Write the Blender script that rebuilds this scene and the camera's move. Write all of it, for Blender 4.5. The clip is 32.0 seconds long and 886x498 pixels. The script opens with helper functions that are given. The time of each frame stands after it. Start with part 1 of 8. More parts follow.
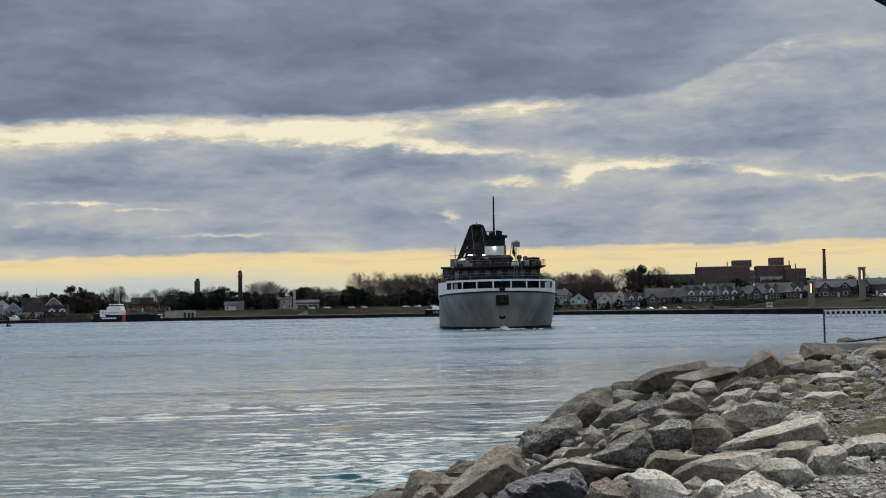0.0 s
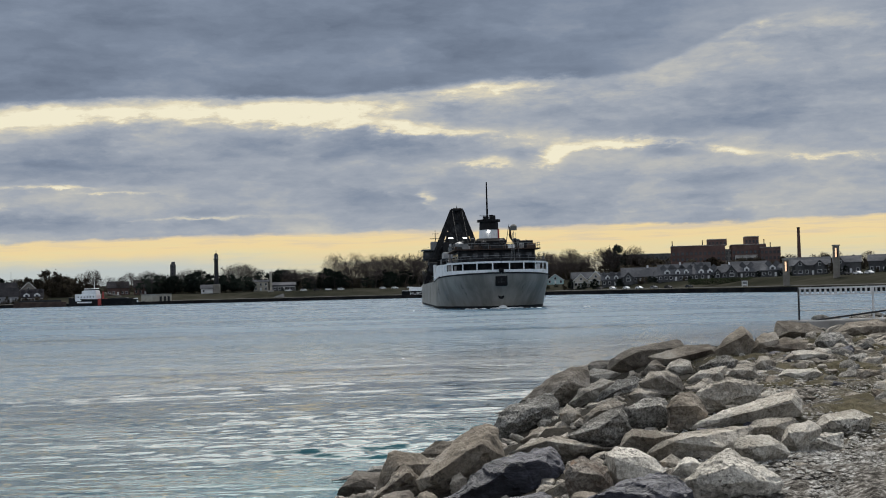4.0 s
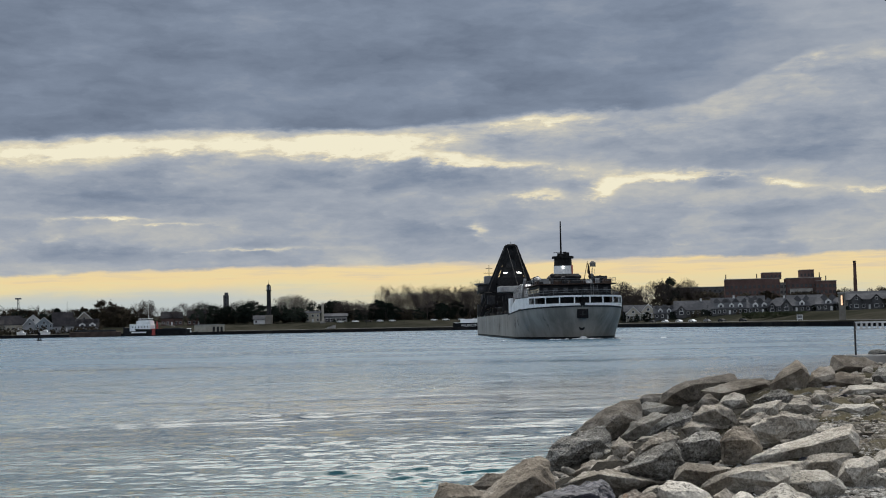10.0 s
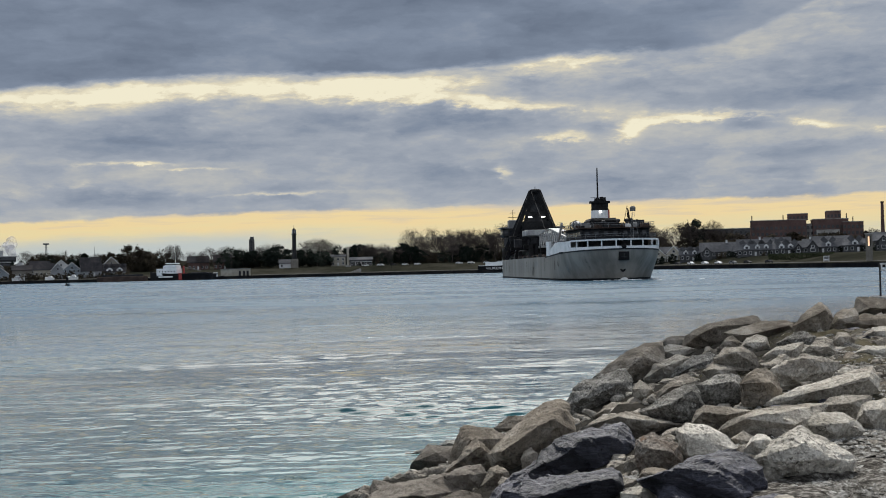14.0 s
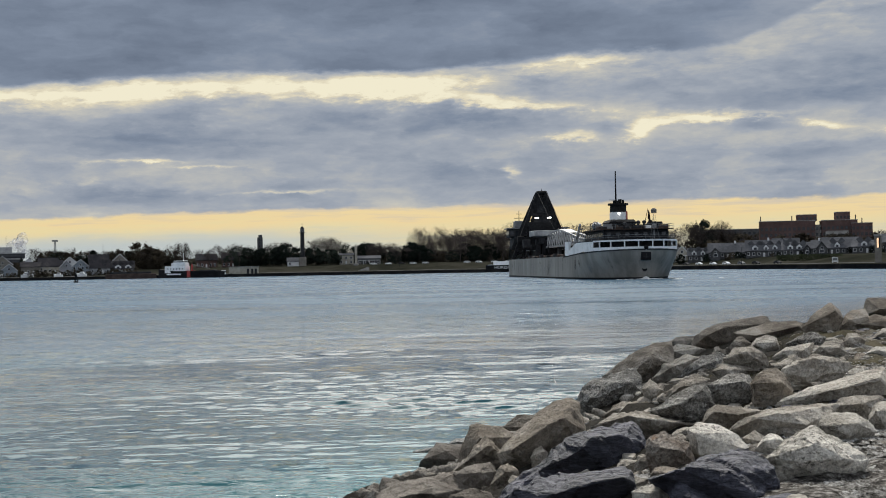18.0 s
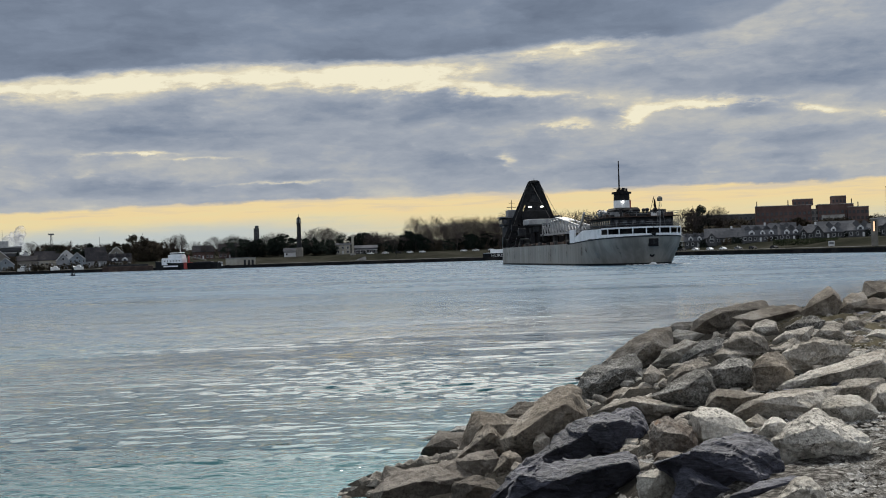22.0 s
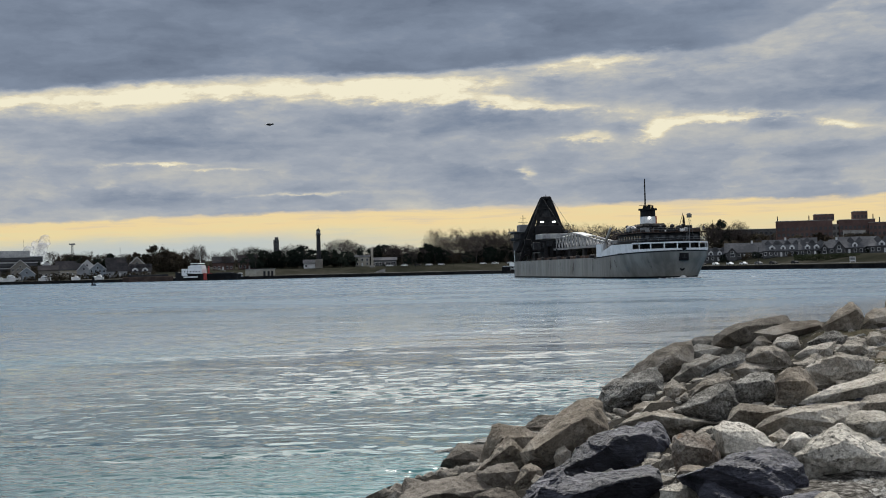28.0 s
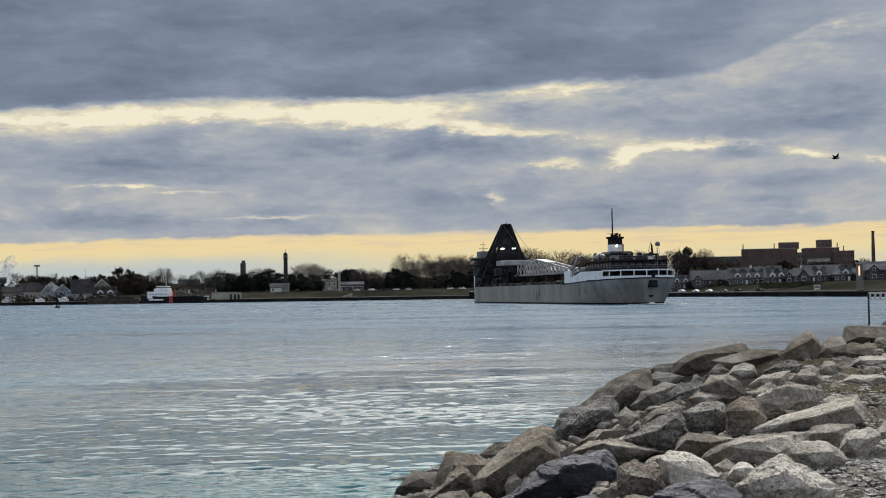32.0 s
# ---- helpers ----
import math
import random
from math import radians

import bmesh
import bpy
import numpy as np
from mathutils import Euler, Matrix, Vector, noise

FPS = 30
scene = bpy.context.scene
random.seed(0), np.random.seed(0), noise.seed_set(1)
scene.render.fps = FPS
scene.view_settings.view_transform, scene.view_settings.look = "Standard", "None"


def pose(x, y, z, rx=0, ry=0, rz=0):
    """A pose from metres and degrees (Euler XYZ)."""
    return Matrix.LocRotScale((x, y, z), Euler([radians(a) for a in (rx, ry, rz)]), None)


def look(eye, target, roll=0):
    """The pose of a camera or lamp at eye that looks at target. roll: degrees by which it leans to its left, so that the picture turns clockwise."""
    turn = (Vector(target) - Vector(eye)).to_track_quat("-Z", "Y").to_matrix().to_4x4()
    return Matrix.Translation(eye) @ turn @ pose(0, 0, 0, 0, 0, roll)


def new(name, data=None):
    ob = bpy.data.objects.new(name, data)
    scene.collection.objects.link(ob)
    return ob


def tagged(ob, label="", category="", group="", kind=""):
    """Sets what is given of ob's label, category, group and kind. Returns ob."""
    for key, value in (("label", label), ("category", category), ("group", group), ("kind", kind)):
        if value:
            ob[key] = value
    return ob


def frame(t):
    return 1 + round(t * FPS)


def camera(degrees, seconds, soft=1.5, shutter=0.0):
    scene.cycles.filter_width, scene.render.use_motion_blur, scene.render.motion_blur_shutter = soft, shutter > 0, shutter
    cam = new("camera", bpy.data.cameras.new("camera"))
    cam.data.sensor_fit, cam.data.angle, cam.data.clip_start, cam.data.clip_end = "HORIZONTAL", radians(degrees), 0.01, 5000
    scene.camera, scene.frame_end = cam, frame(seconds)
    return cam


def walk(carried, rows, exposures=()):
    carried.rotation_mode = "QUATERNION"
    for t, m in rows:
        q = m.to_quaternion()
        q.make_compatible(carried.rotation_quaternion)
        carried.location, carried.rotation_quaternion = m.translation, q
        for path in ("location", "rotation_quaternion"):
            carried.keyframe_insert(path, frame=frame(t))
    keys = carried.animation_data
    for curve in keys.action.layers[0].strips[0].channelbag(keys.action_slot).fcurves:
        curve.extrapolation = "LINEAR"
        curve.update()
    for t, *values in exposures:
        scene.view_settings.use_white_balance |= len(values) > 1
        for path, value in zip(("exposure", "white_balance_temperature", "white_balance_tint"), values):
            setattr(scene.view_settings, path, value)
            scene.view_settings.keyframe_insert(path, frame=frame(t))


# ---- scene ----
cam = camera(38.11, 32.0, soft=1.0)
EYE = [  # seconds, place, then yaw, pitch and roll in degrees
    (0, -0.070, 0.005, 3.200, -1.911, 2.776, -0.962),
    (0.5, -0.067, 0.005, 3.198, -2.311, 2.736, -0.783),
    (1, -0.065, 0.006, 3.198, -2.292, 2.582, -0.786),
    (1.5, -0.065, 0.007, 3.199, -2.162, 2.382, -0.746),
    (2, -0.056, 0.006, 3.197, -2.171, 2.164, -0.802),
    (2.5, -0.050, 0.008, 3.194, -2.385, 2.003, -0.932),
    (3, -0.053, 0.010, 3.194, -2.637, 1.933, -1.120),
    (3.5, -0.060, 0.009, 3.198, -2.876, 1.891, -1.328),
    (5.5, -0.054, 0.006, 3.195, -2.640, 2.220, -1.933),
    (6, -0.053, 0.006, 3.194, -2.137, 2.330, -1.795),
    (6.5, -0.058, 0.007, 3.192, -1.540, 2.333, -1.554),
    (7, -0.060, 0.004, 3.186, -0.996, 2.228, -1.306),
    (7.5, -0.063, 0.001, 3.188, -0.709, 2.207, -1.071),
    (8, -0.066, -0.002, 3.190, -0.610, 2.273, -0.872),
    (8.5, -0.068, -0.002, 3.187, -0.570, 2.437, -0.752),
    (9, -0.073, -0.002, 3.187, -0.532, 2.721, -0.810),
    (9.5, -0.072, -0.001, 3.186, -0.564, 3.140, -0.980),
    (10, -0.062, -0.000, 3.186, -0.674, 3.393, -1.118),
    (10.5, -0.065, 0.002, 3.192, -1.014, 3.425, -1.053),
    (11, -0.085, 0.004, 3.193, -1.151, 2.876, -0.975),
    (11.5, -0.088, 0.001, 3.191, -1.078, 1.939, -1.032),
    (12, -0.046, -0.002, 3.196, -0.743, 1.024, -1.111),
    (12.5, -0.014, -0.004, 3.201, -0.379, 0.377, -1.303),
    (13, -0.004, -0.007, 3.202, -0.019, 0.210, -1.405),
    (13.5, 0.000, -0.008, 3.202, 0.249, 0.395, -1.420),
    (14, 0.005, -0.008, 3.200, 0.491, 0.877, -1.409),
    (14.5, 0.008, -0.009, 3.203, 0.593, 1.335, -1.326),
    (16.5, -0.021, -0.004, 3.188, 0.689, 1.134, -0.703),
    (17, -0.020, -0.002, 3.185, 0.920, 0.833, -0.811),
    (17.5, -0.020, -0.003, 3.185, 0.991, 0.729, -0.972),
    (18, -0.031, -0.004, 3.188, 0.850, 0.842, -1.078),
    (18.5, -0.039, -0.006, 3.195, 1.251, 1.090, -1.235),
    (19, -0.047, -0.008, 3.192, 2.208, 1.306, -1.240),
    (19.5, -0.050, -0.007, 3.186, 3.593, 1.306, -1.031),
    (20, -0.021, -0.006, 3.173, 4.661, 0.954, -0.855),
    (20.5, -0.017, -0.005, 3.177, 4.641, 0.695, -0.860),
    (21, -0.050, -0.006, 3.181, 3.435, 0.589, -1.076),
    (21.5, -0.079, -0.004, 3.180, 1.925, 0.471, -1.440),
    (22, -0.074, 0.000, 3.178, 0.713, 0.336, -1.771),
    (22.5, -0.073, 0.004, 3.175, 0.229, 0.317, -1.783),
    (23, -0.081, 0.004, 3.175, 0.408, 0.335, -1.557),
    (23.5, -0.091, 0.003, 3.176, 0.973, 0.507, -1.129),
    (24, -0.100, 0.002, 3.175, 1.570, 0.778, -0.798),
    (24.5, -0.105, -0.000, 3.171, 1.776, 0.971, -0.647),
    (25, -0.109, -0.004, 3.171, 1.774, 1.122, -0.674),
    (25.5, -0.112, -0.006, 3.172, 1.698, 1.185, -0.763),
    (27.5, -0.105, 0.002, 3.165, 1.859, 0.919, -1.185),
    (28, -0.108, -0.001, 3.168, 1.557, 0.925, -1.346),
    (28.5, -0.120, -0.005, 3.168, 1.274, 1.130, -1.472),
    (29, -0.134, -0.001, 3.169, 0.944, 1.762, -1.348),
    (29.5, -0.099, 0.001, 3.174, 0.868, 2.232, -0.990),
    (30, -0.014, -0.003, 3.183, 1.025, 2.497, -0.722),
    (30.5, 0.043, -0.006, 3.187, 1.298, 2.409, -0.665),
    (31, 0.067, -0.006, 3.185, 1.226, 2.217, -0.782),
    (31.5, 0.077, -0.005, 3.185, 0.763, 2.045, -0.846),
    (32, 0.077, -0.005, 3.192, 0.098, 2.008, -0.877),
]
walk(cam, [(t, Matrix.Translation((x, y, z)) @ pose(0, 0, 0, 90 + pitch, 0, yaw) @ pose(0, 0, 0, 0, 0, roll))
           for t, x, y, z, yaw, pitch, roll in EYE], exposures=((0, 0.0, 6340, 10), (32, 0.0, 6340, 10)))

# ---------------------------------------------------------------- light
world = bpy.data.worlds.new("evening_sky")
scene.world = world
world.use_nodes = True


class Net:
    """Short hand for wiring shader nodes."""

    def __init__(self, tree):
        self.tree = tree
        tree.nodes.clear()

    def node(self, kind):
        return self.tree.nodes.new(kind)

    def link(self, value, socket):
        if isinstance(value, (int, float, tuple, list)):
            socket.default_value = value
        else:
            self.tree.links.new(value, socket)

    def math(self, op, a, b=0.0, c=0.0):
        n = self.node("ShaderNodeMath")
        n.operation = op
        for socket, value in zip(n.inputs, (a, b, c)):
            self.link(value, socket)
        return n.outputs[0]

    def add(self, a, b):
        return self.math("ADD", a, b)

    def mul(self, a, b):
        return self.math("MULTIPLY", a, b)

    def ramp01(self, x, low, high, to=(0.0, 1.0)):
        n = self.node("ShaderNodeMapRange")
        n.interpolation_type = "SMOOTHSTEP"
        self.link(x, n.inputs[0])
        for socket, value in zip(n.inputs[1:5], (low, high, *to)):
            socket.default_value = value
        return n.outputs[0]

    def vec(self, x, y=0.0, z=0.0):
        n = self.node("ShaderNodeCombineXYZ")
        for socket, value in zip(n.inputs, (x, y, z)):
            self.link(value, socket)
        return n.outputs[0]

    def noise(self, vector, scale=1.0, detail=4.0, rough=0.55, lacunarity=2.0):
        n = self.node("ShaderNodeTexNoise")
        self.link(vector, n.inputs["Vector"])
        n.inputs["Scale"].default_value, n.inputs["Detail"].default_value = scale, detail
        n.inputs["Roughness"].default_value, n.inputs["Lacunarity"].default_value = rough, lacunarity
        return n.outputs[0]

    def mix(self, f, a, b, blend="MIX"):
        n = self.node("ShaderNodeMix")
        n.data_type, n.blend_type = "RGBA", blend
        self.link(f, n.inputs[0])
        for socket, value in ((n.inputs[6], a), (n.inputs[7], b)):
            self.link((*value, 1.0) if isinstance(value, tuple) and len(value) == 3 else value, socket)
        return n.outputs[2]

    def colours(self, x, stops):
        n = self.node("ShaderNodeValToRGB")
        self.link(x, n.inputs[0])
        e = n.color_ramp.elements
        while len(e) < len(stops):
            e.new(0.5)
        for el, (at, c) in zip(e, stops):
            el.position, el.color = at, (*c, 1.0)
        return n.outputs[0]


def build_sky():
    """Broken stratus before a low sun, laid out by azimuth and elevation in degrees."""
    n = Net(world.node_tree)
    way = n.node("ShaderNodeTexCoord").outputs["Generated"]
    xyz = n.node("ShaderNodeSeparateXYZ")
    n.link(way, xyz.inputs[0])
    deg = 180 / math.pi
    az = n.mul(n.math("ARCTAN2", xyz.outputs[0], xyz.outputs[1]), deg)
    el = n.mul(n.math("ARCSINE", xyz.outputs[2]), deg)
    n1 = n.add(n.noise(n.vec(n.mul(az, 0.15), n.mul(el, 0.5), 3.1), 1.0, 5.0, 0.6), -0.5)
    n2 = n.add(n.noise(n.vec(n.mul(az, 0.6), n.mul(el, 1.7), 8.7), 1.0, 6.0, 0.62), -0.5)
    n3 = n.add(n.noise(n.vec(n.mul(az, 0.22), n.mul(el, 0.7), 15.2), 1.0, 4.0, 0.6), -0.5)
    n4 = n.add(n.noise(n.vec(n.add(n.mul(az, 0.95), n.mul(n2, 1.2)), n.add(n.mul(el, 2.6), n.mul(n1, 1.2)), 51.0), 1.0, 8.0, 0.6), -0.5)
    elw = n.add(el, n.add(n.mul(n1, 0.8), n.add(n.mul(n2, 0.7), n.mul(n4, 0.35))))
    azw = n.add(az, n.add(n.mul(n3, 2.5), n.mul(n4, 1.2)))

    def blob(u, v, su, sv, amp, slope=0.0):
        dv = n.add(elw, -v) if not slope else n.add(elw, n.math("MULTIPLY_ADD", az, -slope, -v + slope * u))
        du = n.mul(n.add(azw, -u), 1 / su)
        dv = n.mul(dv, 1 / sv)
        r = n.add(n.mul(du, du), n.mul(dv, dv))
        return n.mul(n.math("EXPONENT", n.mul(r, -1.0)), amp)

    # underside of the dark deck that covers the upper sky
    edge = n.add(n.math("MULTIPLY_ADD", az, 0.018, 8.85), n.add(n.ramp01(az, -24.0, -7.0, (-0.6, 0.0)), n.add(n.ramp01(az, -3.0, 6.0, (0.0, 0.35)), n.ramp01(az, 11.0, 18.5, (0.0, 2.0)))))
    above = n.add(el, n.add(n.mul(n.mul(edge, -1.0), 1.0), n.add(n.mul(n1, 0.5), n.add(n.mul(n2, 0.5), n.mul(n4, 0.4)))))
    deck = n.ramp01(above, -0.12, 0.22)
    fine = n.noise(n.vec(n.add(n.mul(az, 0.19), n.mul(n2, 0.6)), n.add(n.mul(el, 0.62), n.mul(n1, 1.0)), 1.0), 1.0, 7.0, 0.52)
    light = n.math("MULTIPLY_ADD", fine, 0.86, 0.02)
    broad = n.noise(n.vec(n.mul(az, 0.07), n.mul(el, 0.3), 22.0), 1.0, 3.0, 0.5)
    light = n.add(light, n.math("MULTIPLY_ADD", broad, 0.35, -0.14))
    streak = n.math("EXPONENT", n.mul(n.math("POWER", n.mul(n.add(above, 0.62), 1 / 0.5), 2.0), -1.0))
    fibre = n.noise(n.vec(n.add(n.mul(az, 0.75), n.mul(n1, 2.0)), n.add(n.mul(el, 3.0), n.mul(n2, 1.5)), 41.0), 1.0, 6.0, 0.62)
    light = n.add(light, n.mul(n.mul(streak, n.math("MULTIPLY_ADD", fibre, 2.4, -0.3)), n.ramp01(az, -4.0, 12.0, (0.33, 0.10))))
    light = n.add(light, n.math("MULTIPLY_ADD", fibre, 0.14, -0.07))
    for u, v, su, sv, amp, slope in SKY_BANKS:
        light = n.add(light, blob(u, v, su, sv, amp, slope))
    rift = 0.0
    for u, v, su, sv, amp, slope in SKY_RIFTS:
        rift = n.add(rift, blob(u, v, su, sv, amp, slope))
    light = n.add(light, n.add(n.mul(rift, 0.4), n.mul(n.ramp01(n.add(rift, n.math("MULTIPLY_ADD", n4, 0.9, n.mul(n2, 0.3))), 0.10, 0.62, (0.0, 0.5)), n.math("MULTIPLY_ADD", fibre, 1.5, -0.15))))
    light = n.add(light, n.mul(n4, 0.24))
    deck_light = n.add(n.math("MULTIPLY_ADD", fine, 0.62, -0.15), n.add(n.mul(n4, 0.16), n.ramp01(az, 8.0, 20.0, (0.0, 0.3))))
    light = n.add(n.mul(light, n.math("SUBTRACT", 1.0, deck)), n.mul(deck_light, deck))
    cloud = n.colours(light, [(0.0, (0.138, 0.17, 0.228)), (0.22, (0.218, 0.26, 0.332)), (0.46, (0.355, 0.385, 0.432)),
                              (0.66, (0.52, 0.51, 0.47)), (0.84, (0.74, 0.665, 0.49)), (1.0, (0.89, 0.82, 0.61))])
    # the clear strip over the horizon, with its clear-sky light from the sky model
    low = n.add(n.add(el, n.ramp01(az, -22.0, -6.0, (0.4, 0.0))), n.add(n.mul(n1, 0.6), n.add(n.mul(n2, 0.3), n.mul(n4, 0.3))))
    strip = n.ramp01(low, 2.66, 2.84, (1.0, 0.0))
    wisp = n.noise(n.vec(n.mul(az, 0.25), n.mul(el, 3.4), 31.0), 1.0, 5.0, 0.6)
    glow = n.colours(n.add(n.mul(el, 0.32), n.math("MULTIPLY_ADD", wisp, 0.9, -0.45)),
                     [(0.0, (0.45, 0.47, 0.44)), (0.25, (0.58, 0.55, 0.42)), (0.5, (0.75, 0.62, 0.325)), (0.75, (0.79, 0.60, 0.30)), (1.0, (0.56, 0.48, 0.38))])
    pale = n.mul(n.ramp01(low, 1.3, 2.25, (1.0, 0.0)), n.ramp01(az, -13.0, 2.0, (0.9, 0.15)))
    glow = n.mix(pale, glow, (0.43, 0.49, 0.51))
    sky = n.node("ShaderNodeTexSky")
    sky.sky_type, sky.sun_disc, sky.sun_elevation, sky.sun_rotation = "NISHITA", False, radians(52), radians(6)
    clear = n.mix(0.008, glow, sky.outputs[0])
    colour = n.mix(strip, cloud, clear)
    # thinner, brighter cloud overhead
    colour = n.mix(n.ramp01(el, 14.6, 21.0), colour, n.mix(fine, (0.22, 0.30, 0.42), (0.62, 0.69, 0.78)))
    # Unseen bright glow added above the view to brighten the water.
    water_glow = n.math("EXPONENT", n.mul(n.math("POWER", n.mul(n.add(az, 0.0), 1 / 28.0), 2.0), -1.0))
    water_glow = n.mul(water_glow, n.mul(n.ramp01(el, 14.8, 19.0), n.ramp01(el, 45.0, 70.0, (1.0, 0.0))))
    colour = n.mix(n.mul(water_glow, n.ramp01(fine, 0.2, 0.5)), colour, (3.3, 3.2, 2.88))
    # Unseen sky behind lifted as fill light for the stones and ship.
    colour = n.mix(n.ramp01(xyz.outputs[1], 0.55, -0.15), colour, n.mix(fine, (0.42, 0.475, 0.56), (0.80, 0.84, 0.90)))
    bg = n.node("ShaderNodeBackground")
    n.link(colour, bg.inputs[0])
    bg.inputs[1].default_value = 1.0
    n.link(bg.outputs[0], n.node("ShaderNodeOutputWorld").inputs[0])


SKY_RIFTS = [  # bright gaps: azimuth, elevation, half widths, brightness, slope
    (-15.0, 7.85, 9.0, 0.33, 0.48, 0.045), (-3.0, 8.1, 3.8, 0.62, 0.50, 0.03), (1.8, 7.25, 4.8, 0.32, 0.55, -0.095),
    (5.3, 9.05, 3.0, 0.16, 0.42, 0.03), (7.9, 5.85, 0.7, 0.35, 0.55, 0.35), (9.4, 6.25, 2.4, 0.2, 0.32, 0.04), (4.8, 5.65, 1.5, 0.24, 0.52, 0.05),
    (11.9, 6.42, 3.4, 0.22, 0.45, 0.0), (15.9, 5.85, 1.4, 0.17, 0.40, -0.15), (19.9, 5.5, 2.2, 0.15, 0.42, 0.0),
    (2.3, 4.25, 0.35, 0.32, 0.50, 0.0), (-14.3, 4.84, 2.0, 0.11, 0.45, 0.0), (-11.4, 4.6, 2.2, 0.09, 0.30, 0.0),
    (-7.8, 3.5, 2.6, 0.09, 0.42, 0.02), (-16.0, 4.0, 3.0, 0.3, 0.14, 0.0), (11.9, 9.85, 0.8, 0.25, 0.30, 0.3),
    (16.2, 11.1, 2.4, 0.32, 0.30, 0.25), (14.0, 3.4, 6.0, 0.14, 0.16, 0.0)]
SKY_BANKS = [  # darker banks, in the same terms
    (14.7, 7.5, 6.0, 0.9, -0.20, 0.0), (-1.5, 6.4, 4.5, 0.7, -0.24, 0.0), (-13.0, 5.9, 6.0, 0.7, -0.17, 0.0),
    (3.0, 8.2, 2.0, 0.5, -0.22, 0.0), (6.6, 6.0, 0.9, 0.3, -0.25, 0.0), (13.1, 6.05, 1.1, 0.22, -0.22, 0.0),
    (-0.7, 4.3, 2.6, 0.35, -0.14, 0.0), (14.9, 4.85, 4.5, 0.4, -0.13, 0.0), (-15.0, 3.4, 4.5, 0.35, -0.14, 0.0), (5.0, 3.5, 9.0, 0.4, -0.08, 0.0)]
build_sky()
# Sun lamp set at 52 degrees, above the real low sun, avoiding water glint.
sun = new("low_sun", bpy.data.lights.new("low_sun", "SUN"))
sun.data.energy, sun.data.angle, sun.data.color = 4.9, radians(10), (1.0, 0.95, 0.87)
sun.matrix_world = look((0, 0, 60), (-4.0, -46.0, 0.0))
scene.view_settings.exposure = 0.0

# ---------------------------------------------------------------- materials
def surface(name, stops, scale=1.0, rough=0.7, metal=0.0, bump=0.0, bump_scale=None, detail=6.0, stretch=(1, 1, 1), spread=0.0,
            spots=None, coords="Object", specular=0.5, pits=0.0, grain=0.0):
    """A material whose colour runs through stops with two scales of noise. spread: how much pieces differ; spots: (colour, scale, amount)."""
    m = bpy.data.materials.new(name)
    m.use_nodes = True
    n = Net(m.node_tree)
    out, bsdf = n.node("ShaderNodeOutputMaterial"), n.node("ShaderNodeBsdfPrincipled")
    n.link(bsdf.outputs[0], out.inputs[0])
    co = n.node("ShaderNodeTexCoord").outputs[coords]
    at = n.node("ShaderNodeMapping")
    n.link(co, at.inputs[0])
    at.inputs["Scale"].default_value = stretch
    co = at.outputs[0]
    info = n.node("ShaderNodeObjectInfo").outputs["Random"]
    shift = n.node("ShaderNodeVectorMath")
    shift.operation = "ADD"
    n.link(co, shift.inputs[0])
    n.link(n.vec(n.mul(info, 40.0), n.mul(info, 17.0)), shift.inputs[1])
    co = shift.outputs[0]
    big, small = n.noise(co, scale * 0.35, 3.0), n.noise(co, scale * 2.2, detail, 0.65)
    x = n.add(n.mul(big, 0.5), n.mul(small, 0.5))
    x = n.ramp01(x, 0.34, 0.66)
    if spread:
        x = n.add(x, n.math("MULTIPLY_ADD", info, spread, -spread / 2))
    k = len(stops) - 1
    colour = n.colours(x, [(i / k, c) for i, c in enumerate(stops)])
    if spots:
        tint, spot_scale, amount = spots
        s = n.ramp01(n.noise(co, spot_scale, 5.0, 0.7), 0.62 - amount * 0.2, 0.68 - amount * 0.1)
        colour = n.mix(n.mul(s, 0.6), colour, tint)
    if pits:
        hole = n.mul(n.ramp01(n.noise(co, 24.0, 4.0, 0.65), 0.5, 0.62), n.ramp01(n.noise(co, 1.9, 3.0, 0.6), 0.38, 0.58))
        colour = n.mix(n.mul(hole, pits), colour, (0.05, 0.045, 0.038))
    if grain:
        g = n.ramp01(n.noise(co, 34.0, 4.0, 0.7), 0.36, 0.64, (1 - grain, 1 + grain))
        colour = n.mix(1.0, colour, n.vec(g, g, g), "MULTIPLY")
    n.link(colour, bsdf.inputs["Base Color"])
    n.link(n.math("MULTIPLY_ADD", small, 0.25, rough - 0.12), bsdf.inputs["Roughness"])
    bsdf.inputs["Metallic"].default_value = metal
    bsdf.inputs["Specular IOR Level"].default_value = specular
    if bump:
        b = n.node("ShaderNodeBump")
        b.inputs["Strength"].default_value, b.inputs["Distance"].default_value = 1.0, bump
        n.link(n.noise(co, bump_scale or scale * 6, 6.0, 0.7), b.inputs["Height"])
        n.link(b.outputs[0], bsdf.inputs["Normal"])
    return m


def glowing(name, colour, strength):
    m = bpy.data.materials.new(name)
    m.use_nodes = True
    n = Net(m.node_tree)
    e = n.node("ShaderNodeEmission")
    e.inputs[0].default_value, e.inputs[1].default_value = (*colour, 1), strength
    n.link(e.outputs[0], n.node("ShaderNodeOutputMaterial").inputs[0])
    return m


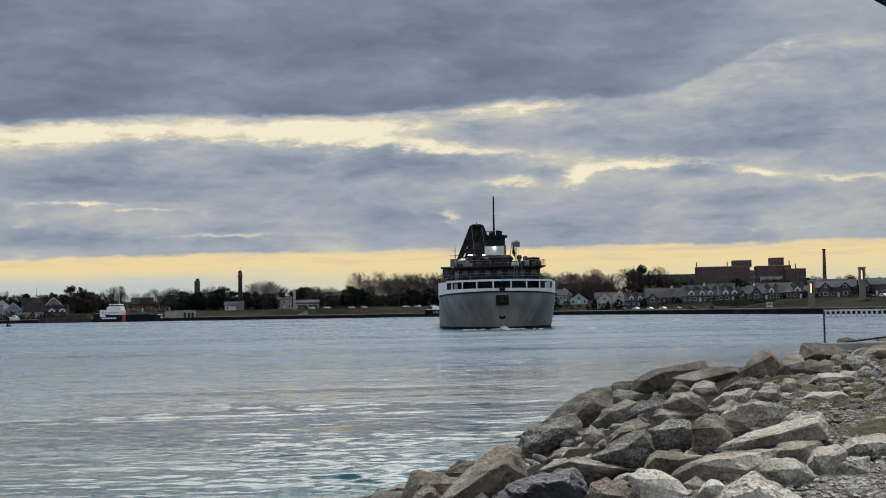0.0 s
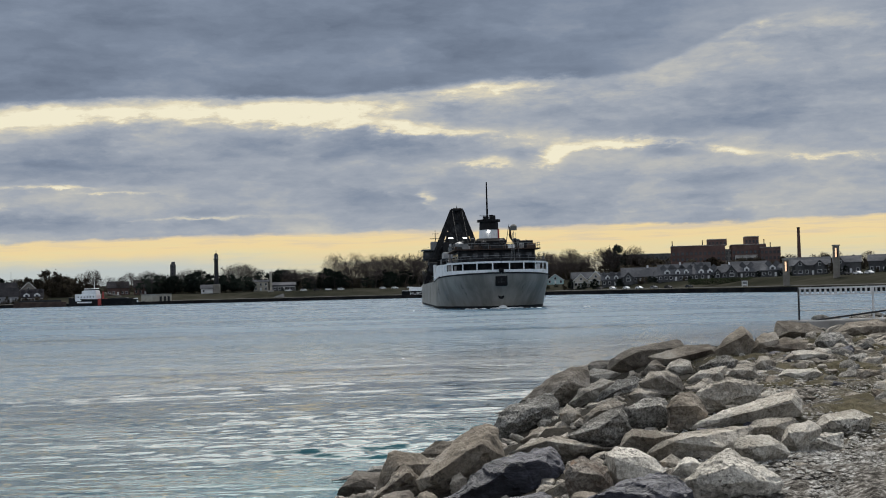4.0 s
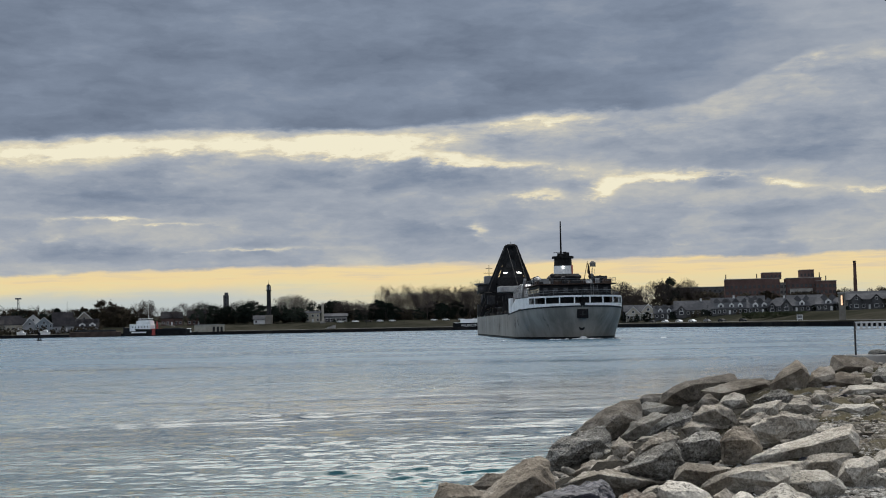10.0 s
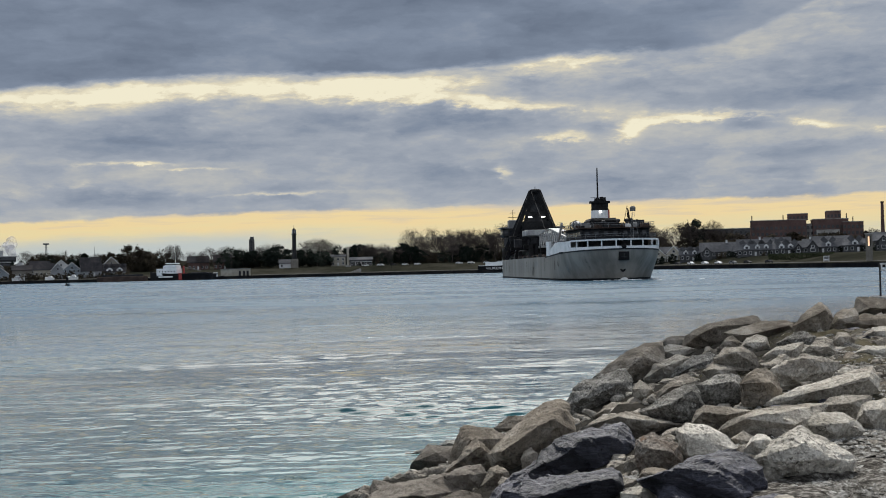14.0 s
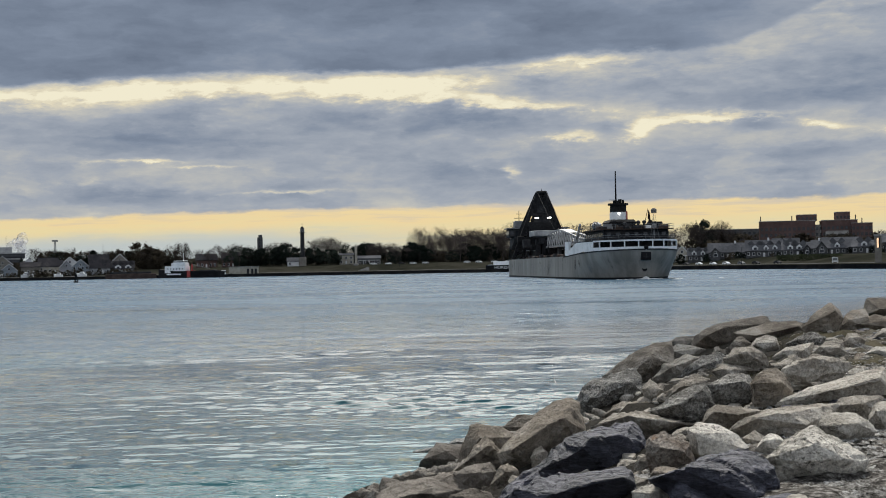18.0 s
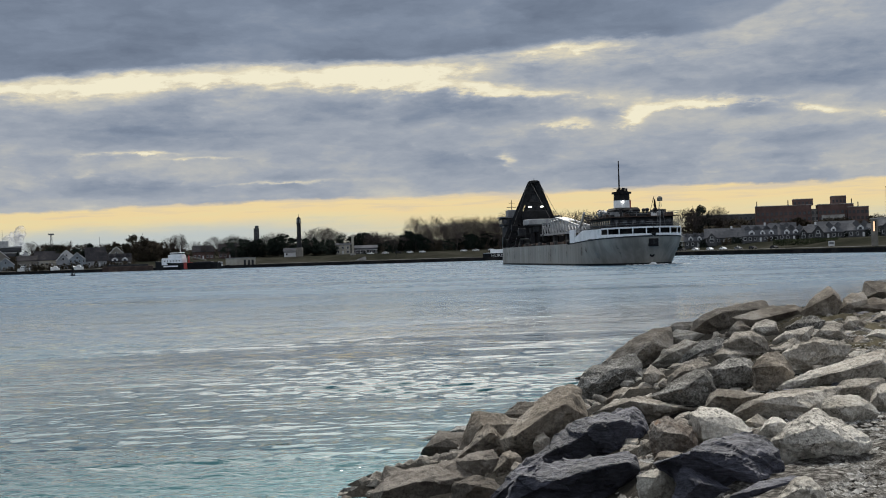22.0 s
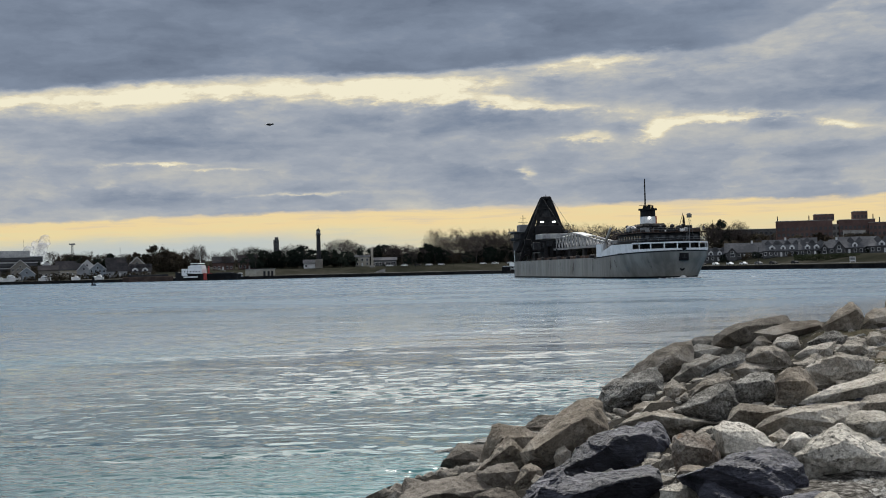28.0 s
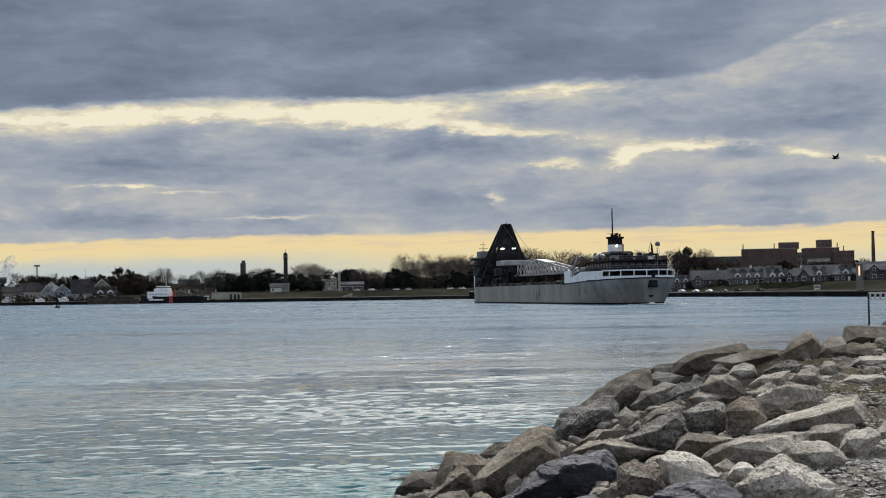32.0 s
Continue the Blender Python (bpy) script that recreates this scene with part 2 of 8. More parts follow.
M = {}
M["limestone"] = surface("limestone", [(0.175, 0.154, 0.127), (0.36, 0.328, 0.28), (0.53, 0.495, 0.435)], 1.8, 0.85, pits=0.55, bump=0.06, bump_scale=13, spread=0.5, spots=((0.14, 0.13, 0.112), 8.0, 0.3), specular=0.04, grain=0.22)
M["pale_stone"] = surface("pale_stone", [(0.32, 0.295, 0.25), (0.48, 0.45, 0.395), (0.62, 0.585, 0.52)], 2.4, 0.85, pits=0.8, bump=0.06, bump_scale=14, spread=0.3, spots=((0.24, 0.22, 0.19), 7.0, 0.25), specular=0.04, grain=0.22)
M["speckled_stone"] = surface("speckled_stone", [(0.09, 0.085, 0.076), (0.21, 0.20, 0.18), (0.36, 0.345, 0.315)], 2.4, 0.9, pits=0.9, bump=0.08, bump_scale=11, spread=0.3, spots=((0.46, 0.45, 0.42), 9.0, 0.25), specular=0.04, grain=0.5)
M["brown_block"] = surface("brown_block", [(0.125, 0.105, 0.083), (0.258, 0.224, 0.182), (0.41, 0.37, 0.315)], 1.6, 0.85, pits=0.6, bump=0.05, bump_scale=14, spread=0.3, spots=((0.08, 0.07, 0.06), 2.5, 0.4), specular=0.04, grain=0.14)
M["dark_block"] = surface("dark_block", [(0.075, 0.064, 0.052), (0.15, 0.13, 0.108), (0.25, 0.223, 0.19)], 1.6, 0.75, pits=0.6, bump=0.05, bump_scale=14, spread=0.3, spots=((0.05, 0.045, 0.038), 2.5, 0.4), specular=0.1, grain=0.16)
M["slate"] = surface("slate", [(0.022, 0.023, 0.03), (0.048, 0.049, 0.064), (0.10, 0.10, 0.125)], 2.2, 0.5, bump=0.07, bump_scale=8, spread=0.2, stretch=(0.7, 0.7, 2.6), spots=((0.42, 0.43, 0.45), 5.0, -0.14), specular=0.2, grain=0.3)
M["rust_stone"] = surface("rust_stone", [(0.06, 0.05, 0.045), (0.13, 0.105, 0.085), (0.26, 0.235, 0.205)], 2.0, 0.85, pits=0.4, bump=0.06, bump_scale=12, spots=((0.22, 0.11, 0.05), 4.0, 0.3), specular=0.04, grain=0.35)
M["wet_stone"] = surface("wet_stone", [(0.06, 0.055, 0.045), (0.11, 0.105, 0.09), (0.17, 0.16, 0.14)], 1.5, 0.45, bump=0.02, spread=0.3)
M["gravel"] = surface("gravel", [(0.06, 0.054, 0.046), (0.22, 0.21, 0.19), (0.52, 0.51, 0.48)], 14.0, 0.9, bump=0.03, bump_scale=30, specular=0.04)
M["grass"] = surface("grass", [(0.03, 0.031, 0.015), (0.066, 0.06, 0.031), (0.13, 0.112, 0.065)], 1.2, 0.9, bump=0.03, bump_scale=20, specular=0.04)
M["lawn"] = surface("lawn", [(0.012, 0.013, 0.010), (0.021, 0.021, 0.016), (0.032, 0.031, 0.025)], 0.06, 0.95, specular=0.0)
M["hull_grey"] = surface("hull_grey", [(0.175, 0.165, 0.145), (0.255, 0.242, 0.216), (0.33, 0.315, 0.283)], 0.5, 0.6, stretch=(0.6, 0.6, 0.05), spots=((0.055, 0.055, 0.05), 0.9, -0.05), detail=4, specular=0.3)
M["ship_white"] = surface("ship_white", [(0.60, 0.61, 0.60), (0.74, 0.75, 0.75), (0.82, 0.82, 0.82)], 0.8, 0.55, spots=((0.35, 0.27, 0.2), 1.4, -0.15))
M["ship_black"] = surface("ship_black", [(0.006, 0.006, 0.007), (0.011, 0.011, 0.012), (0.022, 0.022, 0.023)], 0.8, 0.7, specular=0.12)
M["ship_dark"] = surface("ship_dark", [(0.014, 0.015, 0.017), (0.026, 0.027, 0.03), (0.05, 0.048, 0.046)], 0.8, 0.7, specular=0.12)
M["ship_brown"] = surface("ship_brown", [(0.035, 0.024, 0.02), (0.055, 0.038, 0.032), (0.09, 0.065, 0.052)], 0.8, 0.7, specular=0.12)
M["ship_grey"] = surface("ship_grey", [(0.10, 0.105, 0.11), (0.16, 0.165, 0.17), (0.23, 0.235, 0.235)], 0.8, 0.65)
M["boom_grey"] = surface("boom_grey", [(0.2, 0.205, 0.21), (0.3, 0.305, 0.305), (0.42, 0.42, 0.41)], 0.9, 0.6)
M["red_paint"] = surface("red_paint", [(0.25, 0.03, 0.025), (0.36, 0.045, 0.035), (0.42, 0.07, 0.05)], 0.8, 0.55)
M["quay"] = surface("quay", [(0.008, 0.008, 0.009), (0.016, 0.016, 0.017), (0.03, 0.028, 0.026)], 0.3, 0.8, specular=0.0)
M["asphalt"] = surface("asphalt", [(0.05, 0.05, 0.05), (0.075, 0.075, 0.074), (0.10, 0.10, 0.098)], 0.1, 0.9, specular=0.0)
M["brick"] = surface("brick", [(0.075, 0.05, 0.045), (0.10, 0.066, 0.06), (0.135, 0.09, 0.08)], 0.3, 0.9, specular=0.0)
M["concrete"] = surface("concrete", [(0.19, 0.185, 0.175), (0.28, 0.27, 0.255), (0.36, 0.35, 0.33)], 0.8, 0.85, bump=0.01, specular=0.15)
M["roof_grey"] = surface("roof_grey", [(0.055, 0.057, 0.062), (0.08, 0.082, 0.088), (0.11, 0.112, 0.118)], 0.4, 0.9, spread=0.3, specular=0.0)
M["cream_wall"] = surface("cream_wall", [(0.24, 0.225, 0.19), (0.33, 0.31, 0.26), (0.40, 0.375, 0.32)], 0.3, 0.85, specular=0.15)
M["white_wall"] = surface("white_wall", [(0.42, 0.425, 0.43), (0.54, 0.545, 0.55), (0.64, 0.645, 0.65)], 0.3, 0.8)
M["grey_wall"] = surface("grey_wall", [(0.045, 0.047, 0.05), (0.07, 0.072, 0.075), (0.10, 0.102, 0.105)], 0.3, 0.85, spread=0.4, specular=0.0)
M["blue_wall"] = surface("blue_wall", [(0.13, 0.155, 0.18), (0.18, 0.21, 0.24), (0.24, 0.27, 0.30)], 0.3, 0.85, specular=0.15)
M["roof_dark"] = surface("roof_dark", [(0.022, 0.022, 0.025), (0.035, 0.034, 0.037), (0.055, 0.052, 0.052)], 0.4, 0.9, spread=0.3, specular=0.0)
M["pale_wall"] = surface("pale_wall", [(0.17, 0.18, 0.19), (0.24, 0.25, 0.265), (0.31, 0.32, 0.335)], 0.3, 0.85, spread=0.6, specular=0.0)
M["teal_wall"] = surface("teal_wall", [(0.20, 0.30, 0.31), (0.28, 0.40, 0.40), (0.34, 0.46, 0.46)], 0.3, 0.85, specular=0.15)
M["tan_wall"] = surface("tan_wall", [(0.12, 0.112, 0.10), (0.17, 0.16, 0.14), (0.22, 0.205, 0.18)], 0.3, 0.85, specular=0.15)
M["glass"] = surface("window_glass", [(0.012, 0.014, 0.018), (0.02, 0.023, 0.028), (0.03, 0.033, 0.038)], 0.5, 0.15)
M["bark"] = surface("bark", [(0.045, 0.038, 0.036), (0.07, 0.06, 0.056), (0.10, 0.086, 0.08)], 1.0, 0.95, specular=0.0)
M["evergreen"] = surface("evergreen", [(0.011, 0.015, 0.013), (0.019, 0.025, 0.021), (0.03, 0.036, 0.028)], 0.3, 0.9, spread=0.4, specular=0.0)
M["dry_leaf"] = surface("dry_leaf", [(0.036, 0.031, 0.024), (0.056, 0.048, 0.036), (0.08, 0.067, 0.048)], 0.3, 0.9, spread=0.5, specular=0.0)
M["hedge_leaf"] = surface("hedge_leaf", [(0.018, 0.024, 0.014), (0.03, 0.038, 0.02), (0.045, 0.05, 0.028)], 0.4, 0.9, specular=0.0)
M["black_iron"] = surface("black_iron", [(0.015, 0.015, 0.016), (0.025, 0.025, 0.026), (0.04, 0.04, 0.04)], 3.0, 0.5, metal=0.6)
M["galvanised"] = surface("galvanised", [(0.42, 0.43, 0.44), (0.52, 0.53, 0.54), (0.60, 0.61, 0.62)], 3.0, 0.5, metal=0.3)
M["lamp_white"] = glowing("lamp_white", (1.0, 0.97, 0.9), 7.0)
M["lamp_orange"] = glowing("lamp_orange", (1.0, 0.62, 0.38), 1.3)


def water_material():
    m = bpy.data.materials.new("river_water")
    m.use_nodes = True
    n = Net(m.node_tree)
    out, bsdf = n.node("ShaderNodeOutputMaterial"), n.node("ShaderNodeBsdfPrincipled")
    n.link(bsdf.outputs[0], out.inputs[0])
    co = n.node("ShaderNodeTexCoord").outputs["Object"]
    at = n.node("ShaderNodeMapping")
    n.link(co, at.inputs[0])
    at.inputs["Scale"].default_value = (0.32, 1.0, 1.0)
    co = at.outputs[0]
    ripple = n.noise(co, 6.5, 3.0, 0.6)
    chop = n.noise(co, 1.7, 4.0, 0.6)
    swell = n.noise(co, 0.2, 4.0, 0.6)
    xyz = n.node("ShaderNodeSeparateXYZ")
    n.link(n.node("ShaderNodeTexCoord").outputs["Object"], xyz.inputs[0])
    # patch placed to fit the bright glitter seen from the camera; ripples are weaker there
    spot = n.node("ShaderNodeSeparateXYZ")
    n.link(n.node("ShaderNodeNewGeometry").outputs["Position"], spot.inputs[0])
    du, dv = n.mul(n.add(spot.outputs[0], 3.0), 1 / 9.5), n.mul(n.add(spot.outputs[1], -37.0), 1 / 20.0)
    glitter_patch = n.math("EXPONENT", n.mul(n.add(n.mul(du, du), n.mul(dv, dv)), -1.0))
    calm = n.ramp01(n.add(n.noise(co, 0.16, 5.0, 0.62), n.math("MULTIPLY_ADD", glitter_patch, 0.34, -0.17)), 0.42, 0.56)
    away = n.ramp01(xyz.outputs[1], 40.0, 130.0)
    rough = n.ramp01(calm, 0.0, 1.0, (1.1, 0.25))
    height = n.add(n.mul(n.mul(ripple, 0.048), rough), n.add(n.mul(n.mul(chop, 0.09), rough), n.mul(swell, 0.34)))
    height = n.add(height, n.mul(n.mul(n.noise(co, 0.55, 3.0, 0.65), 1.1), away))  # coarser chop added with distance for grain seen from the camera
    b = n.node("ShaderNodeBump")
    b.inputs["Distance"].default_value = 1.0
    n.link(height, b.inputs["Height"])
    n.link(b.outputs[0], bsdf.inputs["Normal"])
    n.link(n.math("MULTIPLY_ADD", away, -0.8, 1.0), b.inputs["Strength"])
    # grey-green body of the water; paler near, bluer and darker far, painting in light by distance
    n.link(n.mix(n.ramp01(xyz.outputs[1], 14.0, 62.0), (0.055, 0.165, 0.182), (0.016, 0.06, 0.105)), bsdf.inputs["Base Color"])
    # unseen wavelets widen the far reflections; drift lines and gust lanes run across the current
    gust = n.noise(co, 0.05, 6.0, 0.65)
    lane = n.noise(n.vec(n.mul(xyz.outputs[0], 0.012), n.mul(xyz.outputs[1], 0.06), 4.0), 1.0, 5.0, 0.6)
    n.link(n.add(n.math("MULTIPLY_ADD", away, 0.2, 0.06), n.mul(away, n.add(n.ramp01(gust, 0.35, 0.65, (-0.07, 0.07)), n.ramp01(lane, 0.56, 0.66, (0.0, -0.14))))), bsdf.inputs["Roughness"])
    bsdf.inputs["IOR"].default_value = 1.333
    # Reflectance cut with distance to dim the far water as the camera sees it.
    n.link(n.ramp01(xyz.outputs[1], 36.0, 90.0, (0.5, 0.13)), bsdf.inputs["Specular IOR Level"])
    return m


M["water"] = water_material()


# ---------------------------------------------------------------- building helpers
def mesh_of(name, bm):
    me = bpy.data.meshes.new(name)
    bm.to_mesh(me)
    bm.free()
    return me


def part(name, bm, material, parent, label=""):
    me = bm if isinstance(bm, bpy.types.Mesh) else mesh_of(name, bm)
    if material and not me.materials:
        me.materials.append(material)
    ob = new(name, me)
    ob.parent = parent
    if label:
        ob["label"] = label
    return ob


def thing(name, m, label, category, group="", kind=""):
    ob = new(name)
    ob.empty_display_size = 0.3
    ob.matrix_world = m
    return tagged(ob, label, category, group, kind)


def single(name, bm, material, m, label, category, group="", kind=""):
    me = mesh_of(name, bm)
    me.materials.append(material)
    ob = new(name, me)
    ob.matrix_world = m
    return tagged(ob, label, category, group, kind)


def box(x0, x1, y0, y1, z0, z1, bm=None, bevel=0.0):
    bm = bm or bmesh.new()
    made = bmesh.ops.create_cube(bm, size=1.0, matrix=Matrix.Translation(((x0 + x1) / 2, (y0 + y1) / 2, (z0 + z1) / 2)) @ Matrix.Diagonal((x1 - x0, y1 - y0, z1 - z0, 1)))
    if bevel:
        edges = list({e for v in made["verts"] for e in v.link_edges})
        bmesh.ops.bevel(bm, geom=edges, offset=bevel, segments=1, affect="EDGES")
    return bm


def rod(a, b, r0, r1=None, sides=8, bm=None):
    """A tapered bar from a to b."""
    bm = bm or bmesh.new()
    a, b = Vector(a), Vector(b)
    d = b - a
    m = Matrix.Translation((a + b) / 2) @ d.to_track_quat("Z", "Y").to_matrix().to_4x4()
    bmesh.ops.create_cone(bm, cap_ends=True, segments=sides, radius1=r0, radius2=r0 if r1 is None else r1, depth=d.length, matrix=m)
    return bm


def beam(a, b, w, h=None, bm=None):
    """A square bar from a to b."""
    bm = bm or bmesh.new()
    a, b = Vector(a), Vector(b)
    d = b - a
    m = Matrix.Translation((a + b) / 2) @ d.to_track_quat("Y", "Z").to_matrix().to_4x4() @ Matrix.Diagonal((w, d.length, h or w, 1))
    bmesh.ops.create_cube(bm, size=1.0, matrix=m)
    return bm


def ball(x, y, z, r, bm=None, flat=1.0, level=2):
    bm = bm or bmesh.new()
    bmesh.ops.create_icosphere(bm, subdivisions=level, radius=r, matrix=Matrix.Translation((x, y, z)) @ Matrix.Diagonal((1, 1, flat, 1)))
    return bm


def prism(points, y0, y1, bm=None):
    """An outline in x and z, drawn out along y."""
    bm = bm or bmesh.new()
    front = [bm.verts.new((x, y0, z)) for x, z in points]
    back = [bm.verts.new((x, y1, z)) for x, z in points]
    n = len(points)
    bm.faces.new(front)
    bm.faces.new(back[::-1])
    for i in range(n):
        bm.faces.new((front[i], back[i], back[(i + 1) % n], front[(i + 1) % n]))
    bmesh.ops.recalc_face_normals(bm, faces=bm.faces)
    return bm


def joined(name, items, material):
    """Many placed copies of meshes as one mesh."""
    verts, faces, n = [], [], 0
    for me, m in items:
        co = np.empty(len(me.vertices) * 3)
        me.vertices.foreach_get("co", co)
        a = np.array(m)
        verts.append(co.reshape(-1, 3) @ a[:3, :3].T + a[:3, 3])
        faces += [[i + n for i in p.vertices] for p in me.polygons]
        n += len(me.vertices)
    me = bpy.data.meshes.new(name)
    me.from_pydata(np.concatenate(verts).tolist(), [], faces)
    me.materials.append(material)
    return new(name, me)


def grid_mesh(name, xs, ys, height):
    """A sheet over the rows ys and the columns xs; height(x, y) works on arrays."""
    gx, gy = np.meshgrid(np.array(xs, float), np.array(ys, float))
    co = np.stack([gx, gy, height(gx, gy)], -1).reshape(-1, 3)
    nx, ny = len(xs), len(ys)
    i = (np.arange(ny - 1)[:, None] * nx + np.arange(nx - 1)[None]).ravel()
    me = bpy.data.meshes.new(name)
    me.from_pydata(co.tolist(), [], np.stack([i, i + 1, i + nx + 1, i + nx], -1).tolist())
    me.polygons.foreach_set("use_smooth", [True] * len(me.polygons))
    return me


# ---------------------------------------------------------------- water and ground
def smooth(x, a, b):
    t = np.clip((x - a) / (b - a), 0, 1)
    return t * t * (3 - 2 * t)


def make_water():
    """One sheet out to the horizon, with real waves where they can be told apart."""
    rng = np.random.default_rng(4)
    ang = np.radians(np.concatenate([np.arange(-34, 34, 0.17), np.arange(34, 326.1, 6.0)]))
    rad = np.concatenate([np.exp(np.arange(math.log(1.2), math.log(11), 0.02)), np.exp(np.arange(math.log(11), math.log(170), 0.0028)),
                          np.exp(np.arange(math.log(170), math.log(4900), 0.02))])
    a, r = np.meshgrid(ang, rad)
    x, y = r * np.sin(a), r * np.cos(a)
    z = np.zeros_like(x)
    step = np.maximum(r * np.where((r > 11) & (r < 170), 0.0028, 0.02), 0.03)
    for k in range(36):
        length = 0.36 * 1.1 ** k
        turn = rng.normal(0.05, 0.3)
        kx, ky = np.sin(turn) * 2 * np.pi / length, np.cos(turn) * 2 * np.pi / length
        high = 0.0135 * length if length < 0.75 else 0.0101 * (length / 0.75) ** -0.35
        # Waves raised in the patch placed to fit the glitter from the camera.
        wave_gain = (0.72 + 0.58 * np.exp(-((x + 3.0) / 9.5) ** 2 - ((y - 37) / 20.0) ** 2)) * (0.55 + 0.45 * np.sin(x * rng.uniform(0.02, 0.09) + y * rng.uniform(0.01, 0.05) + rng.uniform(0, 6)))
        z += high * wave_gain * smooth(length / step, 2.5, 6.0) * np.sin(kx * x + ky * y + rng.uniform(0, 6.3) + 0.6 * np.sin(x * 0.31 + y * 0.17 + k))
    lanes = (np.sin(0.31 * x + 1.3 * np.sin(0.23 * y)) + np.sin(0.42 * y + 1.1 * np.sin(0.19 * x) + 1.0) + np.sin(0.17 * x - 0.6 * y)) / 3
    z *= 0.5 + 0.7 * smooth(lanes, -0.35, 0.45)
    z[(a < -math.radians(34)) | (a > math.radians(34))] *= 0.3
    nx, ny = len(ang), len(rad)
    col = np.arange(nx)
    i = (np.arange(ny - 1)[:, None] * nx + col[None]).ravel()
    j = (np.arange(ny - 1)[:, None] * nx + ((col + 1) % nx)[None]).ravel()
    faces = np.stack([i, i + nx, j + nx, j], -1)
    co = np.stack([x, y, z], -1).reshape(-1, 3)
    me = bpy.data.meshes.new("water")
    me.vertices.add(len(co) + 1)
    me.vertices.foreach_set("co", np.concatenate([co.ravel(), [0, 0, 0]]))
    hub = len(co)
    tri = np.stack([np.full(nx, hub), col, (col + 1) % nx], -1)
    me.loops.add(faces.size + tri.size)
    me.loops.foreach_set("vertex_index", np.concatenate([faces[:, ::-1].ravel(), tri[:, ::-1].ravel()]))
    me.polygons.add(len(faces) + len(tri))
    me.polygons.foreach_set("loop_start", np.concatenate([np.arange(len(faces)) * 4, faces.size + np.arange(len(tri)) * 3]))
    me.polygons.foreach_set("use_smooth", [True] * (len(faces) + len(tri)))
    me.update(calc_edges=True)
    me.validate()
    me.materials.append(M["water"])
    return tagged(new("water", me), "grey-green rippled river water under an evening sky", "water", kind="structure")


water = make_water()


def bank_height(x, y):
    """The near bank: from the river bed up the riprap to the level top."""
    s = x - (-1.3 + 0.3 * (y - 17.5))
    s = s + 0.35 * np.sin(y * 0.4) + 0.2 * np.sin(y * 1.1 + 1)
    z = -1.4 + 1.4 * smooth(s, -3.5, 0.3) + 1.55 * smooth(s, -0.6, 6.2) * 0.98
    z = z - 2.2 * smooth(y, 34, 41) * (1 - smooth(x - 0.305 * y, 0.0, 1.0))  # the shore falls back before the railing, cut along a camera sight line
    return z + 0.45 * smooth(s, 6, 16) * smooth(y, 20, 42) + 0.05 * np.sin(x * 1.7) * np.sin(y * 1.3)


def make_bank():
    xs = np.concatenate([np.arange(-40, -8, 4.0), np.arange(-8, 24, 0.3), np.arange(24, 60, 3.0), np.arange(60, 140, 20.0)])
    ys = np.concatenate([np.arange(-80, 4, 6.0), np.arange(4, 60, 0.35), np.arange(60, 76, 4.0)])
    rng = np.random.default_rng(2)
    me = grid_mesh("ground", xs, ys, lambda x, y: bank_height(x, y) * 1.0 + rng.normal(0, 0.045, x.shape) - 3.5 * smooth(y, 45.5, 54))
    m = bpy.data.materials.new("bank_ground")
    m.use_nodes = True
    n = Net(m.node_tree)
    out, bsdf = n.node("ShaderNodeOutputMaterial"), n.node("ShaderNodeBsdfPrincipled")
    n.link(bsdf.outputs[0], out.inputs[0])
    co = n.node("ShaderNodeTexCoord").outputs["Object"]
    patch = n.noise(co, 0.45, 5.0, 0.6)
    grit = n.noise(co, 14.0, 5.0, 0.7)
    # Dark end of the grit ramp also paints shade between pebbles.
    stones = n.colours(grit, [(0.4, (0.02, 0.018, 0.015)), (0.52, (0.10, 0.092, 0.082)), (0.66, (0.34, 0.325, 0.30))])
    turf = n.colours(n.noise(co, 3.0, 6.0, 0.7), [(0.3, (0.024, 0.022, 0.013)), (0.5, (0.06, 0.052, 0.031)), (0.7, (0.125, 0.108, 0.072))])
    xyz = n.node("ShaderNodeSeparateXYZ")
    n.link(co, xyz.inputs[0])
    green = n.mul(n.ramp01(patch, 0.38, 0.54), n.ramp01(xyz.outputs[1], 11.0, 17.0))
    # Near-black ramp paints shade into the gaps under the large stones.
    gap_shade = n.colours(grit, [(0.3, (0.012, 0.011, 0.009)), (0.7, (0.04, 0.036, 0.03))])
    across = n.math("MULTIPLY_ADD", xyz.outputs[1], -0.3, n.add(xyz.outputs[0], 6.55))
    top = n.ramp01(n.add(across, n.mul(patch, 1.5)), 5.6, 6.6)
    n.link(n.mix(top, gap_shade, n.mix(green, stones, turf)), bsdf.inputs["Base Color"])
    bsdf.inputs["Roughness"].default_value = 0.92
    bsdf.inputs["Specular IOR Level"].default_value = 0.04
    b = n.node("ShaderNodeBump")
    b.inputs["Distance"].default_value = 0.06
    n.link(grit, b.inputs["Height"])
    n.link(b.outputs[0], bsdf.inputs["Normal"])
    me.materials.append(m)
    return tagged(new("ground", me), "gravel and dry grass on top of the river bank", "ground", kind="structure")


make_bank()

# far bank: the quay line, from downstream to under the bridge
SHORE = [(-900, 1150), (-560, 900), (-380, 826), (-270, 820), (-145, 796), (-75, 785), (0, 768), (60, 740), (95, 700), (113, 650), (132, 560),
         (147, 450), (160, 370), (185, 290), (230, 200), (290, 90), (330, -80)]


def shore_y(x):
    return float(np.interp(x, [p[0] for p in SHORE[:9]], [p[1] for p in SHORE[:9]]))


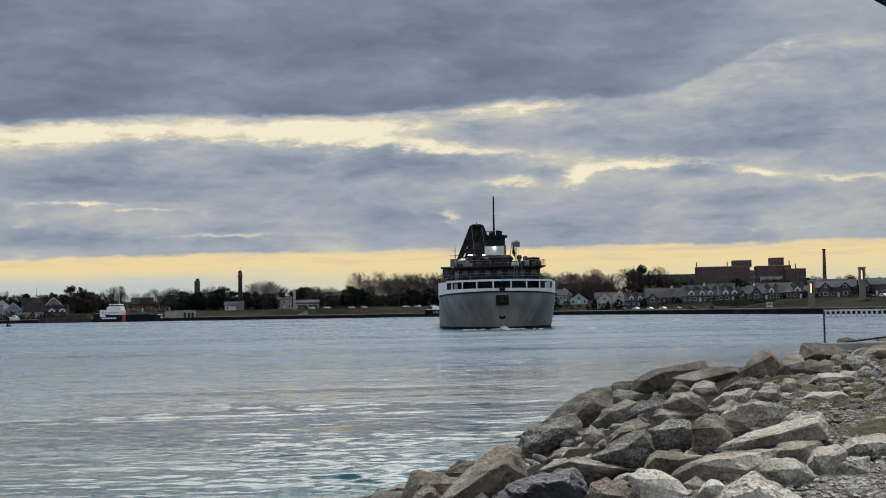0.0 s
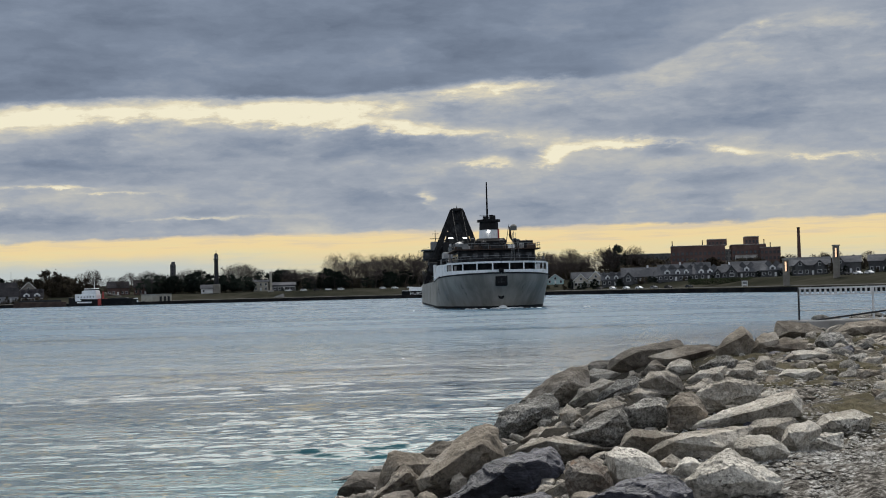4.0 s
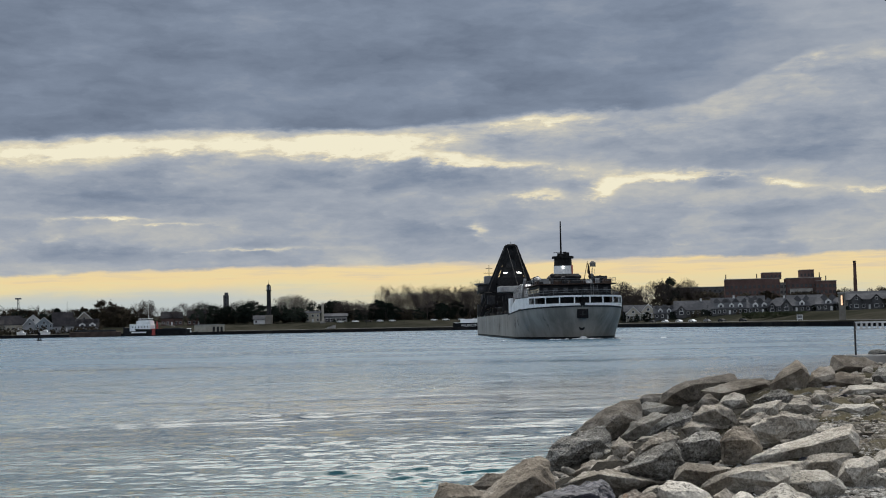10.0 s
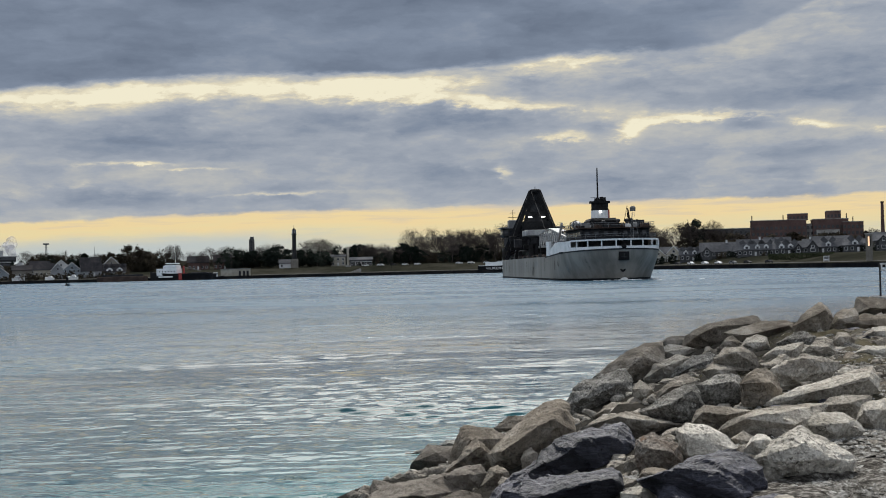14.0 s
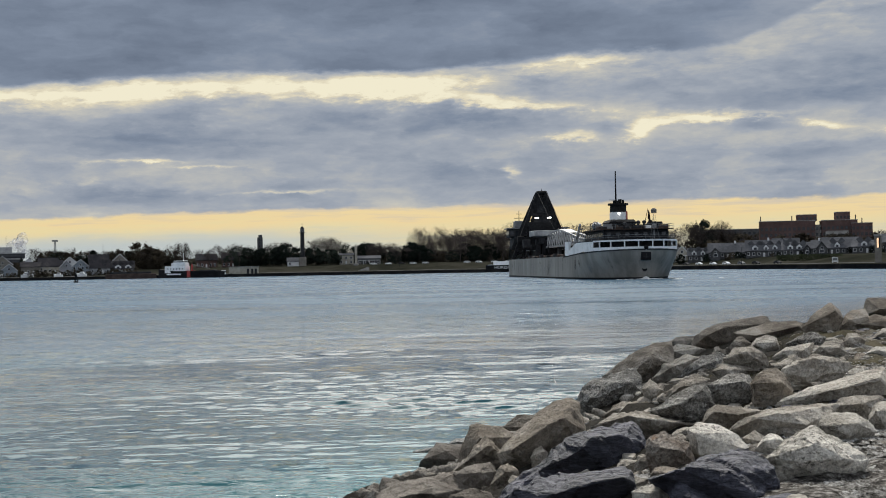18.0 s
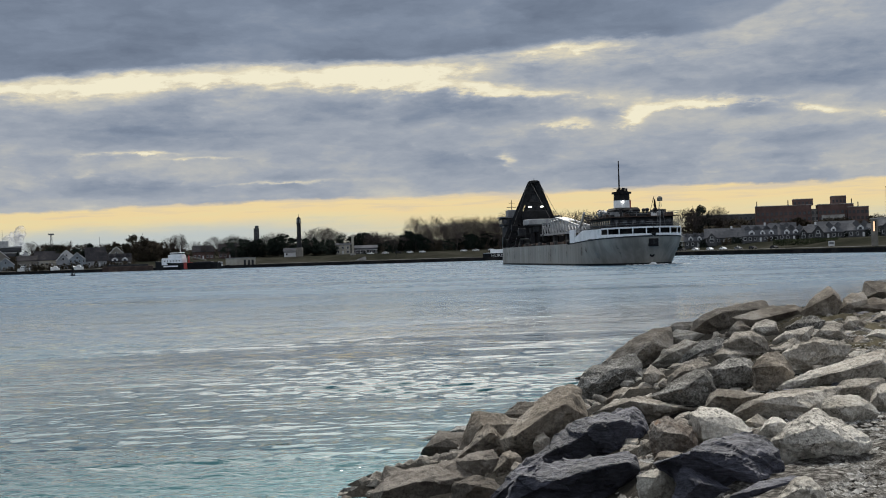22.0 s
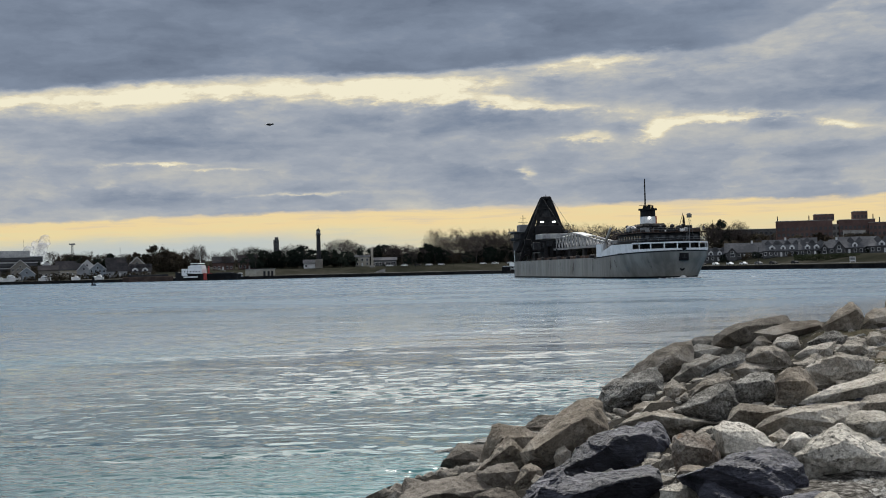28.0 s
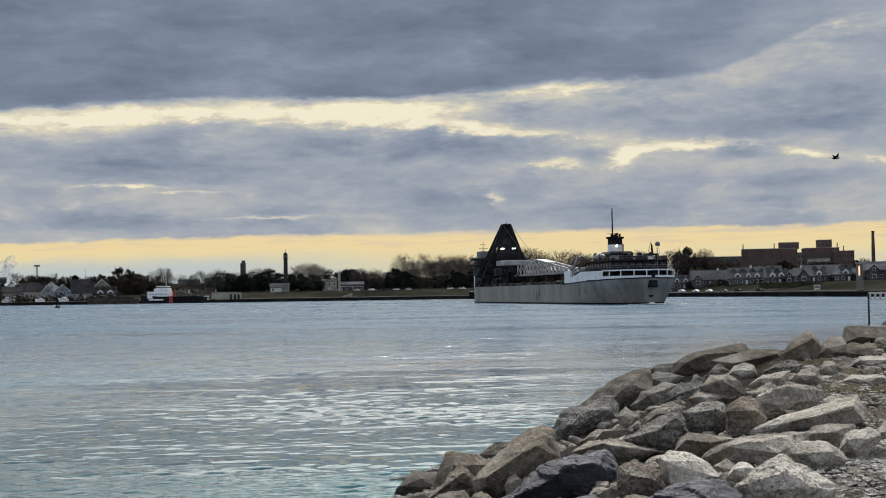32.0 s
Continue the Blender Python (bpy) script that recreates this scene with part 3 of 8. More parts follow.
def inland(dist):
    """The quay line moved inland by dist metres."""
    pts = []
    for i, p in enumerate(SHORE):
        a, b = Vector(SHORE[max(i - 1, 0)]), Vector(SHORE[min(i + 1, len(SHORE) - 1)])
        d = (b - a).normalized()
        pts.append((p[0] - d.y * dist, p[1] + d.x * dist))
    return pts


def strip(bm, line_a, za, line_b, zb):
    va = [bm.verts.new((x, y, za)) for x, y in line_a]
    vb = [bm.verts.new((x, y, zb)) for x, y in line_b]
    for i in range(len(va) - 1):
        bm.faces.new((va[i], va[i + 1], vb[i + 1], vb[i]))


def make_far_bank():
    bm = bmesh.new()
    levels = [(0.6, 1.75), (14, 2.1), (26, 2.4), (45, 5.6), (70, 6.4), (160, 9.0), (330, 15.0), (900, 24.0), (3600, 30.0)]
    for (d0, z0), (d1, z1) in zip(levels, levels[1:]):
        strip(bm, inland(d0), z0, inland(d1), z1)
    bmesh.ops.recalc_face_normals(bm, faces=bm.faces)
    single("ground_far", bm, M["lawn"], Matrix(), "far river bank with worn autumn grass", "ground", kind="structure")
    bm = bmesh.new()
    strip(bm, inland(0.0), -3.0, inland(0.0), 1.8)
    strip(bm, inland(0.0), 1.8, inland(0.9), 1.8)
    bmesh.ops.recalc_face_normals(bm, faces=bm.faces)
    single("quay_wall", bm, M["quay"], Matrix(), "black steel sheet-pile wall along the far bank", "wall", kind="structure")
    bm = bmesh.new()
    strip(bm, inland(8), 2.08, inland(15), 2.30)
    bmesh.ops.recalc_face_normals(bm, faces=bm.faces)
    single("road", bm, M["asphalt"], Matrix(), "pale riverside road along the far bank", "road", kind="structure")


make_far_bank()

# ---------------------------------------------------------------- riprap
ROUGH = {"block": 0.032, "slab": 0.03, "wedge": 0.05, "stone": 0.055, "round": 0.045}
LEDGE = {"block": 0.008, "slab": 0.008, "wedge": 0.05, "stone": 0.022, "round": 0.0}
WORN = {"block": 0.022, "slab": 0.02, "wedge": 0.014, "stone": 0.02, "round": 0.07}


def weathered(bm, kind, size, seed, fine=0.05):
    """Rounds a stone's edges, then chips and roughens its faces."""
    rng = random.Random(seed)
    bmesh.ops.remove_doubles(bm, verts=bm.verts, dist=size * 0.015)
    bmesh.ops.dissolve_limit(bm, angle_limit=radians(7), verts=bm.verts, edges=bm.edges)
    bmesh.ops.bevel(bm, geom=list(bm.edges), offset=size * WORN[kind], segments=1 if kind != "round" else 3, affect="EDGES", clamp_overlap=True)
    bmesh.ops.triangulate(bm, faces=[f for f in bm.faces if len(f.verts) > 4])
    for _ in range(5):
        long = [e for e in bm.edges if e.calc_length() > max(size * fine, 0.03)]
        if not long or len(bm.faces) > 8000:
            break
        bmesh.ops.subdivide_edges(bm, edges=long, cuts=1)
        bmesh.ops.triangulate(bm, faces=[f for f in bm.faces if len(f.verts) > 3])
    off = Vector((seed * 3.7, seed * 1.3, 0))
    bed = Vector((rng.uniform(-0.5, 0.5), rng.uniform(-0.5, 0.5), 1)).normalized()
    bm.normal_update()
    for v in bm.verts:
        p = v.co / size
        k = noise.fractal(p * 1.7 + off, 0.9, 2.0, 4) * 0.9 + noise.noise(p * 9 + off) * 0.45 + noise.noise(p * 19 + off) * 0.22 - abs(noise.noise(p * 3.1 + off * 0.7)) * 0.6
        chip = min(0.0, noise.noise(p * 1.1 + off * 1.7) + 0.22) * 0.9
        layer = math.floor(p.dot(bed) * 6.5 + noise.noise(p * 2.3 + off) * 1.6)
        v.co += v.normal * size * (ROUGH[kind] * (k + chip * 1.6) + LEDGE[kind] * (layer * 0.618 % 1 - 0.6))
    for f in bm.faces:
        f.smooth = False
    return mesh_of("rock", bm)


def rock_mesh(kind, w, d, h, seed, fine=0.05):
    """A loose stone of about w x d x h metres: a hull of jittered corners, chipped and roughened."""
    rng = random.Random(seed)
    bm = bmesh.new()
    count = {"block": 9, "slab": 8, "wedge": 9, "stone": 13, "round": 30}[kind]
    for i in range(count):
        u = 1 - 2 * (i + 0.5) / count
        a = i * 2.39996 + rng.uniform(-0.6, 0.6)
        c = math.sqrt(1 - u * u)
        q = [math.cos(a) * c, math.sin(a) * c, u]
        k = (sum(abs(t) ** 4 for t in q)) ** (-1 / 4) * rng.uniform(0.8, 1.0)
        bm.verts.new((q[0] * k * w / 2, q[1] * k * d / 2, q[2] * k * h / 2))
    bmesh.ops.convex_hull(bm, input=bm.verts)
    bmesh.ops.delete(bm, geom=[v for v in bm.verts if not v.link_faces], context="VERTS")
    return weathered(bm, kind, (w * d * h) ** (1 / 3), seed, fine)


STONES = []


def stone(x, y, z, kind, material, label, *faces):
    """A quarried stone, cut to fit its outline seen from the camera. Faces: bearing (0 towards the camera, 90
    upstream), slope and distance from its middle.
    """
    bm = bmesh.new()
    bmesh.ops.create_cube(bm, size=8.0)
    for bearing, slope, far in faces:
        b, e = radians(bearing), radians(slope)
        way = Vector((math.sin(b) * math.cos(e), -math.cos(b) * math.cos(e), math.sin(e)))
        cut = bmesh.ops.bisect_plane(bm, geom=bm.verts[:] + bm.edges[:] + bm.faces[:], dist=1e-5, plane_co=way * far * 1.045, plane_no=way, clear_outer=True)
        rim = [g for g in cut["geom_cut"] if isinstance(g, bmesh.types.BMEdge)]
        if len(rim) > 2:
            bmesh.ops.contextual_create(bm, geom=rim)
    bmesh.ops.recalc_face_normals(bm, faces=bm.faces)
    me = weathered(bm, kind, bm.calc_volume() ** (1 / 3), len(STONES) + 1)
    me.materials.append(M[material])
    ob = new("rock", me)
    ob.location = (x, y, z)
    STONES.append(ob)
    return tagged(ob, label, "rock", "riprap stones")


stone(-0.61, 16.08, 0.25, "slab", "dark_block", "flat grey-brown concrete slab at the water's edge",
      (-139, 73, 0.28), (-24, 78, 0.37), (9, -34, 0.45), (-7, -44, 0.45), (97, -27, 0.52), (-180, 0, 0.38), (28, -32, 0.45), (-87, -60, 0.51), (136, -39, 0.46), (44, -37, 0.45), (-96, 3, 0.58), (0, -90, 0.41), (36, 60, 0.51), (53, -34, 0.48), (-104, 41, 0.43), (-13, -52, 0.46), (-167, -65, 0.47), (161, -29, 0.44), (103, 3, 0.66), (176, 72, 0.36), (-59, -3, 0.73), (-74, 48, 0.52), (36, -3, 0.62), (-178, -49, 0.47), (-111, 54, 0.37), (114, 19, 0.68), (-51, 71, 0.39), (154, -33, 0.45))
stone(-0.90, 17.54, 0.10, "slab", "dark_block", "dark wet slab just under the water",
      (134, 71, 0.177), (107, 79, 0.173), (-4, 79, 0.209), (180, 0, 0.242), (99, -26, 0.268), (32, -27, 0.211), (-98, 9, 0.328), (-18, -29, 0.206), (-68, 32, 0.318), (-91, -43, 0.262), (-176, -43, 0.228), (41, -33, 0.22), (132, -42, 0.249), (-168, -50, 0.229), (0, -90, 0.205), (-113, 16, 0.35), (139, -48, 0.242), (1, 22, 0.316))
stone(-0.30, 20.43, 0.13, "block", "dark_block", "angular brown block lying at the waterline",
      (-180, 0, 0.29), (-3, -38, 0.28), (-103, 35, 0.31), (15, 80, 0.25), (99, -4, 0.37), (164, 76, 0.25), (-13, -44, 0.28), (-96, -50, 0.34), (-176, -44, 0.3), (-48, 67, 0.29), (19, -39, 0.3), (51, 8, 0.38), (32, 50, 0.33), (-30, -45, 0.31), (0, -90, 0.27), (97, -43, 0.36), (-167, -53, 0.3), (32, 69, 0.28), (136, -65, 0.32), (1, 20, 0.41), (44, -58, 0.31), (116, 54, 0.34), (-93, 43, 0.32))
stone(-0.80, 22.47, -0.09, "stone", "wet_stone", "small dark wet stone at the waterline",
      (-142, 75, 0.115), (-57, 84, 0.113), (20, -29, 0.138), (-13, -29, 0.125), (-180, 0, 0.126), (-179, -26, 0.121), (-95, -23, 0.147), (56, 37, 0.19), (101, -36, 0.178), (104, -2, 0.211), (-40, -26, 0.147), (-169, -35, 0.129), (40, -45, 0.155), (140, -49, 0.157), (0, -90, 0.142), (-103, 35, 0.158), (28, 1, 0.181), (1, 23, 0.187), (126, 7, 0.219), (-82, 48, 0.166), (-146, -33, 0.15))
stone(-0.15, 23.09, -0.04, "stone", "wet_stone", "dark stone behind a waterline block",
      (0, 82, 0.146), (-30, -23, 0.146), (-95, -22, 0.155), (-180, 0, 0.15), (20, -29, 0.155), (67, 28, 0.205), (101, 5, 0.209), (-179, -30, 0.15), (-106, 45, 0.161), (99, -35, 0.195), (-12, -33, 0.146), (-70, 63, 0.158), (-175, 72, 0.161), (26, -10, 0.181), (-168, -39, 0.157), (137, -52, 0.182), (43, -46, 0.176), (0, -90, 0.164), (115, 11, 0.22), (-117, 48, 0.165), (1, 20, 0.208), (-115, -28, 0.172))
stone(0.21, 18.44, 0.53, "block", "brown_block", "upright grey-brown quarry block",
      (3, -28, 0.37), (-98, 18, 0.27), (180, 0, 0.28), (34, 1, 0.46), (94, -19, 0.35), (13, 76, 0.4), (40, 63, 0.43), (-60, 21, 0.39), (109, 47, 0.43), (165, 73, 0.36), (-96, -52, 0.42), (177, -24, 0.34), (0, -90, 0.38), (51, -50, 0.41), (-88, 22, 0.3), (-64, 41, 0.39), (129, -47, 0.4), (-16, -61, 0.41), (-164, -57, 0.41), (-40, 71, 0.41), (-122, 59, 0.38))
stone(0.28, 17.37, 0.51, "wedge", "brown_block", "pointed brown block leaning on its neighbour",
      (-1, -24, 0.29), (-105, 41, 0.29), (180, 0, 0.26), (103, 45, 0.25), (86, 51, 0.28), (-1, -31, 0.29), (-93, -56, 0.34), (-79, 58, 0.33), (93, -30, 0.35), (-66, 45, 0.37), (0, -90, 0.26), (-179, -31, 0.29), (-13, -51, 0.3), (7, -19, 0.33), (-167, -52, 0.3), (45, -55, 0.32), (135, -56, 0.32), (-117, 43, 0.3), (55, -50, 0.33), (124, -49, 0.34), (114, 47, 0.26))
stone(1.03, 24.32, 0.10, "wedge", "brown_block", "wedge-shaped brown block behind the others",
      (3, 65, 0.25), (-26, 58, 0.251), (-107, 45, 0.253), (-98, -28, 0.24), (-180, 0, 0.202), (82, -15, 0.221), (101, -15, 0.223), (-12, -39, 0.225), (53, 10, 0.281), (-23, -28, 0.251), (176, 73, 0.273), (35, -34, 0.232), (-90, -34, 0.242), (175, -22, 0.211), (0, -90, 0.214), (47, -37, 0.228), (133, -36, 0.231), (-166, -42, 0.232), (-39, -38, 0.252), (-142, -33, 0.249))
stone(0.97, 16.67, 0.89, "block", "brown_block", "long tilted grey-brown block sloping to the river",
      (-105, 43, 0.31), (22, -29, 0.46), (91, -20, 0.44), (-180, 0, 0.42), (22, -22, 0.49), (-16, -51, 0.51), (94, 3, 0.52), (-96, -43, 0.5), (62, 35, 0.62), (-64, 67, 0.4), (-113, 54, 0.35), (51, -37, 0.46), (0, -90, 0.44), (-42, 77, 0.46), (129, -42, 0.47), (-69, 57, 0.39), (73, -26, 0.46), (43, -5, 0.58), (105, 12, 0.58), (-98, -20, 0.53), (-164, -61, 0.5), (51, 63, 0.6), (-139, 65, 0.46), (107, -29, 0.47), (-75, 45, 0.45), (-95, 47, 0.35), (164, -40, 0.5), (-56, -21, 0.7), (-144, -56, 0.52), (142, -40, 0.49), (119, 41, 0.67), (131, 49, 0.67), (0, 16, 0.74))
stone(0.87, 15.90, 0.77, "stone", "brown_block", "small grey stone wedged between blocks",
      (92, -5, 0.091), (180, 0, 0.115), (-98, -8, 0.088), (35, -18, 0.114), (-102, 26, 0.108), (62, 2, 0.109), (177, -22, 0.127), (-46, 66, 0.154), (-32, -21, 0.118), (42, -7, 0.114), (-20, -25, 0.124), (105, 40, 0.148), (-37, -15, 0.118), (72, 54, 0.162), (-80, 38, 0.129), (122, -30, 0.134), (58, -24, 0.117), (-119, 53, 0.142), (-48, -10, 0.118), (-90, -19, 0.102), (-160, -32, 0.143), (0, 12, 0.165), (0, -90, 0.183), (115, 43, 0.157))
stone(0.10, 16.00, 0.49, "stone", "dark_block", "low brown stone among blocks",
      (-96, -19, 0.205), (96, -12, 0.19), (-180, 0, 0.172), (-122, 63, 0.22), (-47, 73, 0.247), (13, -24, 0.22), (38, 1, 0.256), (-17, 79, 0.245), (43, 58, 0.281), (77, -17, 0.207), (-19, -24, 0.22), (-157, 72, 0.222), (-33, -6, 0.271), (50, -33, 0.229), (104, 28, 0.258), (-6, -27, 0.218), (0, -90, 0.248), (-61, -24, 0.232), (112, -18, 0.204), (130, -31, 0.219), (173, -20, 0.198), (-16, -31, 0.221), (-153, -25, 0.211), (-164, -33, 0.219), (113, 35, 0.266), (-139, -23, 0.22))
stone(0.43, 15.36, 0.59, "wedge", "brown_block", "small angular brown stone",
      (94, -10, 0.13), (-101, 25, 0.134), (-96, -17, 0.137), (-69, 36, 0.179), (180, 0, 0.13), (-3, -21, 0.162), (55, 61, 0.231), (64, -16, 0.141), (125, -20, 0.147), (109, 45, 0.202), (21, -18, 0.16), (42, -3, 0.173), (-15, -17, 0.172), (-90, -22, 0.146), (55, -21, 0.148), (173, -14, 0.139), (-56, 70, 0.221), (-123, 57, 0.195), (0, -90, 0.214), (119, 48, 0.207), (-19, -32, 0.178), (-161, -30, 0.171), (-38, -29, 0.182), (-142, -25, 0.168))
stone(0.06, 12.95, 0.71, "stone", "dark_block", "broad flat grey stone at the water",
      (-3, -26, 0.21), (-180, 0, 0.174), (94, -14, 0.214), (-101, 15, 0.273), (-47, 26, 0.311), (-94, -49, 0.266), (-54, 78, 0.249), (55, 61, 0.262), (18, -14, 0.249), (-132, 64, 0.234), (54, 77, 0.24), (104, 34, 0.232), (-179, -24, 0.202), (0, -90, 0.23), (135, 66, 0.222), (-14, -43, 0.235), (47, -45, 0.248), (-166, -45, 0.237), (110, 39, 0.231), (86, -18, 0.228), (133, -46, 0.248), (102, -18, 0.224))
stone(0.43, 12.00, 0.94, "wedge", "slate", "blue-black slate boulder with pale scratches",
      (43, -15, 0.176), (93, -9, 0.171), (-106, 42, 0.169), (-115, 57, 0.19), (-95, -35, 0.24), (-1, -23, 0.219), (-90, 66, 0.215), (53, -17, 0.173), (-77, 47, 0.221), (-180, 0, 0.193), (127, -23, 0.195), (54, 38, 0.308), (168, -15, 0.191), (0, -90, 0.242), (-17, -37, 0.232), (-163, -41, 0.248), (105, 6, 0.236))
stone(1.36, 14.70, 0.88, "wedge", "slate", "large blue-black slate boulder with white scratches",
      (-1, -39, 0.6), (180, 0, 0.5), (-111, 52, 0.34), (-89, -72, 0.64), (87, -21, 0.61), (-89, 72, 0.41), (30, -37, 0.61), (-119, 63, 0.32), (-13, -19, 0.74), (174, -34, 0.58), (46, -41, 0.61), (0, -90, 0.55), (134, -49, 0.63), (90, 0, 0.63), (-14, -63, 0.62), (42, 0, 0.81), (-166, -72, 0.61), (-17, -14, 0.78), (-93, 80, 0.41), (-101, -18, 0.91), (93, 11, 0.65), (0, 18, 0.92), (62, 16, 0.77), (-73, 57, 0.49), (74, 35, 0.71), (-61, 48, 0.62), (-137, 69, 0.39), (77, 68, 0.64), (101, 22, 0.68), (118, 52, 0.66), (-99, 54, 0.4), (127, 58, 0.64))
stone(0.92, 10.72, 1.24, "wedge", "slate", "large jagged dark slate boulder with pale scratches",
      (-8, -36, 0.37), (-180, 0, 0.34), (11, -25, 0.37), (-93, -65, 0.45), (-99, 87, 0.23), (-162, 76, 0.21), (-109, 37, 0.43), (-177, -47, 0.4), (91, -6, 0.43), (0, -90, 0.37), (-53, 81, 0.26), (-168, -60, 0.41), (-41, 74, 0.3), (-12, -44, 0.38), (-116, 56, 0.31), (-133, 70, 0.24), (-37, 17, 0.59), (94, 12, 0.44), (139, -68, 0.42), (90, -27, 0.46), (41, -54, 0.43), (42, -12, 0.49), (76, 39, 0.46), (101, 24, 0.44), (83, 73, 0.34), (119, 60, 0.36), (0, 23, 0.54))
stone(1.82, 11.69, 1.40, "stone", "rust_stone", "brown stone with rusty stains",
      (-6, -26, 0.199), (180, 0, 0.162), (86, -24, 0.202), (89, 8, 0.197), (-105, 1, 0.192), (20, 72, 0.22), (21, -28, 0.206), (-103, -14, 0.179), (63, 18, 0.227), (-68, 26, 0.264), (145, 70, 0.216), (52, -38, 0.217), (-35, 73, 0.238), (128, -44, 0.229), (0, -90, 0.235), (178, -24, 0.192), (-33, -15, 0.248), (-135, 59, 0.237), (-17, -39, 0.218), (-163, -39, 0.219), (-90, -36, 0.218), (49, 57, 0.233), (100, 39, 0.224), (170, -26, 0.201), (106, 45, 0.228))
stone(1.64, 10.98, 1.32, "stone", "brown_block", "low brown stone below a rusty one",
      (-104, -12, 0.095), (9, 81, 0.122), (64, -12, 0.095), (96, -16, 0.109), (180, 0, 0.102), (-31, -20, 0.107), (174, -20, 0.102), (31, -16, 0.098), (176, 71, 0.127), (-14, -26, 0.108), (-109, 22, 0.112), (-41, -19, 0.11), (43, -16, 0.093), (57, -4, 0.102), (-90, -19, 0.104), (133, -29, 0.116), (-166, -27, 0.109), (-93, 38, 0.131), (117, -22, 0.114), (0, 18, 0.148), (0, -90, 0.148), (-150, -22, 0.109), (-117, 27, 0.118))
stone(2.27, 11.99, 1.44, "block", "pale_stone", "pale cream limestone block",
      (19, -31, 0.232), (180, 0, 0.185), (83, -33, 0.256), (-109, -8, 0.181), (19, 17, 0.276), (33, 46, 0.242), (-97, -12, 0.187), (39, 67, 0.223), (-15, -49, 0.248), (92, 36, 0.251), (27, 78, 0.23), (48, -43, 0.244), (132, -49, 0.251), (106, 59, 0.225), (-83, -2, 0.239), (-81, -23, 0.222), (0, -90, 0.234), (172, -26, 0.215), (-90, -19, 0.203), (-82, 65, 0.283), (151, 71, 0.232), (-123, 42, 0.263), (-165, -38, 0.228), (-120, -11, 0.193), (-133, 47, 0.265), (-131, -16, 0.208))
stone(1.91, 9.60, 1.54, "wedge", "slate", "dark slate block with a brown broken face",
      (-23, -37, 0.34), (-127, 62, 0.23), (-103, -37, 0.37), (-180, 0, 0.28), (-3, 81, 0.25), (-164, -36, 0.32), (-113, 69, 0.24), (82, -21, 0.35), (40, -37, 0.34), (-13, -44, 0.33), (-90, -44, 0.37), (86, 8, 0.34), (0, -90, 0.31), (136, -54, 0.36), (43, 33, 0.35), (48, 23, 0.36), (-105, 77, 0.24), (1, 20, 0.46), (45, 68, 0.28), (-145, 65, 0.23), (106, 54, 0.3), (95, 39, 0.32), (148, -51, 0.36), (101, 47, 0.31), (44, 55, 0.3), (117, 58, 0.3), (-174, -41, 0.32))
stone(1.38, 9.59, 1.35, "stone", "pale_stone", "pale speckled stone below slate",
      (-3, -21, 0.154), (89, -7, 0.112), (-104, -7, 0.146), (-180, 0, 0.113), (-54, 4, 0.209), (77, -8, 0.114), (40, 16, 0.164), (-24, 83, 0.195), (-103, -22, 0.159), (-164, 70, 0.174), (18, -12, 0.152), (-180, -15, 0.133), (-62, 75, 0.207), (-132, 59, 0.183), (-18, -37, 0.186), (-90, -36, 0.186), (0, -90, 0.217), (97, -10, 0.121), (38, 58, 0.21), (57, -18, 0.142), (-162, -30, 0.168), (127, -27, 0.159), (114, -18, 0.14), (104, 38, 0.198), (112, 45, 0.204))
stone(1.60, 9.23, 1.39, "wedge", "slate", "dark grey slate stone",
      (-5, -26, 0.174), (180, 0, 0.134), (84, -25, 0.196), (106, 60, 0.149), (-107, 6, 0.171), (-55, 23, 0.234), (67, 67, 0.173), (14, -20, 0.181), (47, -35, 0.192), (-104, -24, 0.19), (-180, -19, 0.152), (-14, -36, 0.19), (0, -90, 0.201), (-48, 67, 0.227), (-90, -38, 0.209), (-166, -34, 0.179), (126, -38, 0.202), (124, 64, 0.153), (-119, 35, 0.205), (-128, 42, 0.209), (27, -29, 0.19))
stone(1.98, 8.84, 1.45, "slab", "slate", "thin sliver of dark slate",
      (-8, -30, 0.158), (45, -18, 0.145), (-127, 59, 0.114), (24, -18, 0.141), (92, -23, 0.192), (-149, 71, 0.113), (139, -31, 0.165), (-67, 85, 0.131), (-108, -33, 0.199), (-84, 72, 0.139), (-180, 0, 0.121), (18, 79, 0.153), (0, -90, 0.17), (174, -13, 0.131), (-168, -33, 0.156), (-90, -46, 0.204), (32, 25, 0.197), (-112, 3, 0.207), (-21, -10, 0.218), (160, 71, 0.156))
stone(2.07, 8.27, 1.53, "stone", "pale_stone", "white rough limestone stone",
      (-7, -25, 0.14), (9, -22, 0.141), (180, 0, 0.103), (-117, 35, 0.119), (180, -14, 0.112), (81, -24, 0.166), (-109, -20, 0.141), (-74, 52, 0.164), (87, 24, 0.142), (49, 57, 0.164), (89, 33, 0.141), (-14, -33, 0.151), (47, -38, 0.168), (-60, 77, 0.158), (133, -45, 0.175), (33, 13, 0.178), (-90, -38, 0.166), (0, -90, 0.173), (-166, -28, 0.135), (-135, 58, 0.134), (44, 69, 0.163), (-20, -14, 0.177), (96, 39, 0.146), (110, 57, 0.157))
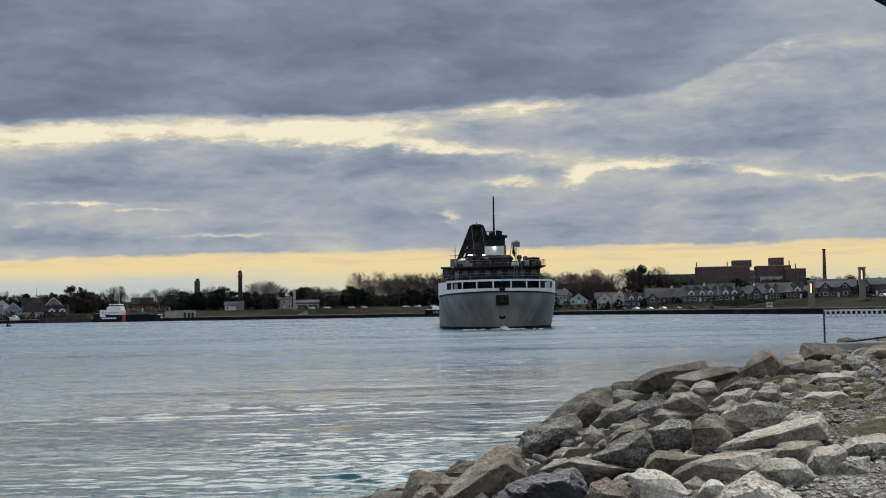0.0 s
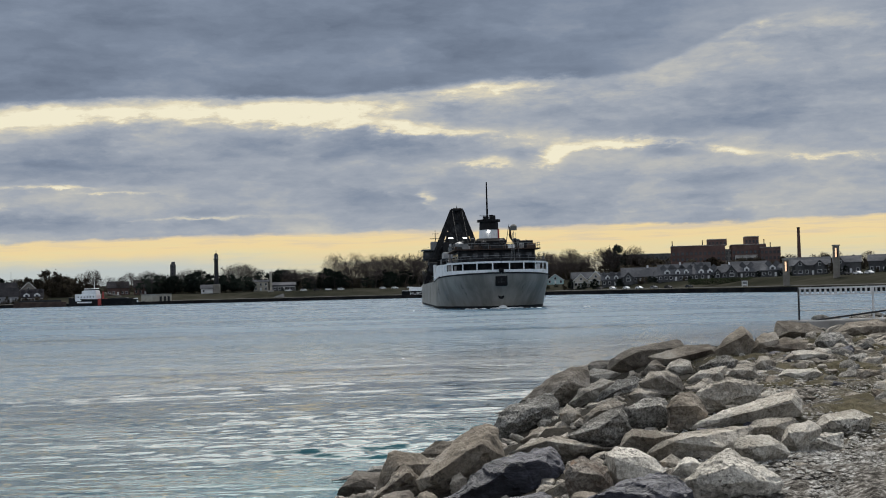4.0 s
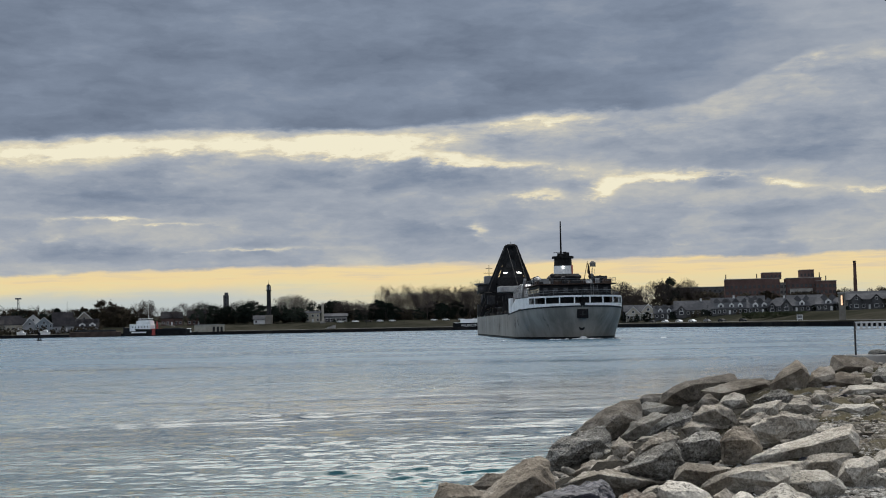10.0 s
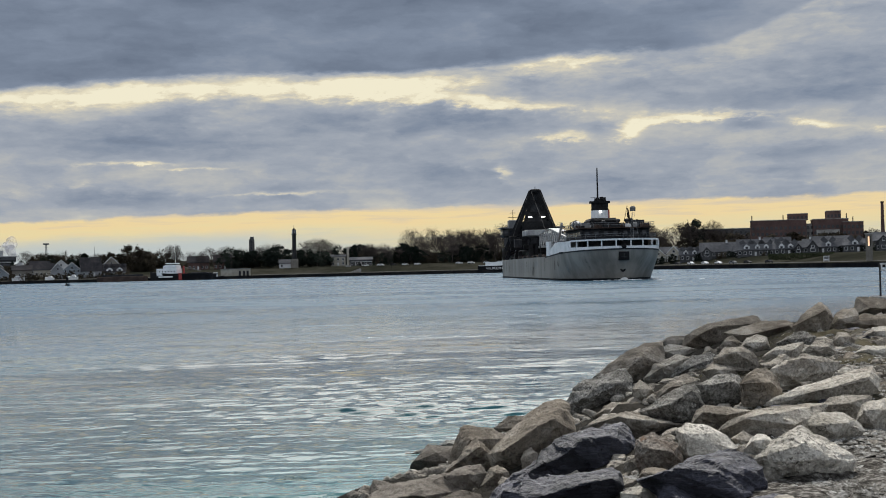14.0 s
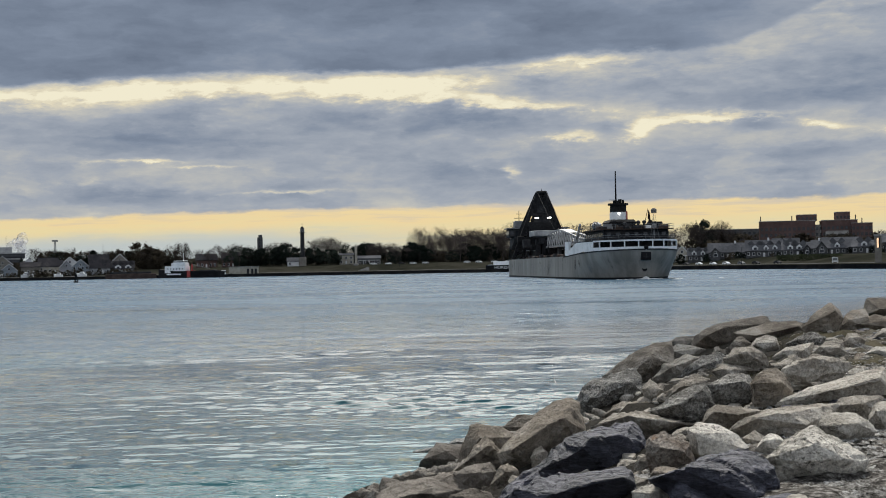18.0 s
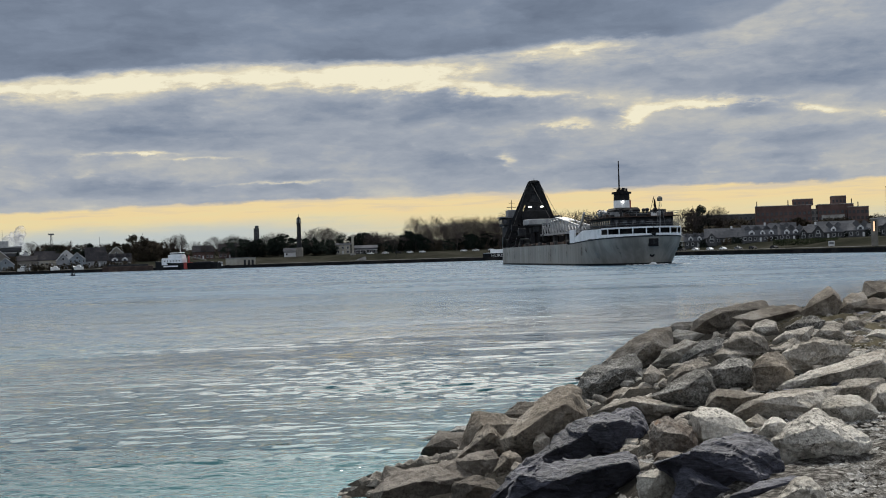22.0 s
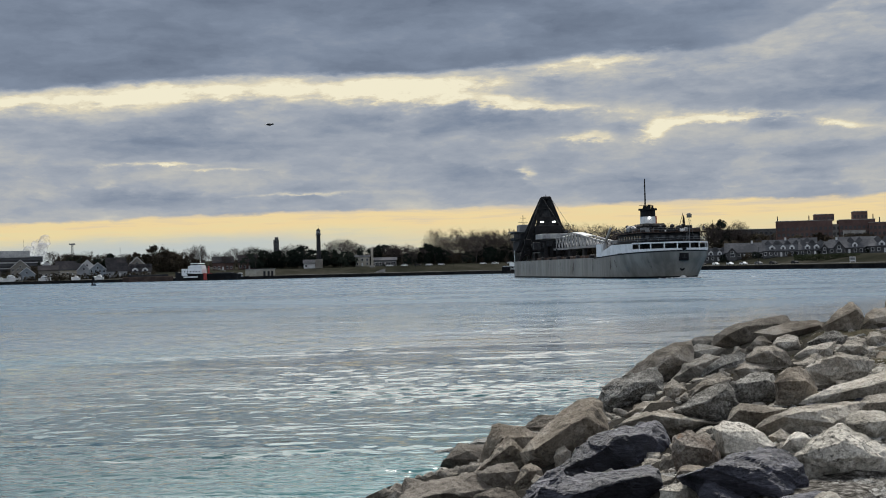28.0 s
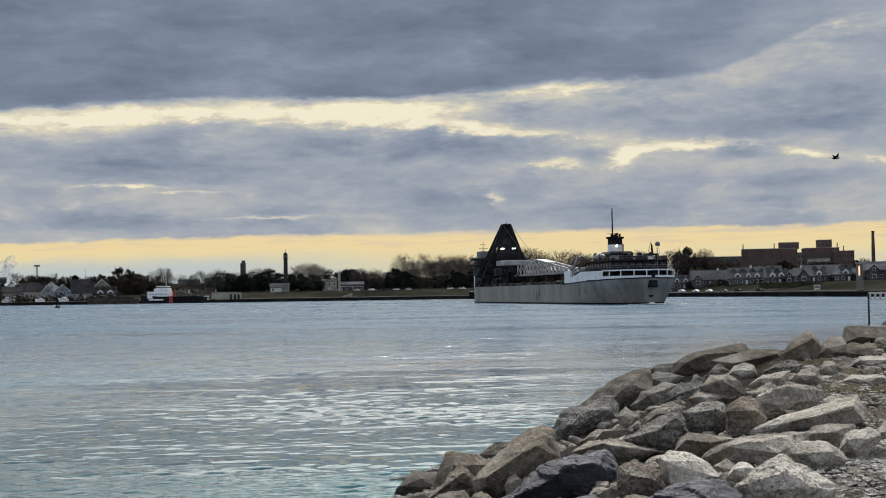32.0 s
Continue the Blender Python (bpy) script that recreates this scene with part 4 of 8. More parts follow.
stone(2.72, 10.24, 1.57, "stone", "pale_stone", "broad white limestone boulder with grey pits",
      (-108, -21, 0.3), (180, 0, 0.26), (78, -28, 0.33), (-120, 46, 0.25), (-74, 68, 0.28), (2, -34, 0.31), (-11, -39, 0.31), (30, -33, 0.31), (171, -29, 0.29), (47, 57, 0.31), (46, -38, 0.31), (134, -50, 0.33), (87, 29, 0.34), (46, 74, 0.27), (0, -90, 0.3), (-33, -23, 0.39), (-98, -29, 0.31), (-61, 79, 0.27), (-90, -38, 0.33), (-34, 32, 0.44), (49, 67, 0.28), (123, 66, 0.29), (-166, -49, 0.32), (94, 37, 0.34), (-141, 61, 0.27), (0, 18, 0.45), (-122, -25, 0.31), (104, 55, 0.31), (-25, -32, 0.35), (46, 31, 0.39), (-140, -36, 0.33), (-54, -45, 0.36))
stone(2.70, 13.37, 1.51, "block", "limestone", "long pale limestone slab",
      (37, -23, 0.203), (88, -27, 0.256), (180, 0, 0.178), (-8, -31, 0.207), (-107, -19, 0.219), (27, 76, 0.203), (44, -27, 0.21), (136, -38, 0.229), (130, 74, 0.192), (-111, 20, 0.218), (-21, -33, 0.221), (-167, -29, 0.192), (0, -90, 0.221), (-90, -34, 0.24), (159, 76, 0.181), (-90, 35, 0.265), (152, -31, 0.221), (-87, 63, 0.24), (-118, 40, 0.222), (-125, 47, 0.223))
stone(3.15, 12.73, 1.55, "block", "limestone", "long pale limestone slab with a shaded broken front",
      (-9, -40, 0.28), (-180, 0, 0.26), (-109, -44, 0.36), (-38, 88, 0.2), (58, -21, 0.32), (90, -25, 0.37), (34, 47, 0.33), (-126, 63, 0.22), (-170, 76, 0.2), (0, -90, 0.26), (-79, 80, 0.23), (39, -32, 0.29), (-90, -55, 0.35), (141, -45, 0.32), (-142, 72, 0.19), (-117, 35, 0.36), (-169, -52, 0.29), (-20, -37, 0.34), (117, -36, 0.36), (167, -33, 0.29), (31, 81, 0.24), (1, 23, 0.44), (-179, -40, 0.29), (-140, -47, 0.34), (45, -4, 0.35), (-61, 36, 0.52), (149, 74, 0.27), (43, 14, 0.38), (-56, -56, 0.35), (54, -13, 0.34))
stone(3.56, 12.17, 1.56, "round", "pale_stone", "rounded pale boulder beside the gravel",
      (25, -27, 0.193), (-112, -15, 0.186), (79, -25, 0.213), (-12, 74, 0.184), (180, 0, 0.169), (13, 77, 0.175), (-48, -31, 0.223), (-14, -43, 0.211), (-90, -29, 0.208), (46, -34, 0.202), (48, 66, 0.186), (24, -11, 0.22), (97, 56, 0.199), (163, 74, 0.185), (85, 24, 0.229), (0, -90, 0.211), (134, -46, 0.221), (-166, -27, 0.176), (48, 40, 0.223), (-42, 71, 0.202), (-116, 15, 0.219), (-59, 60, 0.237), (0, 19, 0.283), (-128, 46, 0.219), (109, 60, 0.199), (-121, 25, 0.222), (-149, -23, 0.188), (-61, -30, 0.225), (-137, 51, 0.217), (162, -36, 0.211))
stone(2.74, 11.72, 1.47, "stone", "pale_stone", "small white stone between boulders",
      (39, -15, 0.112), (83, -14, 0.119), (-108, -15, 0.121), (-31, -24, 0.139), (180, 0, 0.119), (50, -18, 0.114), (-15, -30, 0.139), (130, -30, 0.14), (-114, 34, 0.113), (96, 48, 0.147), (-18, 78, 0.144), (-90, -26, 0.141), (-117, 43, 0.119), (59, 61, 0.145), (174, -22, 0.128), (35, 0, 0.134), (-32, -15, 0.153), (42, 77, 0.142), (-165, -28, 0.134), (-97, 58, 0.132), (-155, -24, 0.133), (0, -90, 0.177), (-92, 42, 0.14), (133, 70, 0.146), (0, 16, 0.185), (139, -28, 0.141))
stone(4.22, 13.89, 1.54, "stone", "limestone", "weathered grey stone beside the gravel",
      (-113, -17, 0.188), (-180, 0, 0.152), (65, -15, 0.178), (85, -15, 0.191), (12, 76, 0.187), (-14, -31, 0.184), (-166, -18, 0.158), (-90, -31, 0.209), (21, -15, 0.188), (160, 76, 0.183), (34, 34, 0.224), (-153, 72, 0.178), (105, -22, 0.21), (-41, 65, 0.228), (-27, -28, 0.201), (9, -25, 0.185), (0, -90, 0.219), (53, -20, 0.18), (-119, 28, 0.228), (134, -42, 0.226), (46, -27, 0.189), (-124, 36, 0.223), (-175, -16, 0.159))
stone(4.18, 12.95, 1.55, "stone", "limestone", "grey stone beside the gravel",
      (45, -13, 0.146), (81, -18, 0.175), (-112, -12, 0.148), (180, 0, 0.172), (-115, 18, 0.146), (-33, 78, 0.194), (33, -16, 0.158), (-146, 67, 0.191), (129, -34, 0.189), (158, -25, 0.181), (-16, -41, 0.2), (-98, 31, 0.18), (38, 58, 0.225), (-36, -36, 0.207), (0, -90, 0.208), (-47, -16, 0.237), (0, 16, 0.265), (-164, -39, 0.195), (96, 42, 0.282), (-46, -24, 0.222), (-90, -32, 0.189), (-96, -26, 0.18), (-130, -20, 0.173), (113, 49, 0.287), (-179, -33, 0.192))
stone(4.40, 13.01, 1.49, "stone", "pale_stone", "pale stone at the gravel's edge",
      (-4, -28, 0.155), (8, -24, 0.155), (19, 81, 0.158), (34, 35, 0.203), (180, 0, 0.126), (78, -23, 0.199), (-115, -32, 0.203), (-122, 46, 0.137), (-85, 77, 0.146), (-80, 67, 0.162), (41, -38, 0.179), (177, -16, 0.135), (-12, -41, 0.169), (139, -45, 0.187), (0, -90, 0.168), (-131, 59, 0.135), (-119, 31, 0.165), (164, 72, 0.167), (-90, -54, 0.207), (-168, -33, 0.157), (94, -10, 0.249), (-24, 4, 0.257))
stone(5.24, 14.48, 1.52, "block", "pale_stone", "long pale stone at the gravel's edge",
      (-14, 79, 0.18), (-25, -40, 0.218), (-116, -36, 0.247), (79, -20, 0.235), (-153, 74, 0.192), (-180, 0, 0.214), (30, -24, 0.194), (-121, 25, 0.271), (-12, -45, 0.202), (41, 69, 0.205), (-75, 50, 0.296), (-168, -41, 0.2), (98, 62, 0.248), (139, -51, 0.224), (0, -90, 0.187), (-90, -53, 0.241), (171, -37, 0.211), (60, -21, 0.216), (-25, -28, 0.259), (41, -28, 0.197), (43, -4, 0.232), (1, 21, 0.297), (114, 65, 0.248), (91, -28, 0.253))
stone(4.50, 15.48, 1.57, "block", "limestone", "long pale limestone beam lying aslant",
      (-127, 69, 0.19), (-77, 79, 0.21), (-4, -44, 0.33), (15, -34, 0.34), (180, 0, 0.31), (-110, -65, 0.37), (79, -25, 0.43), (-122, 61, 0.23), (0, -90, 0.27), (40, -44, 0.35), (-90, -73, 0.34), (140, -53, 0.35), (-52, 75, 0.26), (-11, -59, 0.32), (80, -13, 0.47), (-169, -59, 0.32), (61, 23, 0.54), (-41, 52, 0.46), (169, -36, 0.33), (63, 41, 0.52), (90, 3, 0.54), (180, -40, 0.33), (-117, 20, 0.55), (-151, 71, 0.25), (-21, -4, 0.6), (-175, -49, 0.33), (110, 28, 0.6), (162, -41, 0.34))
stone(3.71, 15.72, 1.58, "stone", "brown_block", "smooth grey-brown block with a broken face",
      (0, -26, 0.25), (81, -16, 0.22), (180, 0, 0.21), (-109, -5, 0.21), (1, 69, 0.28), (28, -24, 0.25), (85, 22, 0.24), (54, -28, 0.25), (-109, -25, 0.25), (-80, -5, 0.31), (62, 33, 0.26), (124, -35, 0.28), (-113, 32, 0.24), (-122, 52, 0.25), (0, -90, 0.31), (-74, 68, 0.28), (92, 42, 0.26), (54, 54, 0.27), (179, -29, 0.27), (-90, -52, 0.31), (-18, -51, 0.31), (-162, -44, 0.3), (-91, 49, 0.29), (-170, 72, 0.28), (100, 47, 0.27))
stone(3.34, 16.24, 1.50, "stone", "speckled_stone", "big grey boulder speckled with white",
      (-180, 0, 0.2), (-107, -21, 0.25), (-5, -28, 0.25), (86, 6, 0.25), (5, -23, 0.25), (-29, 78, 0.27), (85, -29, 0.28), (-121, 54, 0.26), (-67, 70, 0.28), (-108, -7, 0.27), (-90, -36, 0.28), (51, 9, 0.3), (0, -90, 0.28), (63, 35, 0.3), (130, -52, 0.3), (33, 80, 0.27), (50, -47, 0.29), (-15, -40, 0.27), (-55, 17, 0.4), (-165, -35, 0.26), (-166, 74, 0.25), (-175, -28, 0.24), (-23, -22, 0.31), (150, 74, 0.27), (94, 20, 0.28), (169, -34, 0.27), (-134, -27, 0.27))
stone(2.76, 15.97, 1.36, "stone", "speckled_stone", "big dark speckled boulder",
      (-180, 0, 0.26), (-118, 56, 0.24), (-105, -38, 0.34), (-17, -39, 0.3), (85, -11, 0.28), (-88, 68, 0.26), (20, -14, 0.33), (87, 14, 0.28), (18, -21, 0.3), (-90, -48, 0.34), (48, -32, 0.3), (-165, -35, 0.29), (71, 30, 0.32), (-55, 57, 0.34), (0, -90, 0.3), (92, 21, 0.3), (74, 39, 0.33), (124, -35, 0.33), (10, -29, 0.3), (29, 87, 0.32), (132, -43, 0.33), (102, 32, 0.33), (32, -29, 0.3), (176, 70, 0.32), (20, -28, 0.3))
stone(3.02, 17.90, 1.36, "stone", "limestone", "low grey limestone stone",
      (-2, -33, 0.25), (28, -20, 0.22), (89, -18, 0.26), (-107, 31, 0.2), (-110, 49, 0.18), (180, 0, 0.21), (20, 65, 0.27), (133, -31, 0.25), (173, -15, 0.22), (50, -21, 0.22), (-108, -46, 0.3), (-78, 62, 0.22), (-21, 76, 0.24), (0, -90, 0.25), (-139, 73, 0.22), (111, 63, 0.31), (-14, -55, 0.27), (-90, -62, 0.3), (-56, 22, 0.35), (-166, -49, 0.27), (31, 20, 0.31), (165, -18, 0.23))
stone(2.59, 23.30, 0.79, "stone", "speckled_stone", "large grey block pitted and speckled with white",
      (88, -22, 0.49), (19, -30, 0.51), (180, 0, 0.44), (-2, -44, 0.51), (-60, 76, 0.41), (-124, 67, 0.38), (-105, 30, 0.43), (49, -39, 0.49), (91, 2, 0.56), (168, -32, 0.5), (-52, 56, 0.5), (-102, -53, 0.55), (-12, 79, 0.45), (0, -90, 0.46), (131, -45, 0.52), (67, 28, 0.65), (-102, -18, 0.59), (-107, 40, 0.41), (-66, 33, 0.61), (68, 44, 0.63), (96, 11, 0.59), (-90, -63, 0.54), (98, 19, 0.61), (-165, -66, 0.52), (-15, -63, 0.52), (-145, 70, 0.4), (-44, -19, 0.76), (-14, -43, 0.58), (0, 16, 0.76), (108, 30, 0.65), (-145, -63, 0.55), (-39, -66, 0.55), (39, -37, 0.5))
stone(2.65, 18.31, 1.30, "stone", "limestone", "small grey stone in the riprap",
      (-103, -11, 0.122), (87, -11, 0.125), (93, 43, 0.15), (42, -18, 0.145), (180, 0, 0.17), (-109, 31, 0.176), (12, 65, 0.201), (75, 51, 0.164), (-72, 52, 0.207), (56, -20, 0.137), (-91, -17, 0.131), (-42, -23, 0.161), (-19, -33, 0.174), (113, -25, 0.161), (-57, -11, 0.161), (104, 45, 0.167), (-173, -30, 0.179), (-161, -34, 0.18), (-117, -15, 0.142), (-119, 34, 0.192), (0, 13, 0.225), (0, -90, 0.209), (124, -35, 0.18))
stone(2.17, 15.77, 1.17, "stone", "limestone", "broad flat pale stone",
      (-8, -36, 0.27), (55, 79, 0.21), (-180, 0, 0.26), (-102, -48, 0.37), (-84, 72, 0.29), (-119, 56, 0.32), (88, -37, 0.42), (107, 63, 0.26), (9, -38, 0.29), (0, -90, 0.23), (-86, 86, 0.23), (121, 69, 0.23), (-9, -27, 0.31), (-90, -54, 0.35), (-171, -43, 0.27), (-132, 58, 0.3), (35, -57, 0.31), (145, -65, 0.3), (-177, -34, 0.27), (19, -28, 0.37), (-155, 71, 0.24), (102, -46, 0.41), (71, -45, 0.4))
stone(2.28, 18.25, 1.05, "stone", "limestone", "low pale stone in the riprap",
      (0, 83, 0.175), (-113, 51, 0.204), (-21, -36, 0.222), (41, -30, 0.215), (92, -28, 0.274), (-104, -39, 0.268), (180, 0, 0.22), (-94, 59, 0.207), (17, -30, 0.212), (-174, 77, 0.182), (-11, -40, 0.207), (141, -44, 0.228), (0, -90, 0.193), (170, -29, 0.206), (52, 64, 0.252), (-169, -51, 0.216), (-90, -48, 0.262), (-25, -18, 0.285), (102, 34, 0.353), (1, 23, 0.314), (117, 46, 0.332), (-141, -46, 0.256))
stone(1.74, 16.57, 0.99, "stone", "limestone", "low grey stone in the riprap",
      (44, -19, 0.176), (97, -27, 0.241), (-117, 64, 0.137), (-180, 0, 0.197), (-102, -21, 0.205), (-27, -30, 0.216), (136, -36, 0.218), (-13, -36, 0.197), (17, 78, 0.185), (-28, 80, 0.165), (32, -22, 0.187), (169, -25, 0.197), (-87, 73, 0.151), (0, -90, 0.21), (157, 74, 0.202), (161, -26, 0.203), (-104, 10, 0.2), (-133, 71, 0.149), (-167, -44, 0.216), (-90, -31, 0.218), (-50, 0, 0.271), (-148, -37, 0.228), (0, 20, 0.288))
stone(4.27, 30.73, 0.72, "block", "brown_block", "large brown quarry block tilted towards the river",
      (-109, 50, 0.41), (-180, 0, 0.51), (30, -33, 0.56), (-14, -56, 0.56), (-105, -58, 0.62), (90, -13, 0.58), (-57, 63, 0.49), (-8, 75, 0.53), (-45, 73, 0.48), (45, 34, 0.7), (0, -90, 0.47), (47, -36, 0.54), (-165, -54, 0.55), (-90, -66, 0.58), (133, -41, 0.56), (-119, 64, 0.43), (28, -16, 0.68), (-42, 47, 0.67), (-95, 55, 0.45), (-159, 75, 0.54), (42, 46, 0.69), (94, -1, 0.65), (102, 15, 0.79))
stone(5.92, 34.38, 0.69, "block", "limestone", "pale flat-topped block near the water",
      (-18, 75, 0.33), (180, 0, 0.41), (24, -33, 0.37), (88, -41, 0.46), (116, 76, 0.31), (168, -39, 0.38), (-11, -45, 0.36), (-107, -6, 0.41), (137, -55, 0.39), (43, -46, 0.38), (86, 73, 0.32), (-21, -34, 0.42), (0, -90, 0.31), (22, -18, 0.45), (-113, 41, 0.43), (-77, -2, 0.52), (-168, -64, 0.36), (-70, 65, 0.4), (1, 20, 0.54), (-107, -35, 0.42), (-121, 47, 0.43), (-90, -59, 0.41))
stone(4.71, 28.96, 0.67, "stone", "limestone", "angular grey stone in the riprap",
      (-117, 64, 0.3), (44, -13, 0.33), (3, -34, 0.39), (-108, 40, 0.3), (93, -19, 0.4), (-180, 0, 0.34), (-105, -32, 0.41), (132, -30, 0.37), (-64, 73, 0.35), (10, 68, 0.43), (-75, 47, 0.41), (0, -90, 0.35), (39, -3, 0.36), (-21, -24, 0.52), (-98, -41, 0.42), (171, -22, 0.36), (152, 74, 0.47), (153, -23, 0.37), (-15, -63, 0.4), (35, -16, 0.33), (-165, -55, 0.4), (-90, -56, 0.42), (-121, -37, 0.43))
stone(5.32, 28.62, 0.79, "stone", "speckled_stone", "dark purple-grey broken stone",
      (180, 0, 0.29), (35, 15, 0.43), (-110, 34, 0.34), (-114, 55, 0.29), (-10, 73, 0.33), (81, -20, 0.39), (0, -42, 0.35), (89, -19, 0.4), (17, 65, 0.37), (-44, 70, 0.34), (-110, -63, 0.37), (0, -90, 0.28), (-47, 29, 0.55), (-144, 74, 0.32), (-90, -74, 0.33), (-13, -67, 0.33), (45, -56, 0.35), (135, -58, 0.35), (-167, -60, 0.33), (114, 61, 0.47), (177, -32, 0.33))
stone(4.18, 20.13, 1.42, "stone", "limestone", "flat grey stone with a pale edge",
      (9, 76, 0.176), (180, 0, 0.224), (-108, -26, 0.234), (86, -33, 0.262), (106, 73, 0.173), (29, -31, 0.202), (-114, 37, 0.265), (-66, 66, 0.234), (-11, -48, 0.197), (66, 77, 0.163), (178, -40, 0.205), (40, -38, 0.209), (0, -90, 0.175), (-90, -39, 0.234), (-35, -34, 0.229), (140, -56, 0.219), (-169, -50, 0.201), (1, 22, 0.292), (121, -48, 0.246), (-32, -20, 0.271), (-127, 41, 0.267), (-131, -34, 0.238), (-49, -39, 0.239))
stone(4.47, 20.43, 1.58, "stone", "limestone", "broken grey stone in the riprap",
      (-108, -22, 0.27), (-180, 0, 0.21), (86, 25, 0.27), (39, 29, 0.3), (47, 61, 0.27), (-28, 80, 0.27), (-61, 61, 0.32), (-9, -31, 0.25), (-112, 32, 0.3), (3, -26, 0.26), (86, -40, 0.31), (92, 49, 0.26), (-90, -37, 0.28), (0, -90, 0.24), (-148, 71, 0.27), (134, -59, 0.28), (46, -57, 0.29), (-166, -27, 0.23), (-120, 38, 0.29), (104, 53, 0.27), (-25, -37, 0.27), (5, -33, 0.27), (174, -31, 0.26))
stone(7.91, 46.37, 0.22, "block", "brown_block", "dark brown block near the water",
      (-3, 79, 0.31), (-180, 0, 0.4), (-112, 43, 0.43), (-28, -46, 0.37), (-108, -42, 0.42), (88, -26, 0.43), (-168, 77, 0.35), (-85, 57, 0.42), (26, -24, 0.4), (-12, -52, 0.33), (56, 49, 0.46), (91, 16, 0.53), (0, -90, 0.28), (-172, -47, 0.34), (-90, -54, 0.39), (19, -38, 0.35), (1, 20, 0.53), (-28, -19, 0.52), (101, -36, 0.43), (138, -67, 0.35), (65, -34, 0.41), (-158, -48, 0.36), (42, -54, 0.36), (106, 28, 0.58))
stone(7.29, 35.40, 1.16, "block", "brown_block", "dark brown quarry block with a flat top",
      (-64, 81, 0.41), (-128, 76, 0.37), (-180, 0, 0.57), (88, -28, 0.74), (21, -28, 0.59), (30, -22, 0.57), (-112, 54, 0.46), (137, -43, 0.62), (1, -50, 0.62), (43, -30, 0.58), (-112, -62, 0.68), (0, -90, 0.49), (-110, 24, 0.72), (-67, 67, 0.55), (28, 55, 0.69), (149, -38, 0.62), (-12, -73, 0.56), (-168, -67, 0.57), (-90, -76, 0.62), (20, 68, 0.6), (-67, 17, 1.15), (179, -51, 0.61), (-16, -47, 0.81), (92, 5, 1.04), (101, 25, 1.1), (121, 67, 0.8), (-137, -65, 0.65))
stone(7.89, 33.14, 1.30, "slab", "brown_block", "long brown slab with a pale top",
      (-32, 76, 0.32), (15, -40, 0.44), (-122, 70, 0.32), (-3, 85, 0.32), (-111, -44, 0.54), (-22, 67, 0.4), (180, 0, 0.42), (-7, -59, 0.4), (85, -36, 0.59), (-172, 80, 0.31), (0, -90, 0.32), (37, -50, 0.44), (143, -55, 0.43), (-104, -50, 0.52), (-39, -44, 0.66), (-170, -62, 0.39), (88, 5, 0.79), (168, -38, 0.42), (65, 39, 0.73), (66, 67, 0.52), (-90, -67, 0.45), (-124, -46, 0.53), (97, 25, 0.79), (103, 53, 0.64), (115, 62, 0.57), (-178, -52, 0.41))
stone(6.86, 32.22, 1.06, "wedge", "brown_block", "small brown wedge in the riprap",
      (-110, 38, 0.19), (84, -19, 0.24), (33, -25, 0.22), (89, 44, 0.26), (180, 0, 0.26), (50, 58, 0.24), (10, 71, 0.24), (-20, -46, 0.25), (-112, -45, 0.28), (133, -43, 0.25), (-34, -8, 0.34), (47, -30, 0.22), (0, -90, 0.22), (-179, -43, 0.25), (-166, -54, 0.25), (29, -10, 0.25), (146, -40, 0.25), (-90, -61, 0.26), (102, 48, 0.28), (0, 17, 0.34), (-41, 76, 0.24), (-134, 66, 0.27))
stone(8.42, 30.20, 1.70, "block", "brown_block", "pointed brown block standing on its edge",
      (-180, 0, 0.31), (80, -14, 0.34), (-113, 40, 0.3), (-61, 66, 0.37), (-112, -34, 0.42), (-52, 50, 0.43), (-116, 49, 0.31), (-1, -22, 0.44), (82, 11, 0.39), (0, -90, 0.36), (11, -25, 0.4), (64, 50, 0.46), (54, -28, 0.36), (-9, -14, 0.47), (64, 28, 0.45), (-90, -61, 0.42), (130, -40, 0.39), (34, -18, 0.41), (90, 36, 0.45), (-16, -63, 0.4), (-164, -42, 0.38), (87, 19, 0.41), (18, -33, 0.39), (117, -33, 0.39), (-37, 75, 0.42), (-35, -64, 0.42), (-2, -50, 0.41), (105, 45, 0.49), (162, -29, 0.38), (-179, -29, 0.37), (-139, 62, 0.41))
stone(9.21, 30.49, 1.67, "slab", "brown_block", "flat grey slab above the water",
      (-1, -40, 0.31), (-114, 26, 0.25), (80, -12, 0.26), (180, 0, 0.24), (20, 51, 0.32), (16, -29, 0.29), (28, 6, 0.32), (-2, 65, 0.31), (-78, 34, 0.37), (-118, -47, 0.34), (-118, 50, 0.27), (63, -17, 0.26), (-44, 67, 0.32), (0, -90, 0.28), (83, 19, 0.35), (-90, -70, 0.32), (-159, 75, 0.32), (131, -40, 0.3), (-15, -63, 0.31), (49, -30, 0.28), (-165, -47, 0.3), (172, -22, 0.26), (100, -22, 0.3), (180, -25, 0.27), (92, 29, 0.39))
stone(9.60, 30.64, 1.58, "slab", "brown_block", "flat brown slab with a dark underside",
      (11, 71, 0.27), (-6, -54, 0.28), (-120, 61, 0.26), (9, -42, 0.31), (180, 0, 0.29), (21, 39, 0.39), (-125, 70, 0.24), (-119, -61, 0.35), (-74, 68, 0.32), (-42, 79, 0.25), (0, -90, 0.2), (124, 78, 0.32), (83, -33, 0.46), (-90, -74, 0.29), (145, -60, 0.3), (35, -56, 0.31), (-170, -53, 0.27), (176, -32, 0.28), (89, -27, 0.52), (-176, -41, 0.28))
